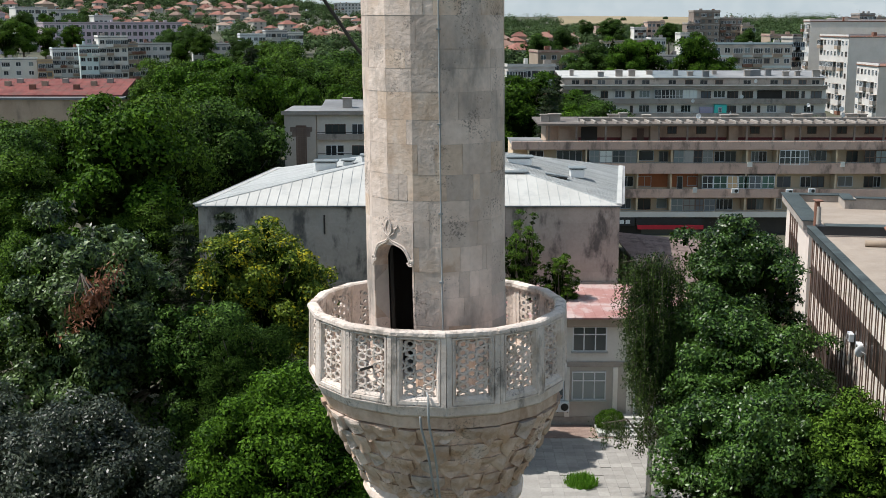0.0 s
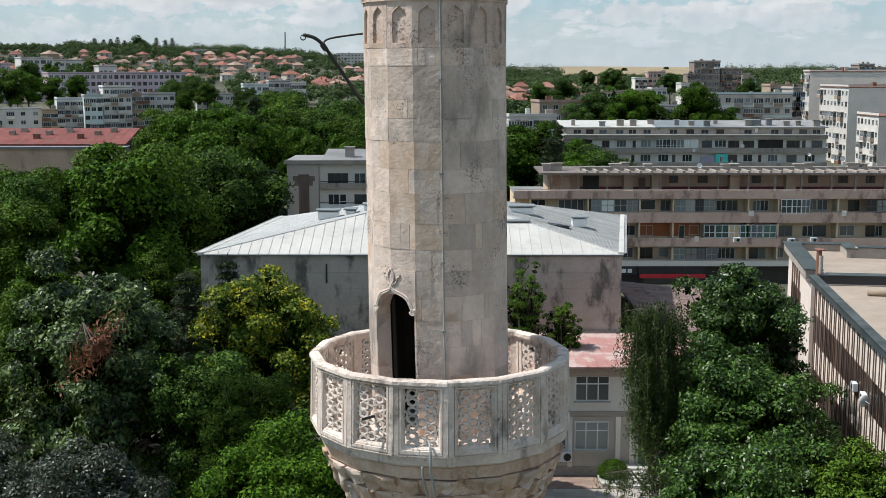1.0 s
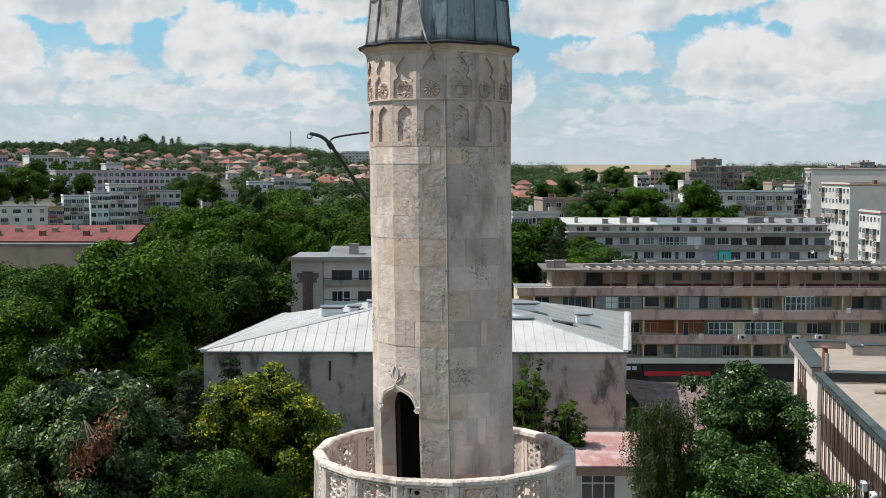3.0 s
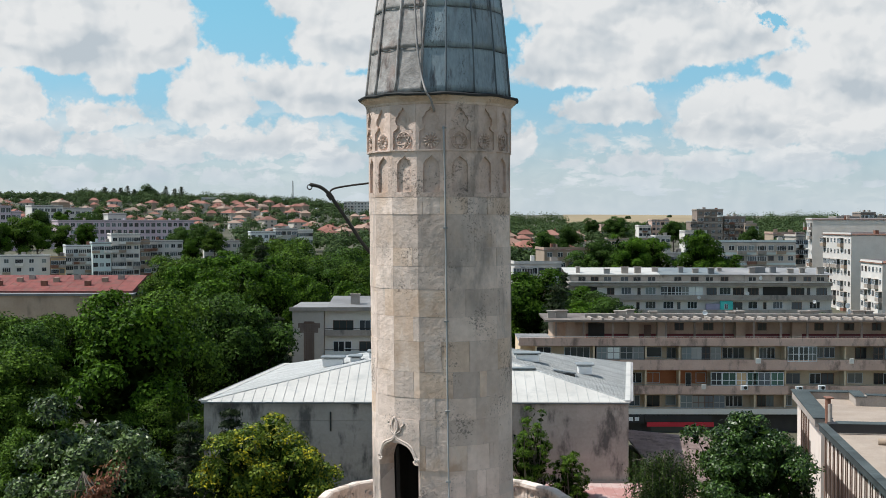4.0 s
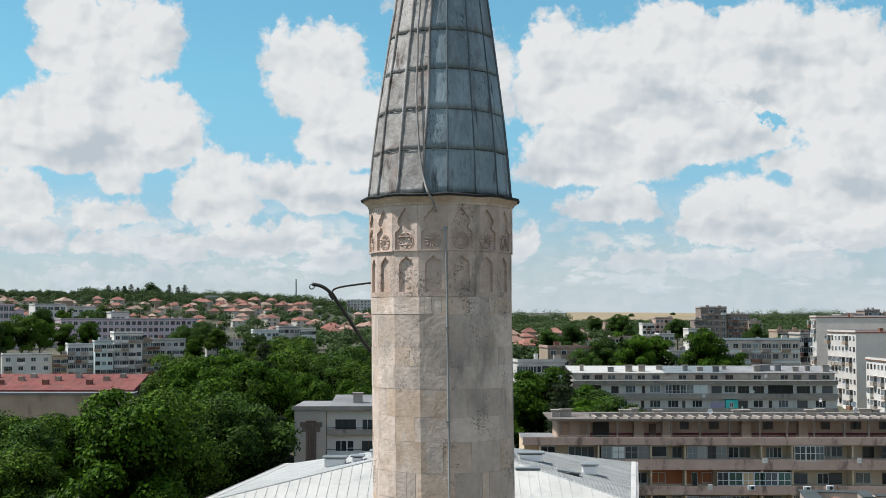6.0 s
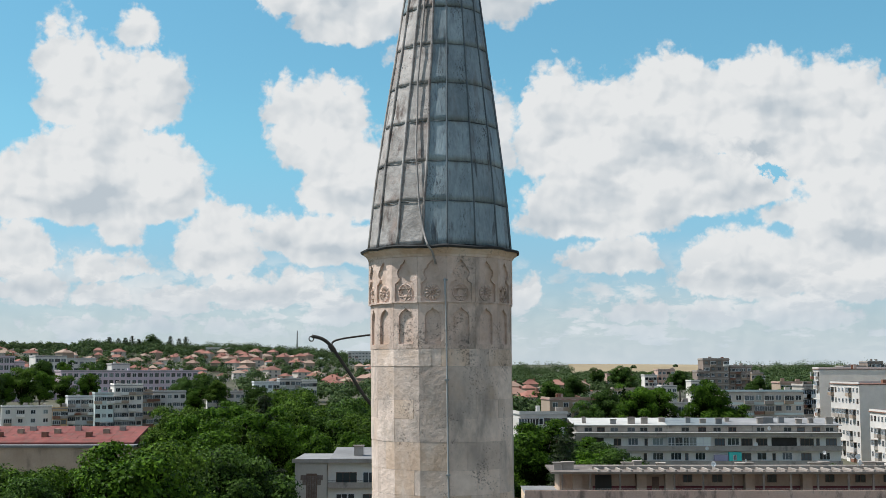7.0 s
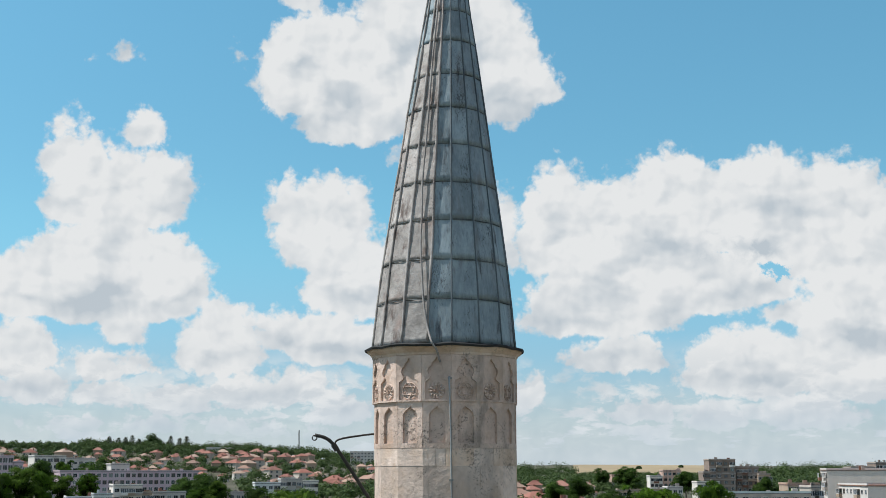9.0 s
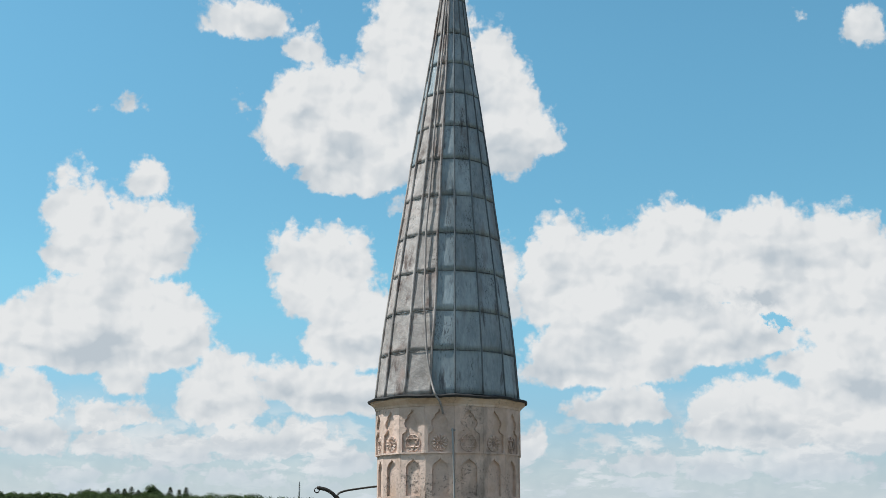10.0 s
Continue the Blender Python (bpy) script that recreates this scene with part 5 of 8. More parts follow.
# ---- building with the ribbed facade and the gravel roof ----
def build_ribbed():
    rnd = random.Random(21)
    place = Matrix.Translation((22.24, 71.92, 0)) @ Matrix.Rotation(radians(-97.5), 4, "Z")
    rib = thing("ribbed_building", place, "pale building with dark vertical fins and a gravel roof", "building")
    L = 30.0
    part("wall", boxed((0, L, 0.0, 0.4, 0.0, 12.0)), FIN_WHITE, rib)
    part("body", boxed((0.02, L, 0.42, 22, 0.0, 11.9)), FIN_WHITE, rib)
    me = mesh_of("fin", boxed((-0.035, 0.035, -0.055, -0.002, 0.8, 11.95)), BROWN_FRAME)
    gap = mesh_of("window_strip", boxed((0.03, 1.22, -0.012, -0.003, 0, 1.65)), DARK_PANE)
    x = 0.30
    while x < L - 1.2:
        for z in (8.55, 5.25, 1.95):
            piece("window_strip", gap, rib, Matrix.Translation((x, 0, z)))
        piece("fin", me, rib, Matrix.Translation((x, 0, 0)))
        piece("fin", me, rib, Matrix.Translation((x + 0.45, 0, 0)))
        x += 1.25
    part("roof_gravel", boxed((0.9, L, 0.1, 21.5, 11.91, 12.02)), GRAVEL_ROOF, rib, "pale brown gravel roof")
    part("parapet", boxed((-0.3, L, -0.30, 0.08, 12.01, 12.42)), SLATE_SHEET, rib)
    sheet = mesh_of("capping_sheet", bevelled(boxed((0.004, 0.596, -0.38, 0.14, 0, 0.035)), 0.006), SLATE_SHEET)
    for k in range(50):
        piece("capping_sheet", sheet, rib, Matrix.Translation((-0.3 + k * 0.6, 0, 12.43)) @ Matrix.Rotation(radians(rnd.uniform(-0.3, 0.3)), 4, "Y"))
    part("end_parapet", boxed((-0.3, 0.45, 0.15, 21.8, 12.03, 12.55)), DARK_SIGN, rib)
    part("end_capping", bevelled(boxed((-0.42, 0.55, 0.64, 21.9, 12.56, 12.60)), 0.01), SLATE_SHEET, rib)
    # the farther part, set back
    far_place = Matrix.Translation((24.66, 86.16, 0)) @ Matrix.Rotation(radians(-99.6), 4, "Z")
    far = thing("ribbed_wing", far_place, "farther wing with dark fins, grey sheet parapet and gravel roof", "building")
    part("wall", boxed((0, 12.6, 0, 18, 0, 11.9)), FIN_WHITE, far)
    x = 2.6
    for k in range(4):
        for z in (8.55, 5.25):
            piece("window_strip", gap, far, Matrix.Translation((x, 0, z)))
        piece("fin", me, far, Matrix.Translation((x, 0, 0)))
        piece("fin", me, far, Matrix.Translation((x + 0.45, 0, 0)))
        x += 1.25
    part("roof_gravel", boxed((0.7, 11.6, 0.8, 17.5, 11.91, 12.0)), GRAVEL_ROOF, far)
    bm = boxed((-0.2, 12.4, -0.35, 0.6, 11.91, 12.45), (-0.2, 0.6, 0.6, 4.0, 11.91, 12.45), (3.0, 3.7, 4.0, 9.0, 11.91, 12.7), (0.6, 3.7, 3.4, 4.0, 11.91, 12.6))
    part("parapet", bm, CONCRETE, far)
    bm = boxed((-0.3, 12.5, -0.45, 0.7, 12.46, 12.52), (-0.3, 0.7, 0.71, 4.1, 12.46, 12.52), (2.9, 3.8, 4.11, 9.1, 12.71, 12.77), (0.71, 3.8, 3.3, 4.1, 12.61, 12.67))
    part("capping", bm, SLATE_SHEET, far)
    post = thing("vent_stack", (22.6, 72.6, 0), "brown asbestos vent stack at the joint of the two roofs", "vent stack")
    bm = bmesh.new()
    tube(bm, [(0, 0, 4), (0, 0, 13.9)], 0.17, 10)
    part("pipe", bm, RUST, post)
    bm = bmesh.new()
    tube(bm, [(0.02, -0.35, 4), (0.02, -0.35, 13.6)], 0.13, 10)
    part("pipe", bm, CONCRETE, post)
    part("cowl", bevelled(boxed((-0.22, 0.22, -0.52, 0.22, 13.92, 14.0)), 0.02), RUST, post)
    duct = thing("loose_pipe", (24.9, 67.4, 12.2), "loose pale asbestos pipe lying on the gravel roof", "pipe")
    bm = bmesh.new()
    tube(bm, [(-1.0, 0.25, 0), (0.9, -0.1, 0)], 0.19, 14)
    part("barrel", bm, BEIGE_RENDER, duct, smooth=True)
    bm = bmesh.new()
    tube(bm, [(0.9, -0.1, 0), (0.99, -0.115, 0)], 0.24, 14)
    part("collar", bm, RUST, duct)
    beam = thing("rusty_beam", (25.9, 67.8, 12.02), "rusty steel beam leaning on the gravel roof", "beam")
    bm = bmesh.new()
    prism(bm, [(-0.12, -0.09), (0.12, -0.09), (0.12, 0.09), (-0.12, 0.09)], 0, 0.06)
    tube(bm, [(0, 0, 0.03), (-0.35, 1.4, 0.85)], 0.12, 4)
    part("bar", bm, RUST, beam)
    # things on the facade
    def on_wall(lx, ly, lz):
        return place @ Matrix.Translation((lx, ly, lz))
    for lx, lz, w in ((13.2, 8.85, 0.6), (15.4, 8.9, 0.6)):
        ac = thing("air_conditioner", on_wall(lx, -0.31, lz), "white outdoor air-conditioner unit on the ribbed facade", "air conditioner", "units on the ribbed facade")
        part("case", bevelled(boxed((-w / 2, w / 2, 0.02, 0.28, 0, 0.42)), 0.02), WHITE_PVC, ac)
        bm = bmesh.new()
        tube(bm, [(0.05, 0.0, 0.21), (0.05, 0.018, 0.21)], 0.16, 14)
        part("fan_grille", bm, IRON, ac)
    satellite_dish(on_wall(16.6, -0.12, 8.8), 0.30, -60)
    # steps down in the yard
    steps = thing("yard_steps", (19.0, 56.0, 0), "worn concrete garden steps beside the ribbed facade", "steps")
    for k in range(5):
        part("step", bevelled(boxed((-2.2, 0.2, k * 0.34, 4.0, k * 0.16, (k + 1) * 0.16 - 0.004)), 0.015), STEP_STONE, steps)


def satellite_dish(at, r=0.45, face=0.0, mat=None):
    d = thing("satellite_dish", at @ Matrix.Rotation(radians(face), 4, "Z"), "white satellite dish on a bracket", "satellite dish", "satellite dishes")
    bm = bmesh.new()
    rows = []
    for i in range(5):
        t = i / 4
        rows.append([bm.verts.new((r * t * math.sin(k * math.pi / 8), -0.28 - 0.0 + r * 0.28 * (1 - t * t) - 0.12, 0.35 + r * t * math.cos(k * math.pi / 8))) for k in range(16)])
    for a, b in zip(rows, rows[1:]):
        for k in range(16):
            try:
                bm.faces.new((a[k], a[(k + 1) % 16], b[(k + 1) % 16], b[k]))
            except ValueError:
                pass
    bmesh.ops.remove_doubles(bm, verts=bm.verts, dist=0.001)
    bmesh.ops.solidify(bm, geom=list(bm.faces), thickness=0.015)
    part("bowl", bm, WHITE_PVC, d, smooth=True)
    bm = bmesh.new()
    tube(bm, [(0, -0.27, 0.35), (0, -0.02, 0.30), (0, 0.0, -0.35)], 0.025, 6)
    part("mount", bm, GALVANISED, d)
    bm = bmesh.new()
    tube(bm, [(0, -0.36, 0.35 - r * 0.9), (0, -0.75, 0.30)], 0.012, 5)
    part("feed_arm", bm, GALVANISED, d)
    return d


build_ribbed()


# ---- courtyard ----
def build_yard():
    rnd = random.Random(9)
    bm = bmesh.new()
    prism(bm, [(-3, 50), (19.5, 50), (19.5, 71.9), (-3, 71.9)], 0.01, 0.03)
    tagged(part("yard_bed", bm, PAVING, None), "pale concrete base of the courtyard paving", "paving", kind="structure")
    pave = thing("pavement", (5.2, 55.5, 0.03), "pale worn paving slabs with weeds in the joints", "paving", kind="structure")
    meshes = [mesh_of("slab", bevelled(boxed((0.003, 0.597, 0.003, w, 0, 0.035)), 0.005), PAVING) for w in (0.597,)]
    for j in range(23):
        for i in range(12):
            if rnd.random() < 0.03:
                continue
            piece("slab", meshes[0], pave, Matrix.Translation((i * 0.6, j * 0.6, rnd.uniform(-0.004, 0.006))) @ Matrix.Rotation(radians(rnd.uniform(-0.4, 0.4)), 4, "X"))
    strip = thing("wall_walk", (2.2, 69.4, 0.03), "reddish brick paving along the annex wall", "paving", kind="structure")
    b_me = mesh_of("brick", bevelled(boxed((0.005, 0.395, 0.005, 0.195, 0, 0.04)), 0.006), RED_PAVING)
    for j in range(12):
        for i in range(20):
            piece("brick", b_me, strip, Matrix.Translation((i * 0.4 + 0.2 * (j % 2), j * 0.2, rnd.uniform(-0.003, 0.004))))
    bed = boxed((-3.0, 2.1, 69.3, 71.9, 0.031, 0.06))
    tagged(part("walk_bed", bed, RED_PAVING, None), "reddish paving along the annex wall", "paving", kind="structure")
    steps = thing("entrance_steps", (9.75, 69.5, 0.03), "pale stone entrance steps with a low cheek wall", "steps")
    for k in range(5):
        part("step", bevelled(boxed((0.0 + 0.0 * k, 3.4, 0.36 * k, 2.3, 0.15 * k, 0.15 * (k + 1) - 0.004)), 0.012), STEP_STONE, steps)
    part("cheek", bevelled(boxed((-0.45, -0.004, 0.0, 2.2, 0, 0.30)), 0.02), STEP_STONE, steps)
    grass = thing("grass_tuft", (7.45, 62.0, 0.03), "bright green grass tuft growing in the paving", "grass", kind="stuff")
    verts, faces = [], []
    for k in range(900):
        a, r = rnd.uniform(0, 6.28), 0.85 * math.sqrt(rnd.random())
        x, y = r * math.cos(a) * 1.05, r * math.sin(a)
        h = rnd.uniform(0.25, 0.75) * (1.15 - 0.5 * r)
        d = rnd.uniform(0, 6.28)
        wx, wy = 0.022 * math.cos(d), 0.022 * math.sin(d)
        bx, by = rnd.uniform(-0.22, 0.22), rnd.uniform(-0.22, 0.22)
        i = len(verts)
        verts += [(x - wx, y - wy, 0), (x + wx, y + wy, 0), (x + bx * 0.5 + wx * 0.7, y + by * 0.5 + wy * 0.7, h * 0.65), (x + bx * 0.5 - wx * 0.7, y + by * 0.5 - wy * 0.7, h * 0.65), (x + bx, y + by, h)]
        faces += [(i, i + 1, i + 2, i + 3), (i + 3, i + 2, i + 4)]
    part("blade_mat", raw_mesh("blades", verts, faces, GRASS), None, grass)


build_yard()

# ---- apartment blocks ----
def aerial(at, h=1.6):
    a = thing("aerial", at, "thin grey television aerial", "aerial", "aerials")
    bm = bmesh.new()
    tube(bm, [(0, 0, 0), (0, 0, h)], 0.025, 5)
    part("mast", bm, GALVANISED, a)
    bm = bmesh.new()
    for k in range(4):
        tube(bm, [(-0.35 + 0.05 * k, 0.0, h - 0.1 - 0.15 * k), (0.35 - 0.05 * k, 0.0, h - 0.1 - 0.15 * k)], 0.012, 4)
    part("crossbar", bm, GALVANISED, a)


def chimney(at, w=1.0, d=0.7, h=0.9, mat=None):
    c = thing("chimney", at, "squat rendered roof chimney with a slab cap", "chimney", "roof chimneys")
    part("shaft", boxed((-w / 2, w / 2, -d / 2, d / 2, -0.2, h)), mat or CONCRETE, c)
    part("cap", boxed((-w / 2 - 0.12, w / 2 + 0.12, -d / 2 - 0.12, d / 2 + 0.12, h + 0.002, h + 0.11)), CONCRETE, c)


def glazing(parent, x, y, z, w, h, rims, panes, transom, rnd):
    """A closed loggia: casements of uneven width side by side, some curtained."""
    n = max(1, round(w / 1.25))
    cuts = [0.0] + sorted((k + rnd.uniform(-0.15, 0.15)) * w / n for k in range(1, n)) + [w]
    for a, b in zip(cuts, cuts[1:]):
        window(parent, x + a, y, z, round(b - a - 0.01, 1), h, 2, rnd.choice(rims), rnd.choice(panes), transom)


def build_block_a():
    """The long near block: attic terrace, three storeys of loggias, shops below."""
    rnd = random.Random(31)
    A = thing("apartment_block", (0, 140, 0), "long weathered apartment block with loggias and an attic terrace", "apartment block")
    x0, x1 = 7.9, 76.0
    part("core", boxed((x0 + 0.3, x1, 2.0, 13.0, 0, 10.2)), CREAM_RENDER, A)
    for i, (z0, z1, mt) in enumerate(((10.05, 11.0, PINK_RENDER), (7.25, 8.45, PINK_RENDER), (4.45, 5.45, PINK_RENDER), (2.15, 2.8, WHITE_RENDER))):
        xa = x0 if i == 0 else x0 + 0.6
        part("balcony_band", bevelled(boxed((xa, x1, 0.0, 0.14, z0, z1)), 0.02), mt, A, "stained pinkish balcony parapet")
        part("balcony_slab", boxed((xa, x1, 0.142, 2.0, z0, z0 + 0.18)), CONCRETE, A)
        bm = bmesh.new()
        tube(bm, [(xa, 0.05, z1 + 0.12), (x1, 0.05, z1 + 0.12)], 0.025, 5)
        part("handrail", bm, GALVANISED, A)
    part("terrace_floor", boxed((x0 + 0.2, 12.19, 0.2, 13.1, 10.235, 10.27)), BITUMEN, A, "dark felted terrace floor")
    # attic
    part("attic_wall", boxed((12.2, x1, 3.6, 11.0, 10.23, 12.75)), WARM_BEIGE, A, "stained attic wall")
    part("attic_skirting", boxed((16.0, x1, 3.5, 3.595, 10.24, 11.15)), MAROON, A)
    part("attic_roof", boxed((11.05, x1, 1.0, 11.5, 12.76, 12.98)), WORN_ROOF, A, "dark weathered attic roof")
    part("attic_roof_edge", boxed((10.95, x1 + 0.1, 0.75, 0.995, 12.76, 12.99)), BROWN_CONCRETE, A)
    slat = mesh_of("roof_beam", boxed((-0.14, 0.14, 1.1, 4.2, 12.99, 13.22)), CONCRETE)
    k = 16.5
    while k < x1:
        piece("roof_beam", slat, A, Matrix.Translation((k, 0, 0)) @ Matrix.Rotation(radians(2), 4, "Z"))
        k += 1.26
    part("roof_strip", boxed((16.0, x1, 4.25, 4.6, 12.985, 13.42)), CONCRETE, A)
    post = mesh_of("post", boxed((-0.10, 0.10, 1.1, 1.30, 10.23, 12.755)), BROWN_CONCRETE)
    for x in [12.3, 15.5, 18.9, 25.1, 28.4, 31.8, 35.3, 38.4, 41.5, 45.0, 47.8, 51.2, 54.6]:
        piece("post", post, A, Matrix.Translation((x, 0, 0)))
    for x in (13.6, 21.0, 24.3, 33.5, 40.1):
        part("attic_pier", boxed((x, x + 1.1, 2.4, 3.595, 10.24, 12.75)), WARM_BEIGE, A)
    for a, b in ((26.5, 27.6), (29.9, 31.1), (36.3, 37.4), (43.0, 44.1), (46.5, 47.7), (49.8, 50.9), (54, 55.2)):
        window(A, a, 3.52, 11.55, b - a, 0.9, 2, BROWN_FRAME, GLASS)
    part("attic_door", boxed((22.9, 23.7, 3.42, 3.49, 10.25, 12.2)), BROWN_FRAME, A)
    # solid near-black panel painted as the shade of an attic gap
    part("attic_opening", boxed((16.3, 18.2, 3.42, 3.49, 10.3, 12.4)), RECESS_SHADE, A)
    part("attic_wing", boxed((8.2, 12.2, 1.3, 2.3, 10.23, 10.75)), MAROON, A)
    # storeys: (left, right, kind)
    storey3 = [(10.0, 11.8, "w"), (13.3, 16.3, "d"), (16.9, 22.4, "g"), (22.8, 24.7, "l"), (25.3, 26.4, "o"), (26.7, 31.3, "s"), (31.8, 34.4, "o"), (36.1, 38.0, "o"), (38.9, 42.3, "p"), (42.6, 45.0, "w"), (47.3, 48.6, "o"), (48.8, 51.4, "s"), (53, 55, "w"), (56, 60, "g")]
    storey2 = [(20.9, 22.4, "w"), (22.9, 24.5, "w"), (27.5, 28.2, "d"), (28.7, 29.9, "l"), (30.1, 34.2, "e"), (34.3, 38.5, "e"), (39.1, 40.9, "o"), (42.0, 44.8, "o"), (46.4, 48.2, "w"), (49.5, 51.5, "o"), (53.5, 56, "w")]
    storey1 = [(20.9, 22.2, "w"), (22.8, 24.5, "o"), (25.2, 26.4, "l"), (26.6, 31.8, "s"), (32.2, 34.2, "o"), (35.9, 37.8, "o"), (38.9, 40.0, "w"), (42, 44, "o"), (46, 48, "w"), (50, 53, "s")]
    for base, row in ((8.46, storey3), (5.46, storey2), (2.82, storey1)):
        for a, b, kind in row:
            w = b - a
            if kind == "w":
                glazing(A, a, 1.92, base + 0.05, w, 1.25, (WHITE_PVC,), (GLASS, GLASS, CURTAIN), 0.0, rnd)
            elif kind == "o":
                glazing(A, a, 1.92, base - 0.05, w, 1.3, (GREY_FRAME, BROWN_FRAME, WHITE_PVC), (GLASS, GLASS, GLASS_PALE), 0.0, rnd)
            elif kind == "l":
                window(A, a, 1.92, base + 0.1, w, 1.2, 1, WHITE_PVC, GLASS_PALE)
            elif kind == "d":
                window(A, a, 1.9, base - 0.7, w, 2.0, max(1, round(w / 0.7)), WHITE_PVC, GLASS_PALE)
            elif kind == "g":
                glazing(A, a, 0.16, base + 0.0, w, 1.5, (GREY_FRAME, LIGHT_RENDER), (GLASS_PALE, CURTAIN, CURTAIN, GLASS), 0.55, rnd)
                part("loggia_side", boxed((a, a + 0.06, 0.27, 1.99, base, base + 1.5)), GREY_FRAME, A)
            elif kind == "p":
                glazing(A, a, -0.02, base - 0.2, w, 1.75, (WHITE_PVC,), (GLASS_PALE, CURTAIN, CURTAIN), 0.5, rnd)
            elif kind == "e":
                glazing(A, a, 0.16, base + 0.0, w, 1.55, (WHITE_PVC,), (GLASS_GREEN, GLASS_GREEN, GLASS, BEIGE_PANE), 0.4, rnd)
            elif kind == "s":
                glazing(A, a, 0.16, base + 0.0, w, 1.5, (GREY_FRAME, BROWN_FRAME), (GLASS_PALE, GLASS, CURTAIN, GREY_FRAME), 0.45, rnd)
    part("orange_wall", boxed((22.6, 30.0, 1.95, 1.998, 5.47, 7.22)), ORANGE_RENDER, A, "orange painted loggia wall")
    for x in (9.9, 16.6, 22.6, 26.5, 35.2, 38.7, 45.6, 51.6, 58):
        part("party_wall", boxed((x - 0.09, x + 0.09, 0.2, 1.99, 2.85, 10.0)), CREAM_RENDER, A)
    # shops
    # shop wall coloured near-black for the shade inside the shops
    part("shop_wall", boxed((x0 + 1, x1, 0.6, 1.99, 0, 2.14)), RECESS_SHADE, A)
    part("fascia_sign", boxed((19.0, 22.4, -0.1, -0.002, 1.15, 2.1)), DARK_SIGN, A)
    bm = boxed((19.4, 20.0, -0.12, -0.102, 1.4, 1.85), (20.2, 20.4, -0.12, -0.102, 1.4, 1.85), (20.6, 21.1, -0.12, -0.102, 1.4, 1.85), (21.3, 21.8, -0.12, -0.102, 1.4, 1.85))
    part("sign_bars", bm, WHITE_PVC, A)
    part("shop_fascia", boxed((22.5, 30.2, -0.1, -0.002, 1.3, 2.0)), DARK_SIGN, A)
    part("red_fascia", boxed((22.7, 30.4, -0.14, -0.104, 0.75, 1.25)), RED_SIGN, A)
    part("shop_window", boxed((23.2, 30.0, 0.4, 0.5, 0.0, 0.74)), GLASS_PALE, A)
    # clutter on the roof and loggias
    for x, y in ((12.0, 4), (13.2, 4.2), (20.3, 5), (21.6, 6), (24.2, 5), (33.5, 5), (34.6, 5.4), (42.3, 5), (43.4, 5.2), (48.6, 5), (50.0, 5.3), (55, 5)):
        chimney((x, 140 + y, 13.0), rnd.uniform(0.8, 1.5), 0.7, rnd.uniform(0.5, 0.8))
    for x, y, z, r in ((30.0, 143, 13.35, 0.30), (46.6, 143, 13.5, 0.32), (46.6, 143, 14.2, 0.30)):
        satellite_dish(Matrix.Translation((x, y, z)), r, rnd.uniform(-30, 50))
    for x, z in ((33.9, 5.0), (42.8, 5.0), (47.0, 3.9), (40.2, 4.9)):
        ac = thing("air_conditioner", (x, 139.7, z), "white outdoor air-conditioner unit on the balcony band", "air conditioner", "units on the apartment block")
        part("case", bevelled(boxed((-0.4, 0.4, 0, 0.28, 0, 0.55)), 0.02), WHITE_PVC, ac)
        bm = bmesh.new()
        tube(bm, [(0.1, -0.02, 0.28), (0.1, -0.001, 0.28)], 0.2, 12)
        part("fan_grille", bm, IRON, ac)
    for x, z, w in ((35.2, 8.5, 0.6), (46.0, 8.5, 0.5), (29.0, 5.5, 0.5)):
        cloth = thing("laundry", (x, 139.93, z), "pale laundry hung over the balcony rail", "laundry", "laundry on the balconies")
        part("cloth", bevelled(boxed((0, w, 0, 0.04, -0.45, 0.15)), 0.015), WHITE_RENDER if w < 0.8 else BLUE_RENDER, cloth)


build_block_a()


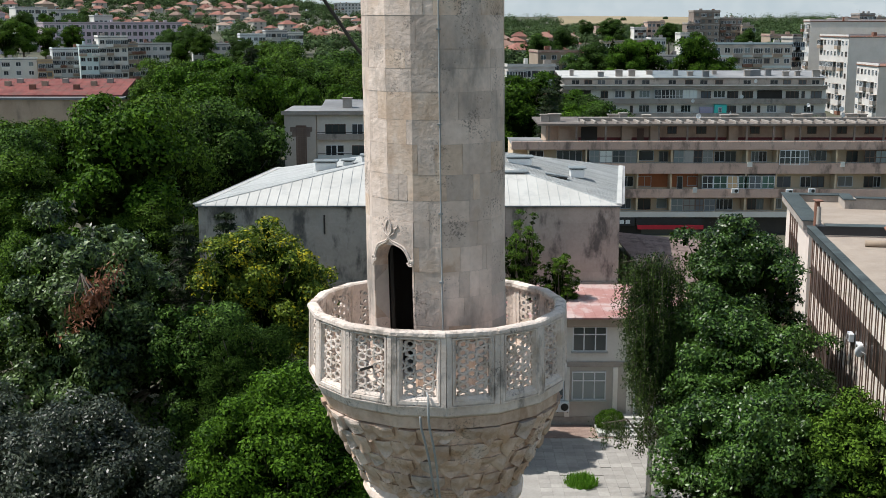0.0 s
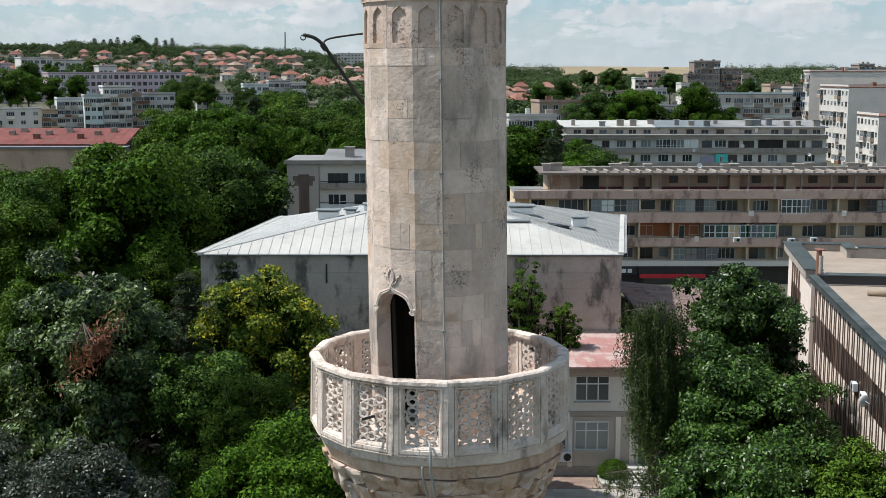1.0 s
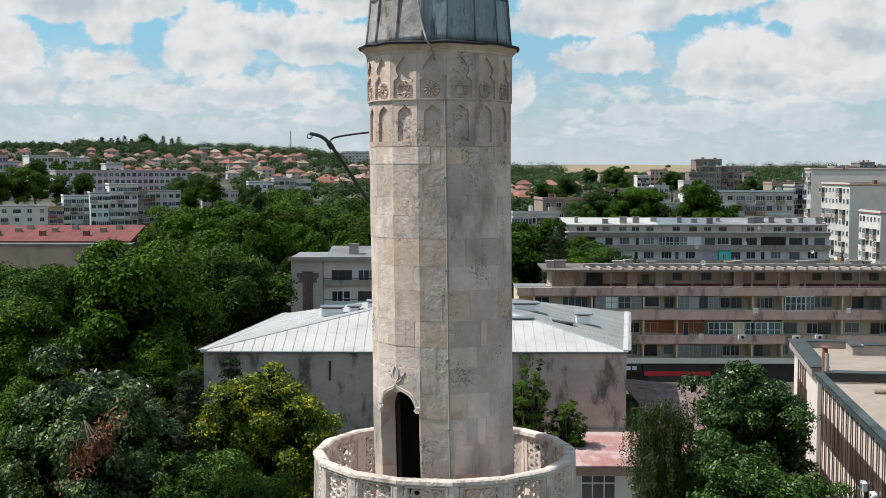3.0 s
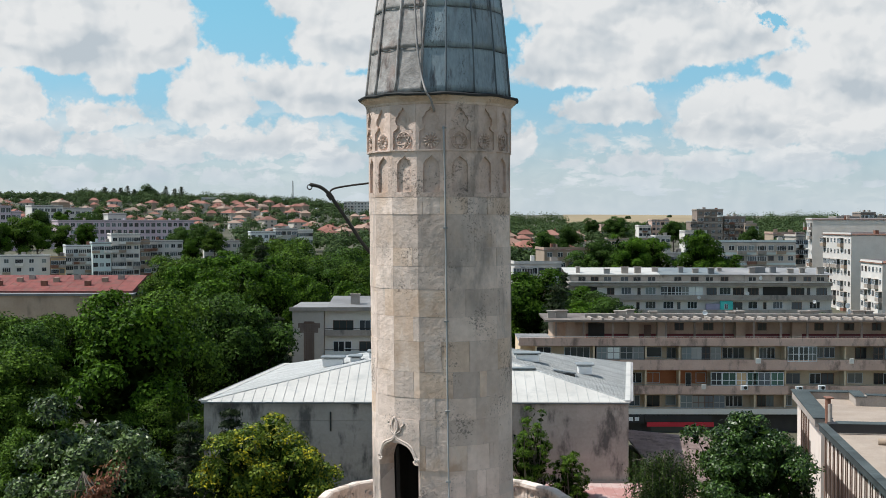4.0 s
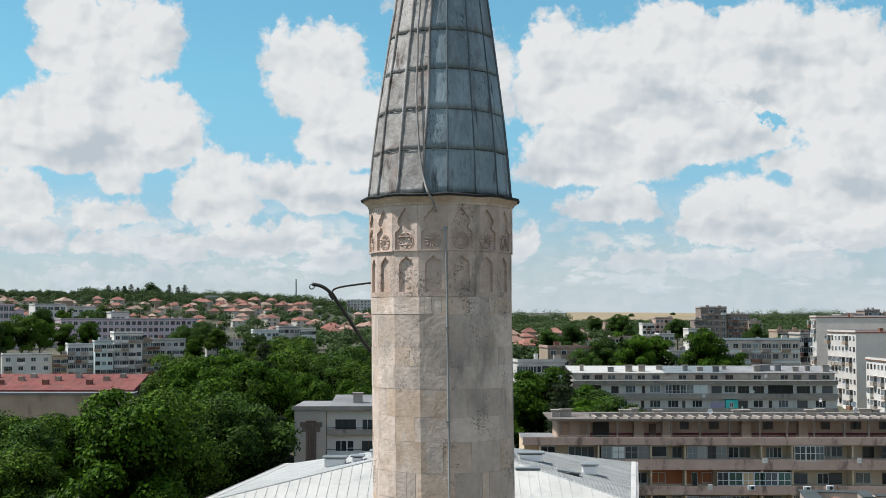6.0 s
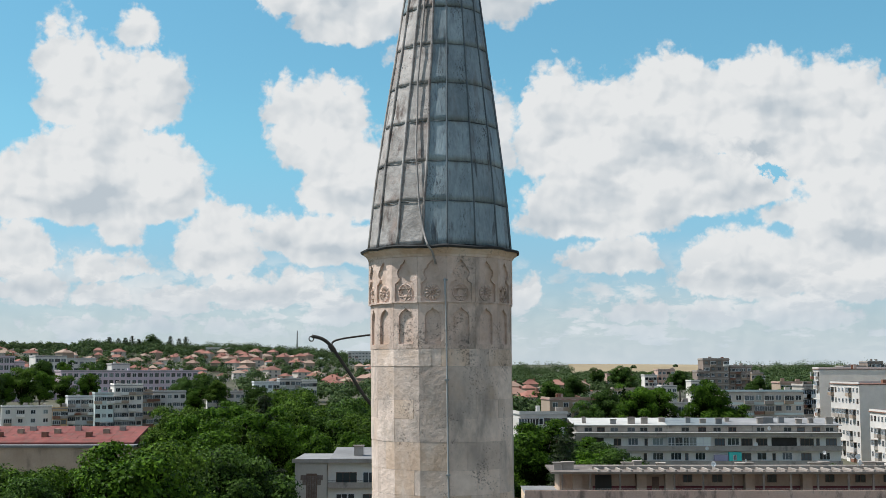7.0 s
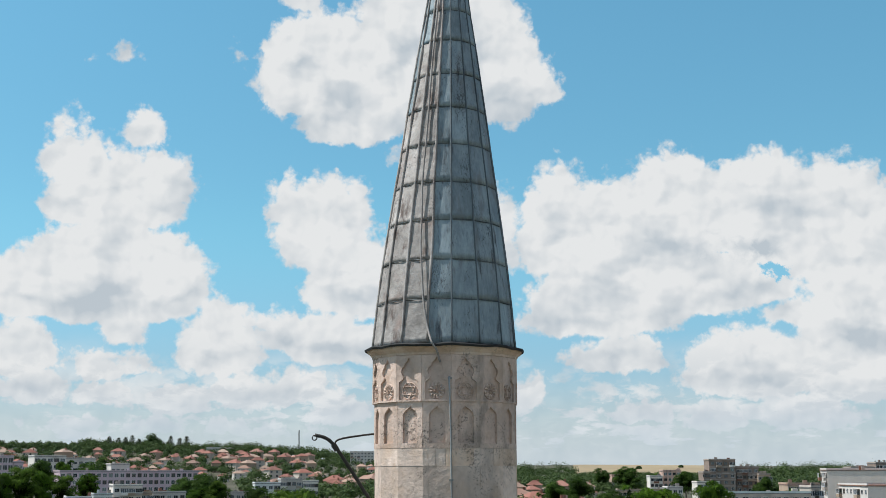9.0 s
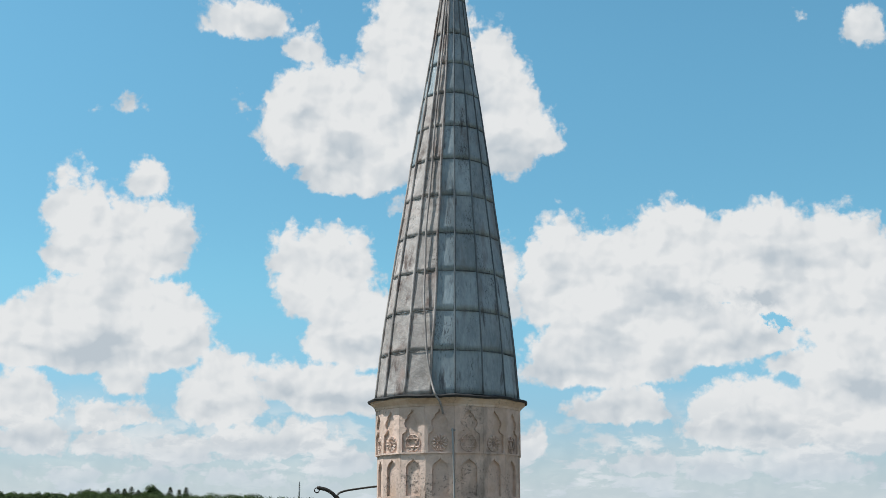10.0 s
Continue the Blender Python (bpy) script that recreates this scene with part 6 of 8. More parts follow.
def build_block_b():
    rnd = random.Random(37)
    B = thing("apartment_block", (0, 231, 0), "white apartment block with grey balcony bands and a sheet roof", "apartment block")
    x0, x1 = 22.5, 72.6
    part("core", boxed((x0 + 4.5, x1, 0.9, 12, 0, 12.0)), WHITE_RENDER, B)
    part("side_core", boxed((x0, x0 + 4.45, 0.9, 12, 0, 12.0)), GREY_RENDER, B)
    for z0, z1 in ((12.05, 12.75), (9.35, 10.35), (6.5, 7.6), (3.7, 4.8)):
        part("balcony_band", boxed((x0, x1, 0, 0.15, z0, z1)), CONCRETE, B, "stained grey-brown concrete balcony parapet")
        part("balcony_slab", boxed((x0, x1, 0.152, 0.9, z0, z0 + 0.2)), CONCRETE, B)
    part("attic_edge", boxed((x0 - 0.2, x1 + 0.2, -0.3, 1.2, 12.76, 12.86)), WHITE_ROOF, B)
    part("attic_wall", boxed((x0 + 0.5, x1 - 0.5, 1.2, 11, 12.3, 14.1)), CONCRETE, B)
    for xa, xb, mt in ((x0 - 0.3, 40.0, WHITE_ROOF), (40.02, 52.0, GREY_SHEET), (52.02, x1 + 0.3, BITUMEN)):
        bm = bmesh.new()
        prism(bm, [(xa, 0.8), (xb, 0.8), (xb, 12), (xa, 12)], [14.1, 14.1, 15.0, 15.0], [14.25, 14.25, 15.15, 15.15])
        part("roof", bm, mt, B)
    attic = [24.4, 26.8, 29.3, 32.5, 34.9, 37.7, 42.7, 45.9, 48.7, 51.6, 56.9, 62.0, 64.5, 67.4, 69.9]
    for a in attic:
        window(B, a, 1.12, 12.95, 1.5, 0.85, 2, BROWN_FRAME if rnd.random() < 0.5 else GREY_FRAME, GLASS)
    floor2 = [(25.0, 28.0, "v"), (29.9, 31.3, "o"), (32.6, 34.5, "w"), (35.7, 36.3, "o"), (37.2, 39.2, "l"), (40.0, 44.0, "g"), (44.0, 48.0, "g"), (48.9, 50.8, "o"), (51.3, 53.5, "l"), (53.9, 56.0, "o"), (56.7, 58.8, "o"), (59.6, 64.3, "v"), (65.0, 67.5, "o"), (68.0, 68.6, "o"), (69.8, 71.8, "o")]
    floor1 = [(35.5, 36.1, "o"), (37.2, 39.2, "l"), (40.6, 42.6, "w"), (43.3, 43.9, "o"), (45.2, 47.1, "w"), (53.8, 55.7, "o"), (56.8, 58.6, "w"), (59.7, 60.3, "o"), (61.5, 63.4, "w"), (65.1, 67.0, "o"), (68.5, 70.5, "w"), (31, 33, "w")]
    floor0 = [(37.0, 39.0, "o"), (43, 45, "w"), (50, 52, "o"), (58, 60, "w"), (65, 67, "o")]
    for base, row in ((10.36, floor2), (7.62, floor1), (4.85, floor0)):
        for a, b, kind in row:
            w = b - a
            if kind == "g":
                glazing(B, a, 0.16, base, w, 1.65, (WHITE_PVC,), (GLASS, GLASS_PALE, CURTAIN), 0.3, rnd)
            elif kind == "v":
                # flat near-black panel painted as the shade of an open loggia
                part("loggia_recess", boxed((a, b, 0.80, 0.895, base - 0.6, base + 1.5)), RECESS_SHADE, B)
            else:
                window(B, a, 0.82, base + (0.1 if kind != "o" else 0.0), w, 1.35, max(1, round(w / 0.75)), WHITE_PVC if kind != "o" else BROWN_FRAME, GLASS if kind != "l" else GLASS_PALE)
    part("turquoise_loggia", boxed((51.4, 53.7, 0.02, 0.895, 6.95, 9.2)), TURQUOISE, B, "turquoise painted glazed loggia")
    window(B, 52.1, -0.03, 7.7, 0.7, 1.0, 2, WHITE_PVC, GLASS)
    part("lavender_loggia", boxed((48.7, 51.3, 0.3, 0.895, 6.95, 8.7)), LAVENDER, B, "lavender painted loggia wall")
    for x in (24.6, 30, 33.5, 36, 39.8, 44.5, 47.3, 50.0, 52.4, 58.0, 59.5, 62.2, 65.4, 67.8, 70.9):
        chimney((x, 231 + rnd.uniform(2, 6), 14.5), rnd.uniform(0.7, 1.4), 0.8, rnd.uniform(0.7, 1.2), BITUMEN if rnd.random() < 0.4 else CONCRETE)
    part("roof_hut", boxed((58.0, 60.6, 3.0, 5.5, 14.3, 15.6)), BITUMEN, B)
    for x, z, r in ((58.6, 13.3, 0.4), (56.3, 10.4, 0.35), (47.0, 9.6, 0.35), (54.0, 7.3, 0.4), (69.2, 8.8, 0.35)):
        satellite_dish(Matrix.Translation((x, 230.6, z)), r, rnd.uniform(-40, 60))


build_block_b()


def plain_block(name, at, turn_deg, w, d, z0, storeys, wall, label, bays=None, storey=2.8, rim=None, pane=None, seed=1, band=None, side_windows=0, roof=None,
                loggias=0.3, win_w=1.5, win_h=1.35, parapet=0.7):
    """A block seen from afar: wall, roof slab with a parapet, every window, some closed loggias."""
    rnd = random.Random(seed)
    b = thing(name, Matrix.Translation(at) @ Matrix.Rotation(radians(turn_deg), 4, "Z"), label, "apartment block" if storeys > 2 else "building", "blocks of the town")
    h = storeys * storey + 0.6
    part("wall", boxed((0, w, 0, d, -6, h)), wall, b)
    part("roof", boxed((-0.25, w + 0.25, -0.25, d + 0.25, h + 0.002, h + 0.22)), roof or BITUMEN, b)
    if parapet:
        part("parapet", boxed((-0.1, w + 0.1, -0.1, 0.15, h + 0.222, h + parapet), (-0.1, 0.15, 0.151, d, h + 0.222, h + parapet)), band or wall, b)
    bays = bays or max(2, int(w / 3.3))
    pitch = w / bays
    for s in range(storeys):
        z = s * storey + 1.3
        if band:
            part("band", boxed((0.02, w - 0.02, -0.12, -0.002, s * storey + 0.15, s * storey + 0.75)), band, b)
        for k in range(bays):
            x = k * pitch + (pitch - win_w) / 2
            r = rnd.random()
            if r < loggias:
                part("loggia", boxed((x - 0.5, x + win_w + 0.5, -0.9, -0.004, z - 1.0, z - 0.08)), rnd.choice((wall, CONCRETE, WHITE_RENDER, BEIGE_RENDER, RUST)), b)
                window(b, x - 0.5, -0.9, z - 0.075, win_w + 1.0, win_h, 4, WHITE_PVC, pane or GLASS)
                part("loggia_top", boxed((x - 0.55, x + win_w + 0.55, -0.95, -0.004, z + win_h - 0.07, z + win_h + 0.05)), CONCRETE, b)
            else:
                window(b, x, -0.05, z, win_w, win_h, 2, rim or (WHITE_PVC if rnd.random() < 0.7 else BROWN_FRAME), pane or (GLASS if rnd.random() < 0.7 else GLASS_PALE))
        if side_windows:
            for k in range(side_windows):
                y = d * (k + 0.5) / side_windows
                o = window(b, 0, 0, 0, 1.3, 1.3, 2, WHITE_PVC, GLASS)
                o.matrix_basis = Matrix.Translation((-0.05, y + 0.65, z)) @ Matrix.Rotation(radians(-90), 4, "Z")
    for k in range(max(2, int(w / 8))):
        x = rnd.uniform(1, w - 1)
        part("roof_vent", boxed((x, x + rnd.uniform(0.7, 1.6), d * 0.3, d * 0.3 + 0.9, h + 0.225, h + rnd.uniform(0.9, 1.8))), rnd.choice((CONCRETE, RUST, wall)), b)
    return b


def beheld(name, a0, a1, top, y, deg, wall, label, bays, storey=2.8, side=0, depth=12, **more):
    """A plain block by the headings of its two front corners, the height of its roofline in degrees over the eye, and how far its first corner lies."""
    x, c, k = y * math.tan(radians(a0)), math.cos(radians(deg)), math.sin(radians(deg))
    t = math.tan(radians(a1))
    w = (y * t - x) / (c - k * t)
    roof_z = 24.5 + math.tan(radians(top)) * math.hypot(x, y) - 0.7
    n = max(2, round((roof_z - ground_z(x, y) - 0.6) / storey))
    return plain_block(name, (x, y, roof_z - n * storey - 0.6), deg, w, depth, 0, n, wall, label, bays, storey=storey, side_windows=side, **more)


def build_town():
    # building with the carved end wall
    b = thing("apartment_block", (-20.85, 160, 0), "grey block with a blind end wall and white loggias", "apartment block")
    part("wall", boxed((4.2, 26, 0.7, 12, 0, 12.6)), WHITE_RENDER, b)
    part("end_wall", boxed((0, 4.15, -0.1, 12, 0, 12.55)), PALE_BEIGE, b, "bare concrete end wall")
    me = mesh_of("relief_diamond", bevelled(boxed((-0.13, 0.13, -0.16, -0.102, -0.13, 0.13)), 0.03), RELIEF)
    part("relief_panel", boxed((1.5, 2.9, -0.14, -0.101, 4.6, 11.2)), BROWN_FRAME, b, "dark carved relief panel")
    for j in range(24):
        for i in range(4):
            piece("relief_diamond", me, b, Matrix.Translation((1.7 + 0.33 * i, -0.04, 4.8 + j * 0.26)) @ Matrix.Rotation(radians(45), 4, "Y"))
    for x0, x1, z0, z1 in ((0.75, 1.495, 10.35, 11.0), (2.905, 3.65, 10.35, 11.0), (1.0, 1.49, 9.7, 10.34), (2.91, 3.4, 9.7, 10.34)):
        part("relief_wing", boxed((x0, x1, -0.13, -0.101, z0, z1)), RELIEF, b)
    part("roof", boxed((-0.3, 26.3, -0.3, 12.3, 12.62, 12.95)), BITUMEN, b)
    part("roof_edge", boxed((-0.35, 26.35, -0.42, -0.302, 12.58, 13.1)), CONCRETE, b)
    bm = bmesh.new()
    prism(bm, [(4.4, 1.5), (26, 1.5), (26, 11), (4.4, 11)], [12.96, 12.96, 12.96, 12.96], [13.0, 13.0, 13.9, 13.9])
    part("attic", bm, BITUMEN, b)
    for z in (9.3, 6.5, 3.7, 0.9):
        part("balcony_slab", boxed((4.3, 26, 0.12, 0.69, z, z + 0.18)), CONCRETE, b)
        part("balcony_band", boxed((4.3, 26, 0.0, 0.115, z - 0.02, z + 0.75)), BLUE_RENDER if z < 7 else CONCRETE, b)
        bm = bmesh.new()
        tube(bm, [(4.3, 0.05, z + 0.95), (26, 0.05, z + 0.95)], 0.04, 5)
        part("handrail", bm, IRON, b)
        for k in range(6):
            if (k + int(z)) % 2:
                window(b, 5.3 + k * 3.5, 0.62, z + 0.45, 2.7, 1.55, 3, BROWN_FRAME, GLASS_PALE)
            else:
                window(b, 5.3 + k * 3.5, 0.62, z + 0.45, 1.5, 1.6, 2, WHITE_PVC, GLASS)
                window(b, 6.85 + k * 3.5, 0.62, z + 0.05, 0.9, 2.0, 1, WHITE_PVC, GLASS, 0.5)
    for x in (8, 14, 17.5, 21):
        chimney((-20.85 + x, 164, 13.3), 1.2, 0.8, 1.2)
    # red-roofed beige building on the left
    r = thing("red_roofed_house", (-99.5, 226, 0), "long beige building with a red roof and many chimneys", "building")
    part("wall", boxed((0, 40, 0, 14, 0, 10.4)), WARM_BEIGE, r)
    part("flat_roof", boxed((-0.3, 40.3, -0.4, 14.3, 10.42, 10.85)), BITUMEN, r)
    bm = bmesh.new()
    prism(bm, [(0, 2.5), (39.5, 2.5), (39.5, 13.8), (0, 13.8)], [10.2] * 4, [11.2, 11.2, 13.7, 13.7])
    part("roof", bm, DEEP_RED_ROOF, r, "red sheet-metal roof")
    for k in range(24):
        bm = bmesh.new()
        tube(bm, [(0.4 + k * 1.62, 2.5, 11.2), (0.4 + k * 1.62, 13.7, 13.7)], 0.02, 4)
        part("seam", bm, DEEP_RED_ROOF, r)
    for k, x in enumerate((1, 5, 10, 12.4, 15.5, 17.2, 21, 22.6, 26.0, 29.4, 32.0, 34.6)):
        y = (6, 8.5, 10.5)[k % 3]
        part("chimney", boxed((x, x + 1.1, y, y + 0.9, 10.9, 12.75 + 0.2 * (y - 5))), (RUST, CONCRETE, BEIGE_RENDER)[(k * 2) % 3], r)
    for x in (12, 34, 37):
        window(r, x, -0.06, 7.2, 2.0, 1.5, 3)
    # blocks on the left: their fronts are turned from the sun, their ends catch it
    beheld("apartment_block", -20.4, -18.28, -1.52, 392, 22, WHITE_RENDER, "white rendered block with a closed loggia", 4, seed=3, loggias=0.35)
    beheld("apartment_block", -18.24, -17.62, -1.60, 396, 22, ORANGE_SAND, "ochre block with a glazed loggia", 2, seed=4, loggias=0.5)
    beheld("apartment_block", -17.60, -16.47, -1.10, 408, 22, BLUE_RENDER, "pale blue stepped block with white loggias", 4, seed=5, loggias=0.45)
    beheld("apartment_block", -16.45, -15.64, -0.97, 406, 22, TEAL_RENDER, "pale teal stepped block with loggias", 3, seed=6, loggias=0.4)
    beheld("apartment_block", -15.62, -14.36, -0.58, 414, 22, WHITE_RENDER, "white stepped block with brown loggias", 4, seed=16, loggias=0.5)
    beheld("apartment_block", -14.34, -13.92, -0.90, 420, 22, BEIGE_RENDER, "narrow beige stepped block", 2, seed=17)
    beheld("apartment_block", -13.90, -12.44, -0.90, 430, 22, LIGHT_RENDER, "grey stepped block with chimneys", 5, seed=7)
    beheld("school", -17.94, -11.93, 0.02, 560, 33, LILAC_RENDER, "long lilac school building with rows of windows", 24, storey=3.2, seed=8, loggias=0.0, win_w=1.9, win_h=1.8, side=2, depth=13)
    beheld("school", -20.6, -19.92, 0.66, 545, 28, LILAC_RENDER, "tall lilac school wing with wide windows", 3, storey=3.2, seed=9, loggias=0.0, win_w=2.0, win_h=2.2)
    beheld("school", -19.90, -19.50, 0.42, 548, 28, LILAC_RENDER, "lilac stair wing of the school", 2, storey=3.2, seed=13, loggias=0.0, win_w=1.4)
    beheld("school", -19.05, -17.72, 0.68, 625, 34, LIGHT_RENDER, "white school wing with wide windows", 5, storey=3.4, seed=10, loggias=0.0, win_w=2.6, win_h=1.8)
    beheld("school", -17.70, -16.45, 0.58, 640, 34, LIGHT_RENDER, "white low school wing with windows", 5, storey=3.4, seed=12, loggias=0.0, win_w=2.0)
    beheld("school", -15.76, -14.96, 0.33, 605, 36, LIGHT_RENDER, "low grey sports hall beside the school", 4, storey=4.0, seed=14, loggias=0.0, win_w=1.6)
    for i, (a0, a1, e, y) in enumerate(((-11.47, -10.54, -1.14, 470), (-10.52, -9.37, -0.92, 474), (-9.35, -8.20, -0.50, 480), (-8.18, -7.2, -0.34, 486), (-7.18, -6.47, -0.42, 488))):
        beheld("apartment_block", a0, a1, e, y, 14, (WHITE_RENDER, LIGHT_RENDER, BLUE_RENDER, LIGHT_RENDER, WHITE_RENDER)[i], "pale stepped block with loggias", 4, seed=20 + i, loggias=0.4)
    # right-hand side: slab blocks whose long fronts face the sun, their bare ends the minaret
    for x, y, w, deg, d, top, seed, lab in ((112.4, 385, 13.0, -98, 36, 25.2, 40, "tall white slab block with a bare end wall"), (101.0, 330, 20.5, -87.5, 40, 21.3, 41, "white slab block with loggias and a bare end wall"),
                                            (97.8, 290, 14.5, -90, 34, 15.2, 42, "lower white block with loggias and a bare end wall")):
        n = 7
        b = plain_block("apartment_block", (x, y, top - n * 2.75 - 1.1), deg, w, d, 0, n, LIGHT_RENDER, lab, int(w / 2.3), storey=2.75, seed=seed, loggias=0.22, roof=RUST, win_w=1.25, win_h=1.25)
        part("end_wall", boxed((w + 0.002, w + 0.1, -0.02, d, -5, n * 2.75 + 0.55)), FIN_WHITE, b, "bare beige end wall")
    beheld("apartment_block", 12.35, 15.84, -0.89, 330, 0, PALE_BEIGE, "beige block with pale green loggia bands", 8, seed=43, loggias=0.55, band=TEAL_RENDER)
    beheld("apartment_block", 15.86, 16.24, -0.62, 345, 0, PALE_BEIGE, "narrow beige stair tower of a block", 2, seed=44)
    for i, (a0, a1, e, y, wall) in enumerate(((11.2, 11.46, 0.0, 556, BROWN_CONCRETE), (11.46, 12.62, 0.55, 560, BROWN_CONCRETE), (12.64, 13.62, 0.22, 566, BROWN_CONCRETE), (13.64, 14.12, -0.10, 562, BEIGE_RENDER))):
        beheld("tower_block", a0, a1, e, y, 0, wall, "stepped grey-brown concrete tower block", 4, seed=50 + i, loggias=0.45, band=CONCRETE, roof=CONCRETE)
    beheld("apartment_block", 10.9, 11.9, -0.45, 520, 0, WHITE_RENDER, "white block far in the town", 4, seed=56)
    beheld("apartment_block", 7.32, 9.55, -0.80, 482, -4, BEIGE_RENDER, "grey-brown far block with dark loggias", 9, seed=57, loggias=0.35)
    beheld("apartment_block", 9.58, 10.25, -0.68, 486, 0, LIGHT_RENDER, "white end of a far block", 3, seed=58)
    beheld("apartment_block", 8.80, 9.36, -0.20, 620, 0, WHITE_RENDER, "small white block far off", 3, seed=59)
    beheld("apartment_block", 9.40, 10.18, 0.06, 622, 0, PINK_RENDER, "pinkish far tower block", 4, seed=60)
    beheld("apartment_block", 7.06, 8.23, -0.15, 690, 0, PINK_RENDER, "far villa with a flat red roof", 5, seed=61, roof=RED_ROOF)
    beheld("building", 3.02, 5.22, -1.90, 258, 8, LIGHT_RENDER, "flat-roofed white-edged block among trees", 6, seed=62, roof=WHITE_ROOF)
    beheld("building", 4.42, 6.40, -1.25, 345, 8, BEIGE_RENDER, "flat-roofed beige block among trees", 4, seed=63, roof=RED_ROOF)
    beheld("building", 10.0, 10.95, -1.45, 372, 0, LIGHT_RENDER, "grey flat-roofed block among trees", 4, seed=64)
    for i, (a0, a1, e) in enumerate(((17.6, 18.55, 0.20), (18.62, 19.25, 0.40), (19.3, 20.4, 0.24))):
        beheld("tower_block", a0, a1, e, 560 + 6 * i, 0, BROWN_CONCRETE if i % 2 else BEIGE_RENDER, "grey concrete tower block far off", 4, seed=70 + i, loggias=0.5, band=CONCRETE)
    beheld("building", 14.86, 16.21, -0.50, 430, 0, BEIGE_RENDER, "far building with a red roof", 6, seed=75, roof=RED_ROOF)
    plain_block("building", (-101, 1150, 30), 0, 38, 12, 0, 4, LIGHT_RENDER, "pale grey block on the hill", 12, seed=76)
    plain_block("building", (-240, 1170, 37), 0, 24, 12, 0, 3, LIGHT_RENDER, "pale block among woods on the hill", 9, seed=77)
    mast = thing("radio_mast", (-161, 1240, 40), "thin grey lattice radio mast on the hill", "mast")
    bm = bmesh.new()
    for sx, sy in ((-0.8, -0.8), (0.8, -0.8), (0, 0.8)):
        tube(bm, [(sx, sy, 0), (sx * 0.5, sy * 0.5, 25)], 0.22, 4)
    part("leg_frame", bm, GALVANISED, mast)
    bm = bmesh.new()
    for k in range(12):
        tube(bm, [(-0.8 + 0.02 * k, -0.8, 2 * k), (0.8 - 0.02 * k, -0.8, 2 * k + 2)], 0.1, 4)
    tagged(part("bracing", bm, GALVANISED, mast), kind="stuff")


build_town()


def build_house_kinds():
    """Three family houses with hipped tile roofs, to be repeated over the hill."""
    kinds = []
    for i, (w, d, h, rise, wall) in enumerate(((10, 9, 5.8, 2.6, PALE_BEIGE), (12, 10, 6.2, 3.0, LIGHT_RENDER), (9, 11, 8.2, 2.8, BEIGE_RENDER))):
        hs = thing("house", (0, 0, 0), "family house with a faded red tile hipped roof", "house", "houses on the hill")
        part("wall", boxed((-w / 2, w / 2, -d / 2, d / 2, -5, h)), wall, hs)
        bm = bmesh.new()
        o = 0.7
        base = [bm.verts.new(v) for v in ((-w / 2 - o, -d / 2 - o, h), (w / 2 + o, -d / 2 - o, h), (w / 2 + o, d / 2 + o, h), (-w / 2 - o, d / 2 + o, h))]
        ridge = [bm.verts.new((-w * 0.12, 0, h + rise)), bm.verts.new((w * 0.12, 0, h + rise))]
        bm.faces.new(base)
        for f in ((0, 1, ridge[1], ridge[0]), (1, 2, ridge[1]), (2, 3, ridge[0], ridge[1]), (3, 0, ridge[0])):
            bm.faces.new([base[v] if isinstance(v, int) else v for v in f])
        part("roof", bm, TILE_ROOF, hs, "faded red tile roof")
        part("chimney", boxed((w * 0.2, w * 0.2 + 0.8, -0.4, 0.4, h + 0.6, h + rise + 0.7)), RUST, hs)
        for s in range(int(h / 2.8)):
            for k in range(2):
                part("window", boxed((-w / 2 + 0.9 + k * (w - 1.2) / 2, -w / 2 + 2.3 + k * (w - 1.2) / 2, -d / 2 - 0.05, -d / 2 - 0.002, s * 2.8 + 1.0, s * 2.8 + 2.4)), GLASS, hs)
        kinds.append(hs)
    return kinds


HOUSES = []


def build_houses():
    rnd = random.Random(77)
    kinds = build_house_kinds()
    spots = []
    tries = 0
    while len(spots) < 185 and tries < 9000:
        tries += 1
        az = rnd.uniform(-21, -1.0) if rnd.random() < 0.88 else rnd.uniform(2.5, 6.5)
        d = rnd.uniform(640, 1120) if az < 0 else rnd.uniform(480, 640)
        if az < -9 and d < 760:
            continue
        x, y = d * math.sin(radians(az)), d * math.cos(radians(az))
        if noise.noise(Vector((x * 0.013, y * 0.007, 5.5))) < rnd.uniform(-0.5, 0.15):
            continue
        if any((x - a) ** 2 + (y - b) ** 2 < 12.5 ** 2 for a, b in spots):
            continue
        spots.append((x, y))
    for i, (x, y) in enumerate(spots):
        s = rnd.uniform(0.62, 1.05)
        m = Matrix.Translation((x, y, ground_z(x, y) + 0.3)) @ Matrix.Rotation(radians(rnd.uniform(-40, 40)), 4, "Z") @ Matrix.Scale(s, 4)
        if i < 3:
            kinds[i].matrix_world = m
        else:
            copy_thing(kinds[i % 3], m)
        HOUSES.append((x, y))


build_houses()

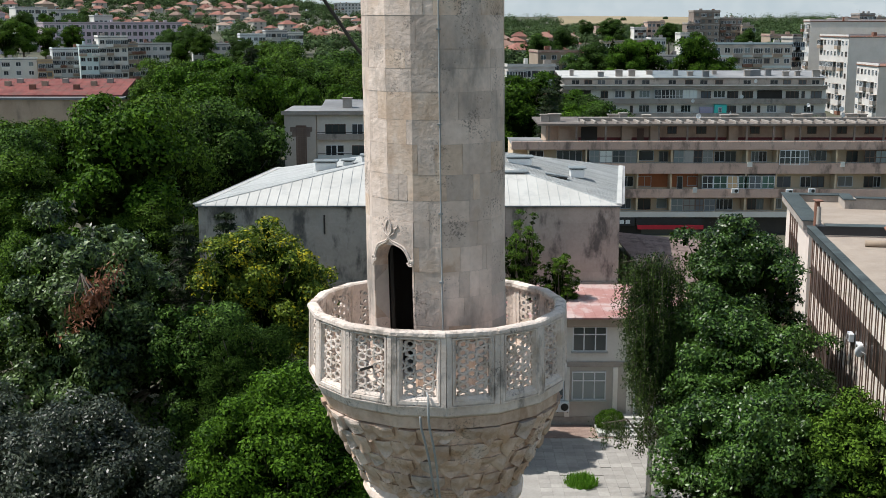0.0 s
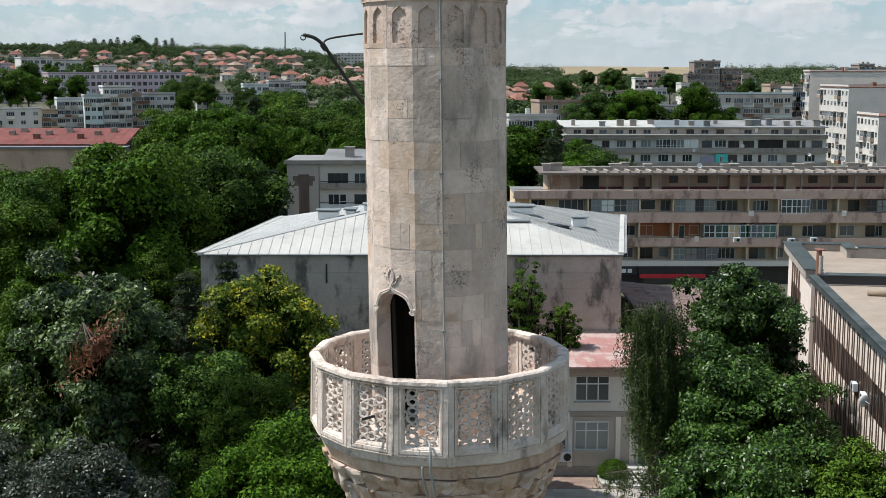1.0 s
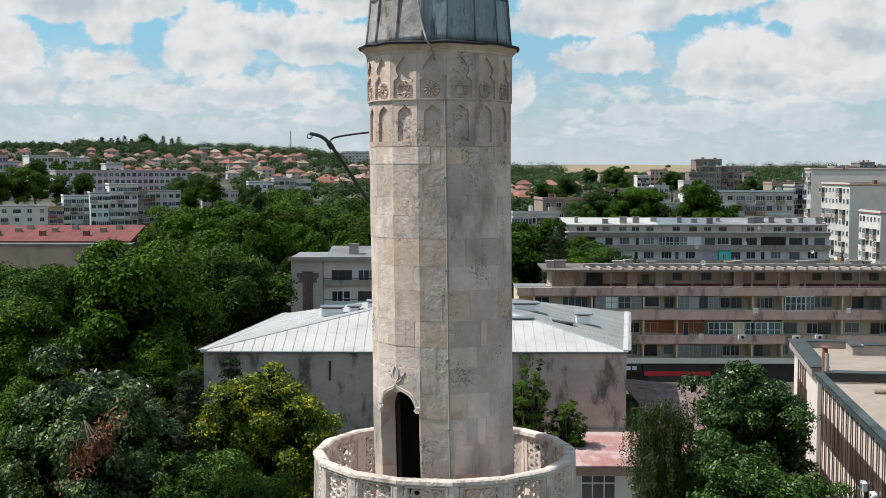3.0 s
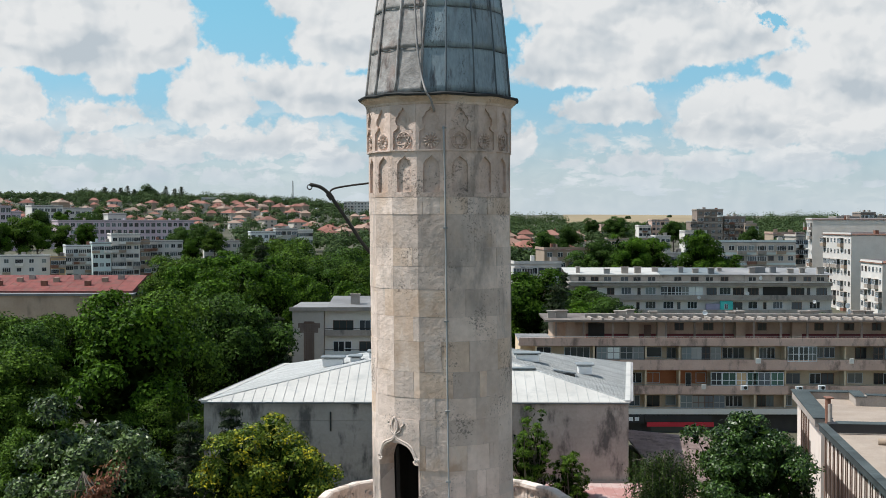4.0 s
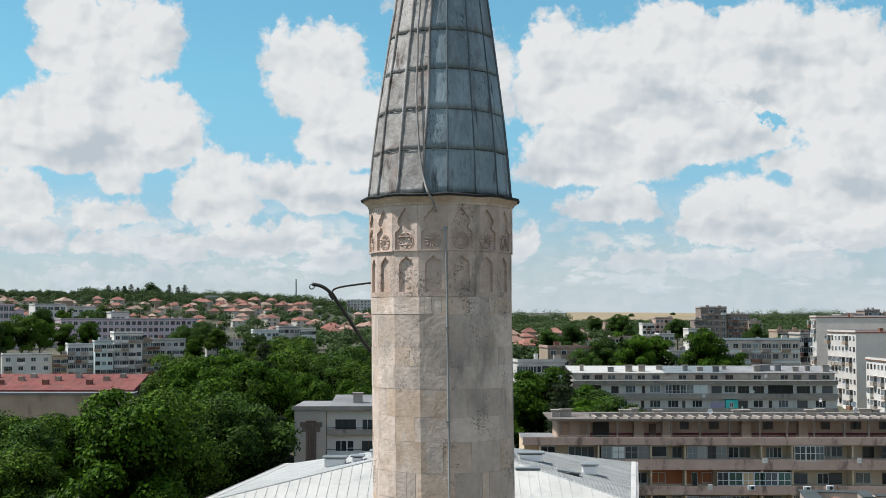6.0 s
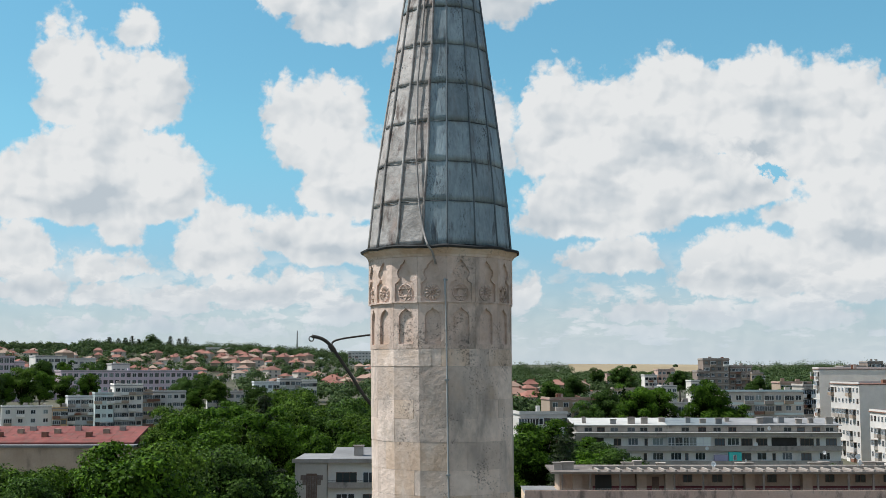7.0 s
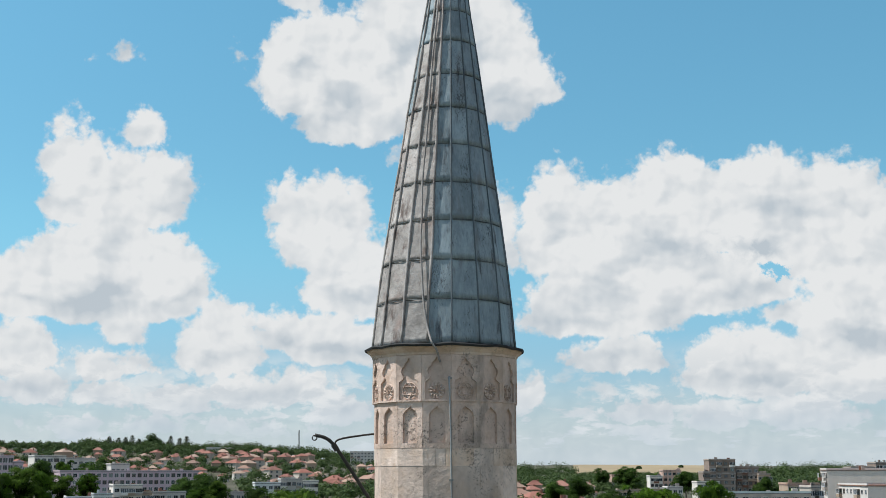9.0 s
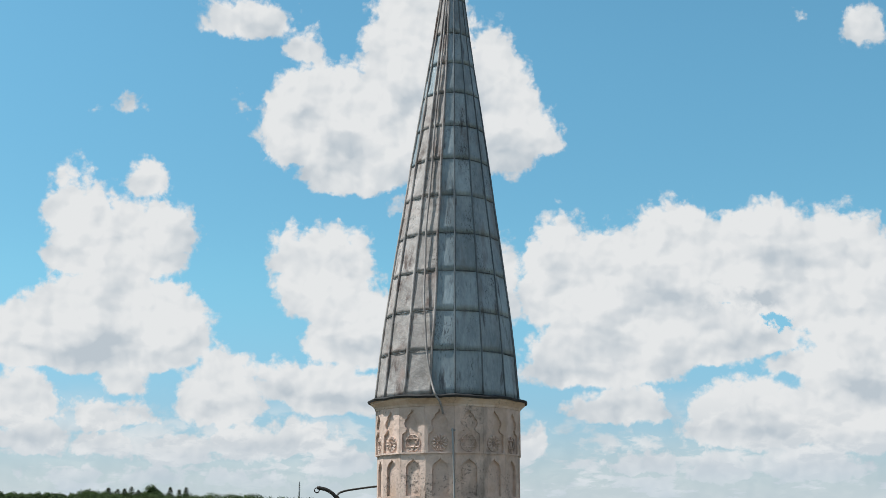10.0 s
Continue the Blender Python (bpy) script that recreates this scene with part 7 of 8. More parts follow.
# ---- trees ----
def leaf_cloud(name, centre, out, size, mat, rng, slim=0.55, droop=0.0, three=False):
    """One folded blade for each centre, facing roughly along out."""
    n = len(centre)
    up = out + rng.normal(0, 0.50, (n, 3))
    up /= np.linalg.norm(up, axis=1)[:, None]
    u = np.cross(up, rng.normal(0, 1, (n, 3)))
    u /= np.linalg.norm(u, axis=1)[:, None]
    u[:, 2] -= droop
    v = np.cross(up, u)
    v /= np.linalg.norm(v, axis=1)[:, None] + 1e-9
    s = size * rng.uniform(0.6, 1.25, (n, 1))
    a, b = u * s, v * s * slim
    corners = [centre - a, centre + b * 0.9 - up * s * 0.10, centre + a, centre - b * 0.9 - up * s * 0.10]
    if three:
        corners = [centre - a, centre + a * 0.3 + b, centre + a * 0.6 - b * 0.8]
    k = len(corners)
    co = np.stack(corners, 1).reshape(-1, 3)
    me = bpy.data.meshes.new(name)
    me.vertices.add(k * n)
    me.vertices.foreach_set("co", co.astype(np.float32).ravel())
    me.loops.add(k * n)
    me.loops.foreach_set("vertex_index", np.arange(k * n, dtype=np.int32))
    me.polygons.add(n)
    me.polygons.foreach_set("loop_start", np.arange(0, k * n, k, dtype=np.int32))
    me.update(calc_edges=True)
    me.materials.append(mat)
    return me


def clumps(rng, n, radius, low, high, lobes=0.28):
    """Places of leafy clumps in the shell of an uneven crown, and their sizes."""
    d = rng.normal(0, 1, (n, 3))
    d /= np.linalg.norm(d, axis=1)[:, None]
    d[:, 2] = np.where(d[:, 2] < -0.55, -d[:, 2], d[:, 2])
    f = rng.uniform(0.50, 1.0, n) ** 0.55
    bump = 1 + lobes * np.sin(d[:, 0] * 5.1 + rng.uniform(0, 6)) * np.cos(d[:, 1] * 4.3 + rng.uniform(0, 6)) + rng.uniform(-lobes, lobes, n) * 0.6
    half = (high - low) / 2
    c = d * (f * bump)[:, None] * np.array([radius, radius, half]) * 0.74
    c[:, 2] += (low + high) / 2
    return c


def tree(name, at, height, radius, leaves, size, mat, seed, label, n_clumps=70, clump=0.26, low=0.22, bark=None, lobes=0.28, slim=0.55, lift=0.35, group="", brown=None, three=False):
    rng = np.random.default_rng(seed)
    t = thing(name, at, label, "tree", group)
    c = clumps(rng, n_clumps, radius, height * low, height * 0.97, lobes)
    rc = radius * clump * rng.uniform(0.65, 1.3, n_clumps)
    trunk = bmesh.new()
    top = height * 0.72
    lean = rng.uniform(-0.05, 0.05, 2) * height
    spine = [Vector((lean[0] * k * k, lean[1] * k * k, top * k)) for k in (0, 0.25, 0.5, 0.75, 1.0)]
    tube(trunk, spine, [height * 0.024, height * 0.019, height * 0.014, height * 0.009, height * 0.004], 8)
    part("trunk", trunk, bark or BARK, t, smooth=True)
    limbs = bmesh.new()
    for k in range(0, n_clumps, 2):
        end = Vector(c[k])
        f = min(max(end.z / top * 0.62, 0.18), 0.95)
        start = Vector((lean[0] * f * f, lean[1] * f * f, top * f))
        mid = start.lerp(end, 0.5) + Vector((0, 0, -0.05 * height * 0.3)) + Vector(rng.normal(0, 0.15, 3))
        r = height * 0.0065
        tube(limbs, [start, mid, end], [r, r * 0.6, r * 0.2], 5)
    part("branchwork", limbs, bark or BARK, t)
    which = rng.choice(n_clumps, leaves, p=rc ** 2 / (rc ** 2).sum())
    mid = np.array([0, 0, height * (low + 0.9) / 2])
    away = (c - mid) / np.array([radius, radius, height * (1 - low) / 2])
    d = rng.normal(0, 1, (leaves, 3))
    d /= np.linalg.norm(d, axis=1)[:, None]
    d = d + away[which] * 0.45 + np.array([0, 0, 0.5])      # each clump is a leafy cap, open below
    d /= np.linalg.norm(d, axis=1)[:, None]
    rad = rng.uniform(0.62, 1.06, leaves) * (1 + 0.18 * np.sin(d[:, 0] * 7 + which) * np.cos(d[:, 1] * 6 + which * 2))
    pos = c[which] + d * (rad * rc[which])[:, None] * np.array([1.12, 1.12, 0.8])
    out = d + np.array([0, 0, lift * 0.5])
    # added inner foliage that closes the crown; its shade is put into the colour
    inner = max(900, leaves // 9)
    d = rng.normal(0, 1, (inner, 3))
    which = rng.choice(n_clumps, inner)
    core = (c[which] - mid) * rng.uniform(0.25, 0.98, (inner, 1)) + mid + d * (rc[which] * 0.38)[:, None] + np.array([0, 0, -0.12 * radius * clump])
    part("crown", leaf_cloud("crown", pos, out, size, mat, rng, slim, 0.0, three), None, t)
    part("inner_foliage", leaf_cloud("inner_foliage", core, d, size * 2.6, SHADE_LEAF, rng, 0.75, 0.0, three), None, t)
    if brown is not None:
        b = np.array(brown)
        m = 620
        d = rng.normal(0, 1, (m, 3))
        p = b + d * np.array([0.42, 0.35, 0.75]) + np.array([0.45, 0, 0]) * d[:, 2:3]
        tagged(part("withered_branch", leaf_cloud("withered_branch", p, d, size * 1.1, LEAF_BROWN, rng, 0.4, 0.6), None, t, "withered brown leaves on a dead branch"), kind="stuff")
        dead = bmesh.new()
        for k in range(14):
            e = b + rng.normal(0, 0.8, 3)
            tube(dead, [b + np.array([-0.5, 0.2, 1.2]), (b + e) / 2 + np.array([0, 0, 0.2]), e], [0.035, 0.022, 0.008], 4)
        part("dead_branch", dead, BARK, t)
    return t


def conifer(name, at, height, radius, seed, label, leaves=5000, mat=None, size=0.3, group=""):
    rng = np.random.default_rng(seed)
    t = thing(name, at, label, "tree", group)
    trunk = bmesh.new()
    tube(trunk, [(0, 0, 0), (0, 0, height * 0.5), (0, 0, height * 0.98)], [height * 0.018, height * 0.011, 0.02], 7)
    part("trunk", trunk, BARK, t)
    limbs = bmesh.new()
    tiers = int(height / 0.75)
    pos, out = [], []
    per = leaves // (tiers * 7)
    for i in range(tiers):
        z = height * (0.12 + 0.86 * i / tiers)
        r = radius * (1 - (z / height - 0.1)) ** 0.85 * rng.uniform(0.8, 1.1)
        for k in range(7):
            a = k * 0.9 + i * 0.5 + rng.uniform(-0.2, 0.2)
            rr = r * rng.uniform(0.75, 1.15)
            tip = np.array([rr * math.cos(a), rr * math.sin(a), z - 0.28 * rr])
            tube(limbs, [(0, 0, z), tuple(tip * 0.5 + np.array([0, 0, z * 0.5 + 0.12 * rr])), tuple(tip)], [0.05, 0.03, 0.01], 4)
            f = rng.uniform(0.15, 1.05, per)
            base = np.array([0, 0, z]) * (1 - f)[:, None] + tip * f[:, None]
            base += rng.normal(0, 1, (per, 3)) * (0.10 + 0.13 * rr * (1.1 - f))[:, None] * np.array([1, 1, 0.6])
            pos.append(base)
            out.append(np.tile([math.cos(a) * 0.4, math.sin(a) * 0.4, 0.9], (per, 1)))
    part("branchwork", limbs, BARK, t)
    part("crown", leaf_cloud("crown", np.concatenate(pos), np.concatenate(out), size, mat or NEEDLES, rng, 0.22, 0.25), None, t)
    return t


def weeping_birch(at, height, radius, seed):
    rng = np.random.default_rng(seed)
    t = thing("birch_tree", at, "weeping birch with hanging twigs and pale bark", "tree")
    trunk = bmesh.new()
    tube(trunk, [(0, 0, 0), (0.1, 0, height * 0.4), (0.0, 0.1, height * 0.9)], [0.16, 0.11, 0.03], 8)
    part("trunk", trunk, BIRCH_BARK, t, smooth=True)
    limbs, twigs = bmesh.new(), bmesh.new()
    pos, out = [], []
    for k in range(58):
        z = height * rng.uniform(0.26, 0.97)
        a = rng.uniform(0, 6.28)
        r = radius * rng.uniform(0.35, 1.0) * (1.15 - 0.55 * (z / height))
        tip = np.array([r * math.cos(a), r * math.sin(a), z + 0.25])
        tube(limbs, [(0, 0, z - 0.9), tuple(tip * np.array([0.5, 0.5, 1]) + np.array([0, 0, 0.2])), tuple(tip)], [0.055, 0.035, 0.015], 5)
        m = 90
        f = rng.uniform(0.2, 1.05, (m, 1))
        pos.append(np.array([0, 0, z - 0.4]) * (1 - f) + tip * f + rng.normal(0, 0.2, (m, 3)))
        out.append(rng.normal(0, 1, (m, 3)) + np.array([0, -0.3, 0.5]))
        for j in range(9):
            s = tip * np.array([rng.uniform(0.45, 1.08), rng.uniform(0.45, 1.08), 1]) + rng.normal(0, 0.22, 3)
            drop = rng.uniform(1.4, 4.6) * min(1, z / height * 1.2)
            sway = rng.normal(0, 0.12, 2)
            e = s + np.array([sway[0], sway[1], -drop])
            tube(twigs, [tuple(s), tuple((s + e) / 2 + np.array([0, 0, 0.05])), tuple(e)], [0.010, 0.007, 0.004], 3)
            m = int(drop * 62)
            f = rng.uniform(0, 1, m)
            pos.append(s + (e - s) * f[:, None] + rng.normal(0, 0.11, (m, 3)))
            out.append(rng.normal(0, 1, (m, 3)) + np.array([0, -0.3, 0.35]))
    part("branchwork", limbs, BARK, t)
    part("twig_mat", twigs, BARK, t)
    part("crown", leaf_cloud("crown", np.concatenate(pos), np.concatenate(out), 0.055, BIRCH_LEAF, rng, 0.6, 0.5), None, t)


def build_near_trees():
    tree("locust_tree", (-6.0, 43.0, 0), 12.6, 4.6, 62000, 0.085, LEAF_BRIGHT, 1, "bright green tree with fine dense leaves", 193, 0.143, 0.3, lobes=0.2, slim=0.5)
    tree("lime_tree", (-12.8, 42.0, 0), 12.3, 4.6, 46000, 0.085, LEAF_SILVER, 2, "dark tree with silvery leaves", 173, 0.143, 0.1, lobes=0.25)
    tree("lime_tree", (-17.8, 45.0, 0), 11.6, 4.2, 26000, 0.08, LEAF_SILVER, 3, "dark tree with silvery leaves", 112, 0.161, 0.2)
    tree("plane_tree", (-17.8, 60.0, 0), 16.4, 5.4, 60000, 0.125, LEAF_GLOSSY, 4, "large dark green tree with a withered brown branch", 183, 0.143, 0.0, lobes=0.3, brown=(1.75, -5.8, 12.0))
    dark = tree("lime_tree", (-22.5, 67.0, 0), 14.0, 4.6, 34000, 0.10, LEAF_MID, 15, "green lime tree in the park", 122, 0.161, 0.1, lobes=0.3)
    tree("ash_tree", (-9.7, 66.0, 0), 14.9, 5.0, 52000, 0.11, LEAF_YELLOW, 5, "green tree with yellowing leaves in front of the hall", 141, 0.152, 0.15, lobes=0.3)
    ash = tree("ash_tree", (-11.5, 58.0, 0), 12.6, 3.9, 26000, 0.10, LEAF_DARK, 16, "dark green tree beside the yew", 122, 0.161, 0.0, lobes=0.3)
    tree("yew_tree", (-8.8, 53.0, 0), 12.2, 3.4, 44000, 0.075, YEW_LEAF, 6, "dark evergreen yew tree", 122, 0.161, 0.12, lobes=0.3, slim=0.3)
    conifer("spruce_tree", (-16.0, 74.0, 0), 13.0, 3.0, 8, "dark spruce beside the hall wall", 9000, None, 0.2)
    conifer("spruce_tree", (-13.6, 75.0, 0), 13.6, 2.8, 7, "dark spruce in front of the hall wall", 9000, None, 0.2)
    tree("plane_tree", (15.3, 62.0, 0), 15.9, 3.9, 56000, 0.105, LEAF_SHINY, 8, "large plane tree with big glossy leaves", 150, 0.18, 0.25, lobes=0.3)
    tree("plane_tree", (15.0, 59.0, 0), 12.0, 5.2, 60000, 0.105, LEAF_SHINY, 28, "leafy plane tree with big glossy leaves", 190, 0.15, 0.0, lobes=0.3)
    tree("plane_tree", (14.0, 52.0, 0), 9.6, 4.8, 52000, 0.105, LEAF_SHINY, 9, "broad plane tree in front of the ribbed building", 173, 0.143, -0.05, lobes=0.3)
    tree("plane_tree", (18.2, 51.0, 0), 8.6, 3.6, 22000, 0.10, LEAF_MID, 19, "small plane tree beside the ribbed facade", 90, 0.169, 0.1, lobes=0.3)
    weeping_birch((10.7, 60.0, 0), 13.2, 2.75, 10)
    tree("ash_tree", (5.0, 76.5, 0), 13.8, 2.0, 11000, 0.065, LEAF_MID, 11, "slender tree beside the hall wall", 120, 0.15, 0.2)
    tree("ash_tree", (7.35, 76.0, 0), 11.2, 1.8, 10000, 0.065, LEAF_MID, 12, "small slender tree beside the hall wall", 110, 0.15, 0.2)
    for src, x, y, h in ((dark, -27.0, 76.0, 0.86), (dark, -21.5, 88.0, 0.90), (ash, -19.0, 74.0, 0.84), (ash, -25.5, 62.0, 0.84), (dark, -31.5, 92.0, 0.88), (ash, -30.5, 80.0, 0.84), (dark, -35.5, 105.0, 0.9), (ash, -27.5, 104.0, 0.92)):
        copy_thing(src, Matrix.Translation((x, y, 0)) @ Matrix.Rotation(x * 1.7, 4, "Z") @ Matrix.Diagonal((1, 1, h, 1)))
    tree("ash_tree", (-0.2, 66.8, 0), 14.2, 3.5, 30000, 0.14, LEAF_DARK, 13, "dark tree that shades the yard behind the minaret", 80, 0.186, 0.2)
    tree("ash_tree", (1.2, 68.6, 0), 10.8, 2.6, 20000, 0.14, LEAF_DARK, 14, "low tree that shades the yard behind the minaret", 61, 0.186, 0.25)
    rng = np.random.default_rng(50)
    hedge = thing("box_hedge", (10.1, 70.6, 0), "clipped round box bush beside the entrance steps", "bush")
    d = rng.normal(0, 1, (5200, 3))
    d /= np.linalg.norm(d, axis=1)[:, None]
    bumpy = 1 + 0.10 * np.sin(d[:, 0] * 7) * np.cos(d[:, 2] * 6)
    p = d * (rng.uniform(0.8, 1.0, 5200) * bumpy)[:, None] * np.array([0.95, 0.75, 0.72])
    p[:, 2] = np.abs(p[:, 2] + 0.72)
    part("leafage", leaf_cloud("leaves", p, d, 0.055, LEAF_BRIGHT, rng), None, hedge)
    stem = bmesh.new()
    tube(stem, [(0, 0, 0), (0, 0, 0.9)], 0.06, 6)
    part("stem", stem, BARK, hedge)


build_near_trees()


def top_line(az):
    """How high the tree tops of the park may stand, in degrees above the horizon."""
    pts = [(-24, -4.5), (-19.0, -4.5), (-17.8, -4.6), (-16.0, -4.5), (-14.9, -4.0), (-13.6, -2.9), (-12.6, -1.9), (-11.5, -1.7), (-10, -1.6), (-8, -1.0), (-6, -1.25), (-3.5, -1.7), (0, -1.8), (3, -2.1), (5.5, -2.3), (7.4, -3.6), (9, -4.8)]
    for (a, e), (b, f) in zip(pts, pts[1:]):
        if a <= az <= b:
            return e + (f - e) * (az - a) / (b - a)
    return -4.8


def build_park():
    rnd = random.Random(123)
    sorts = []
    spec = [(LEAF_MID, "green", 16.5, 5.4), (LEAF_MID, "green", 15.5, 4.6), (LEAF_DARK, "dark green", 16.0, 5.0), (LEAF_BRIGHT, "bright green", 15.0, 4.8), (LEAF_DARK, "dark green", 17.0, 5.2)]
    for i, (mt, word, h, r) in enumerate(spec):
        sorts.append((tree("park_tree", (0, 0, 0), h, r, 21000, 0.165, mt, 200 + i, "large " + word + " deciduous park tree", 30, 0.31, 0.12, lobes=0.36, slim=0.7, group="park trees", three=True), h))
    con = conifer("park_spruce", (0, 0, 0), 16.0, 3.6, 210, "dark spruce among the park trees", 7000, None, 0.3, "park trees")
    spots = []

    def fill(n, az0, az1, d0, d1, gap, lowest=7.0):
        made = tries = 0
        while made < n and tries < 6000:
            tries += 1
            az, d = rnd.uniform(az0, az1), rnd.uniform(d0, d1)
            x, y = d * math.sin(radians(az)), d * math.cos(radians(az))
            if any((x - a) ** 2 + (y - b) ** 2 < gap ** 2 for a, b in spots):
                continue
            if -9.8 < az < -2.5 and d < 166 or -13.2 < az < -8 and d < 108:
                continue
            if -20 < x < 18 and 74 < y < 106 or (-27 < x < 8 and 154 < y < 178) or (x > 4 and 134 < y < 158) or (x > 17 and 226 < y < 248) or (x < -56 and 222 < y < 244):
                continue
            top = 24.5 + math.tan(radians(top_line(az))) * d
            h = min(rnd.uniform(13.5, 20), top * rnd.uniform(0.74, 1.03))
            if h < lowest:
                continue
            spots.append((x, y))
            made += 1
            place(x, y, h)

    used = set()
    likes = [0, 0, 1, 1, 2, 3, 3, 4]

    def place(x, y, h, k=None):
        g = ground_z(x, y)
        if k is None:
            k = rnd.choice(likes) if rnd.random() > 0.07 else 5
        src, base = sorts[k] if k < 5 else (con, 16.0)
        s = 1.14 * h / base
        wide = max(s, 0.72) * rnd.uniform(0.9, 1.15)
        m = Matrix.Translation((x, y, g)) @ Matrix.Rotation(rnd.uniform(0, 6.28), 4, "Z") @ Matrix.Diagonal((wide, wide, s, 1))
        if k not in used:
            used.add(k)
            src.matrix_world = m
        else:
            copy_thing(src, m @ Matrix.Diagonal((1 / src.scale.x, 1 / src.scale.y, 1 / src.scale.z, 1)))

    for x, y, h, k in ((-30.5, 236, 19.6, 0), (-38, 240, 18.3, 1), (-24.5, 232, 18.0, 2), (-19.5, 215, 17.3, 4), (-42, 228, 17.6, 3), (-34, 128, 14.6, 5), (-29, 210, 17.0, 0), (-35, 214, 16.8, 1), (-13.5, 205, 16.3, 0), (-47, 222, 16.5, 1), (-23.0, 149, 12.6, 5), (-24.8, 146, 12.0, 5), (-21.4, 151, 11.6, 5), (-25.8, 141, 11.2, 5)):
        spots.append((x, y))
        place(x, y, h, k)
    fill(46, -22, -3.6, 92, 215, 8.4)
    fill(18, -14.5, -3.0, 200, 285, 10.0)
    likes[:] = (3, 3, 0, 3, 1, 4)
    fill(15, 2.2, 8.5, 158, 225, 8.0)
    fill(7, 2.2, 6.5, 250, 330, 10.0)
    fill(8, 6.5, 20, 172, 222, 9.0, 5.0)
    # single trees between the farther blocks
    for az, d, h, k in ((11.6, 300, 20.5, 3), (12.75, 300, 15.0, 3), (13.3, 296, 13.0, 3), (8.4, 330, 18.5, 3), (9.4, 335, 17.5, 3), (7.0, 350, 17, 2), (6.2, 320, 14, 4), (17.2, 195, 9.5, 0), (18.2, 198, 9.0, 0), (16.5, 196, 8.5, 1),
                        (-20.4, 456, 17.0, 3), (-19.6, 462, 18.0, 0), (-18.8, 470, 16.5, 3), (-17.9, 480, 14.5, 0), (-16.8, 486, 15, 3), (-18.7, 602, 18, 2), (-17.8, 604, 17, 3), (-16.8, 606, 17, 2), (-15.9, 640, 17, 4), (-12.6, 470, 15, 2), (-11.8, 480, 16, 2), (-11.0, 470, 14, 1), (-12.0, 430, 13, 3), (-9.2, 430, 14, 2), (-16.6, 520, 13, 3), (-21.0, 430, 18, 4),
                        (14.6, 420, 13, 2), (15.3, 440, 13, 2), (13.9, 500, 14, 2), (10.4, 560, 14, 2), (7.8, 560, 16, 2), (5.5, 480, 15, 2), (4.4, 460, 14, 2), (9.0, 640, 12, 2), (6.6, 640, 13, 4)):
        x, y = d * math.sin(radians(az)), d * math.cos(radians(az))
        place(x, y, h, k)
    tree("rust_tree", (-71, 300, 0), 13.0, 5.0, 4500, 0.36, LEAF_RUST, 230, "rust-coloured tree beside the blocks", 31, 0.37, 0.2)


build_park()


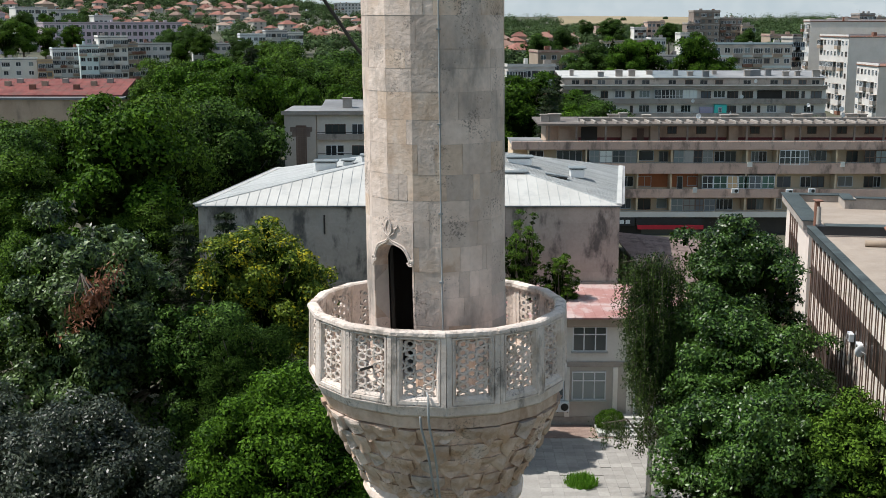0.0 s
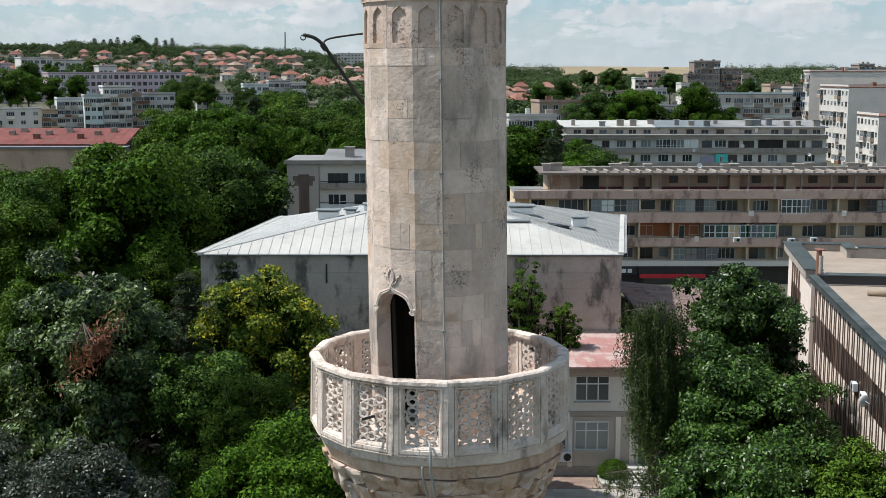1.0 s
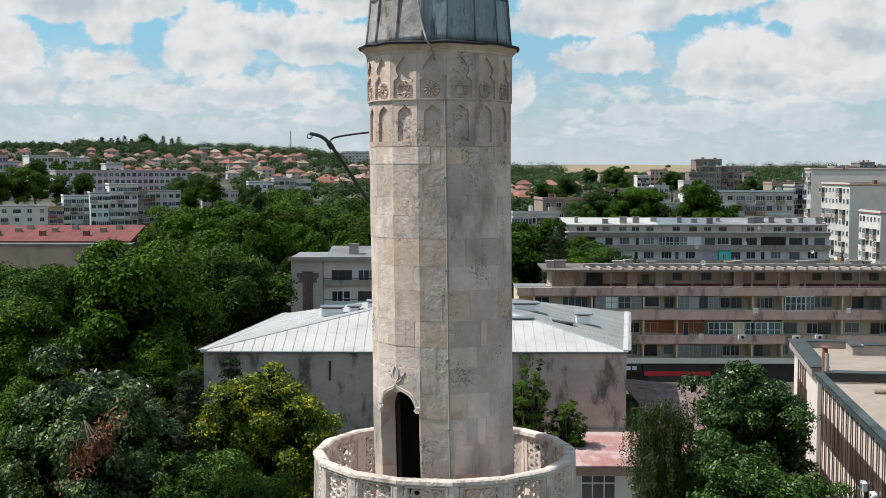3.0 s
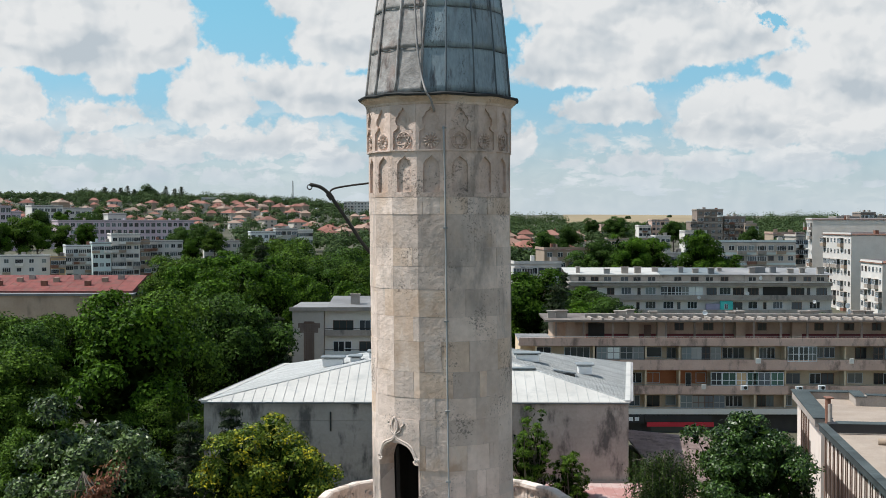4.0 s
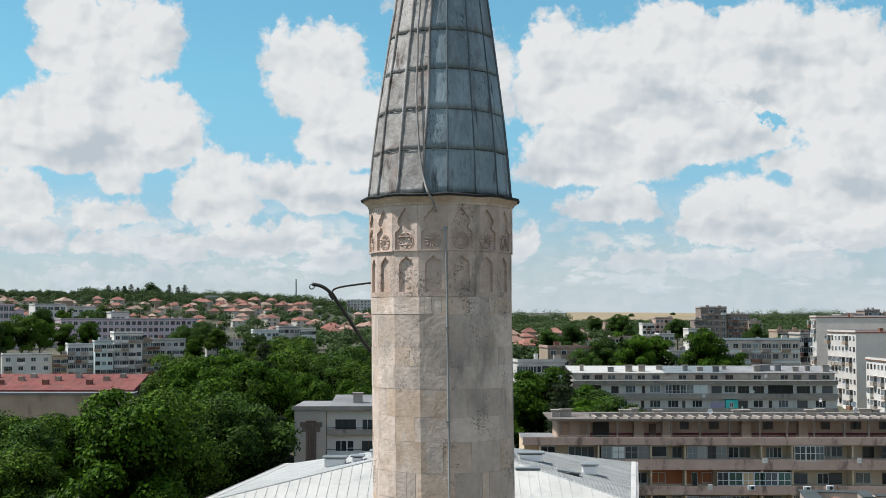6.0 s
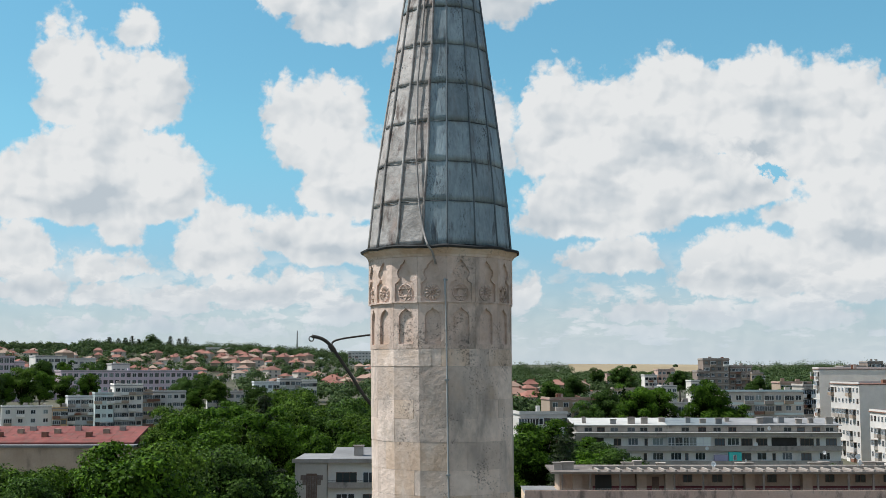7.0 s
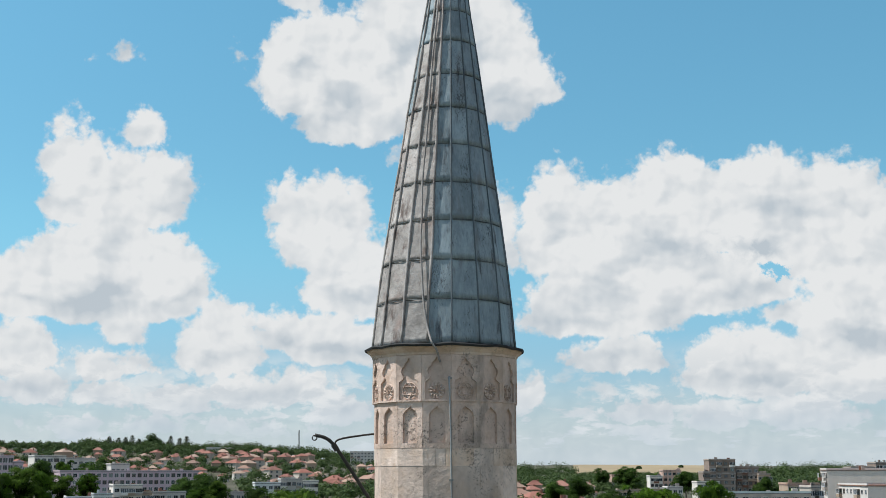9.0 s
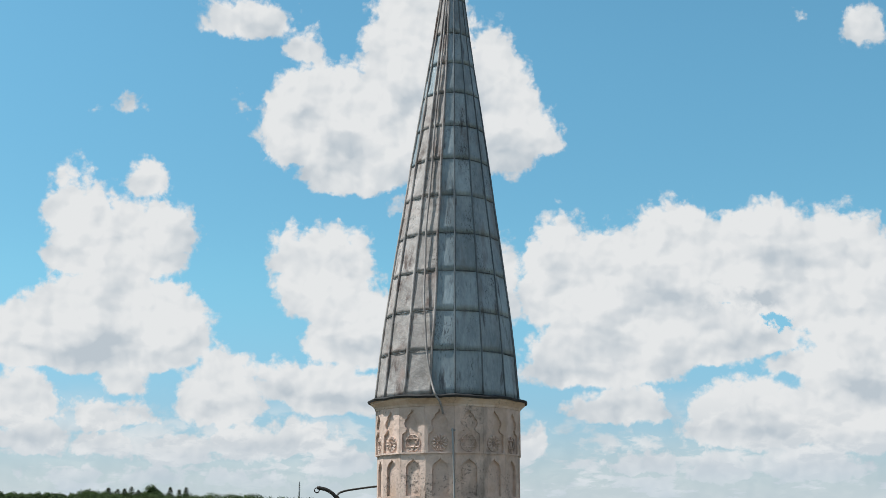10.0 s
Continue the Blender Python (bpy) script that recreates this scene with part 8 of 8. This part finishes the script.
def build_far_woods():
    """Woods on the hill, too many and too far to count."""
    rng = np.random.default_rng(7)
    rnd = random.Random(70)
    pos, out = [], []
    count = 0
    while count < 4200:
        az = rnd.uniform(-25, 24)
        d = 600 + 860 * rnd.random() ** 0.8
        if (-11 < az < -1 or 2 < az < 6) and rnd.random() < 0.25:
            d = rnd.uniform(440, 640)
        if count > 3400:
            az, d = rnd.uniform(-24, -0.5), rnd.uniform(1190, 1340)
        x, y = d * math.sin(radians(az)), d * math.cos(radians(az))
        if any(abs(x - a) < 8 and -11 < y - b < 8 for a, b in HOUSES):
            continue
        if az > 5.6 + rnd.uniform(-1.6, 0.4) and az < 12.6 and d > 1250:
            continue
        if d < 1120 and az < 0 and rnd.random() < 0.45:
            continue
        if d < 680 and (az < -10 or az > 8) and rnd.random() < 0.8:
            continue
        h = rnd.uniform(5, 10) if d < 1150 else rnd.choice((5, 6, 7, 8, 9, 12)) * rnd.uniform(0.85, 1.1)
        if az > -0.5 and d > 1150:
            h *= 1.5
        if az < -17.2 and d > 1100:
            h *= 0.65
        if 5.6 + rnd.uniform(-1.6, 0.5) < az < 13:
            if d > 1300:
                continue
            h = min(h, 24.5 - (0.006 if d < 900 else 0.0005) * d - ground_z(x, y))
            if h < 2.2:
                continue
        n = 200
        dirs = rng.normal(0, 1, (n, 3))
        dirs[:, 2] = np.abs(dirs[:, 2] + 0.4) - 0.4
        dirs /= np.linalg.norm(dirs, axis=1)[:, None]
        lumps = np.sin(dirs[:, 0] * 5 + count) + np.sin(dirs[:, 2] * 6 + 2 * count) * 0.6
        blob = dirs * (rng.uniform(0.55, 1.02, n) * (1 + 0.12 * lumps))[:, None] * np.array([h * 0.48, h * 0.48, h * 0.46])
        pos.append(blob + np.array([x, y, ground_z(x, y) + h * 0.52]))
        out.append(1.6 * dirs + np.array([0, 0, 0.6]))
        count += 1
    me = leaf_cloud("far_woods", np.concatenate(pos), np.concatenate(out), 0.74, LEAF_HAZED, rng, 0.75, 0.0, True)
    tagged(new("far_woods", me), "dense dark green woods on the far hill", "woods", kind="stuff")
    for az, d, h in ((-15.9, 1240, 17), (-15.5, 1250, 16), (-15.2, 1245, 17), (-14.9, 1255, 19), (-13.2, 1250, 20), (-12.8, 1245, 18), (-12.5, 1260, 20), (-14.6, 1250, 16)):
        x, y = d * math.sin(radians(az)), d * math.cos(radians(az))
        conifer("far_spruce", (x, y, ground_z(x, y)), h - 2, 8.0, int(d + h), "dark spruce on the far skyline", 900, None, 0.9, "spruces on the skyline")
    for k, (az, d, h, r) in enumerate(((-14.0, 1255, 19, 11), (8.3, 1700, 4.0, 4), (10.2, 1750, 3.2, 3.5))):
        x, y = d * math.sin(radians(az)), d * math.cos(radians(az))
        tree("skyline_tree", (x, y, ground_z(x, y)), h, r, 2200, 0.8, LEAF_HAZED, 300 + k, "rounded tree on the far skyline", 24, 0.396, -0.1 if k == 0 else -0.5)


build_far_woods()
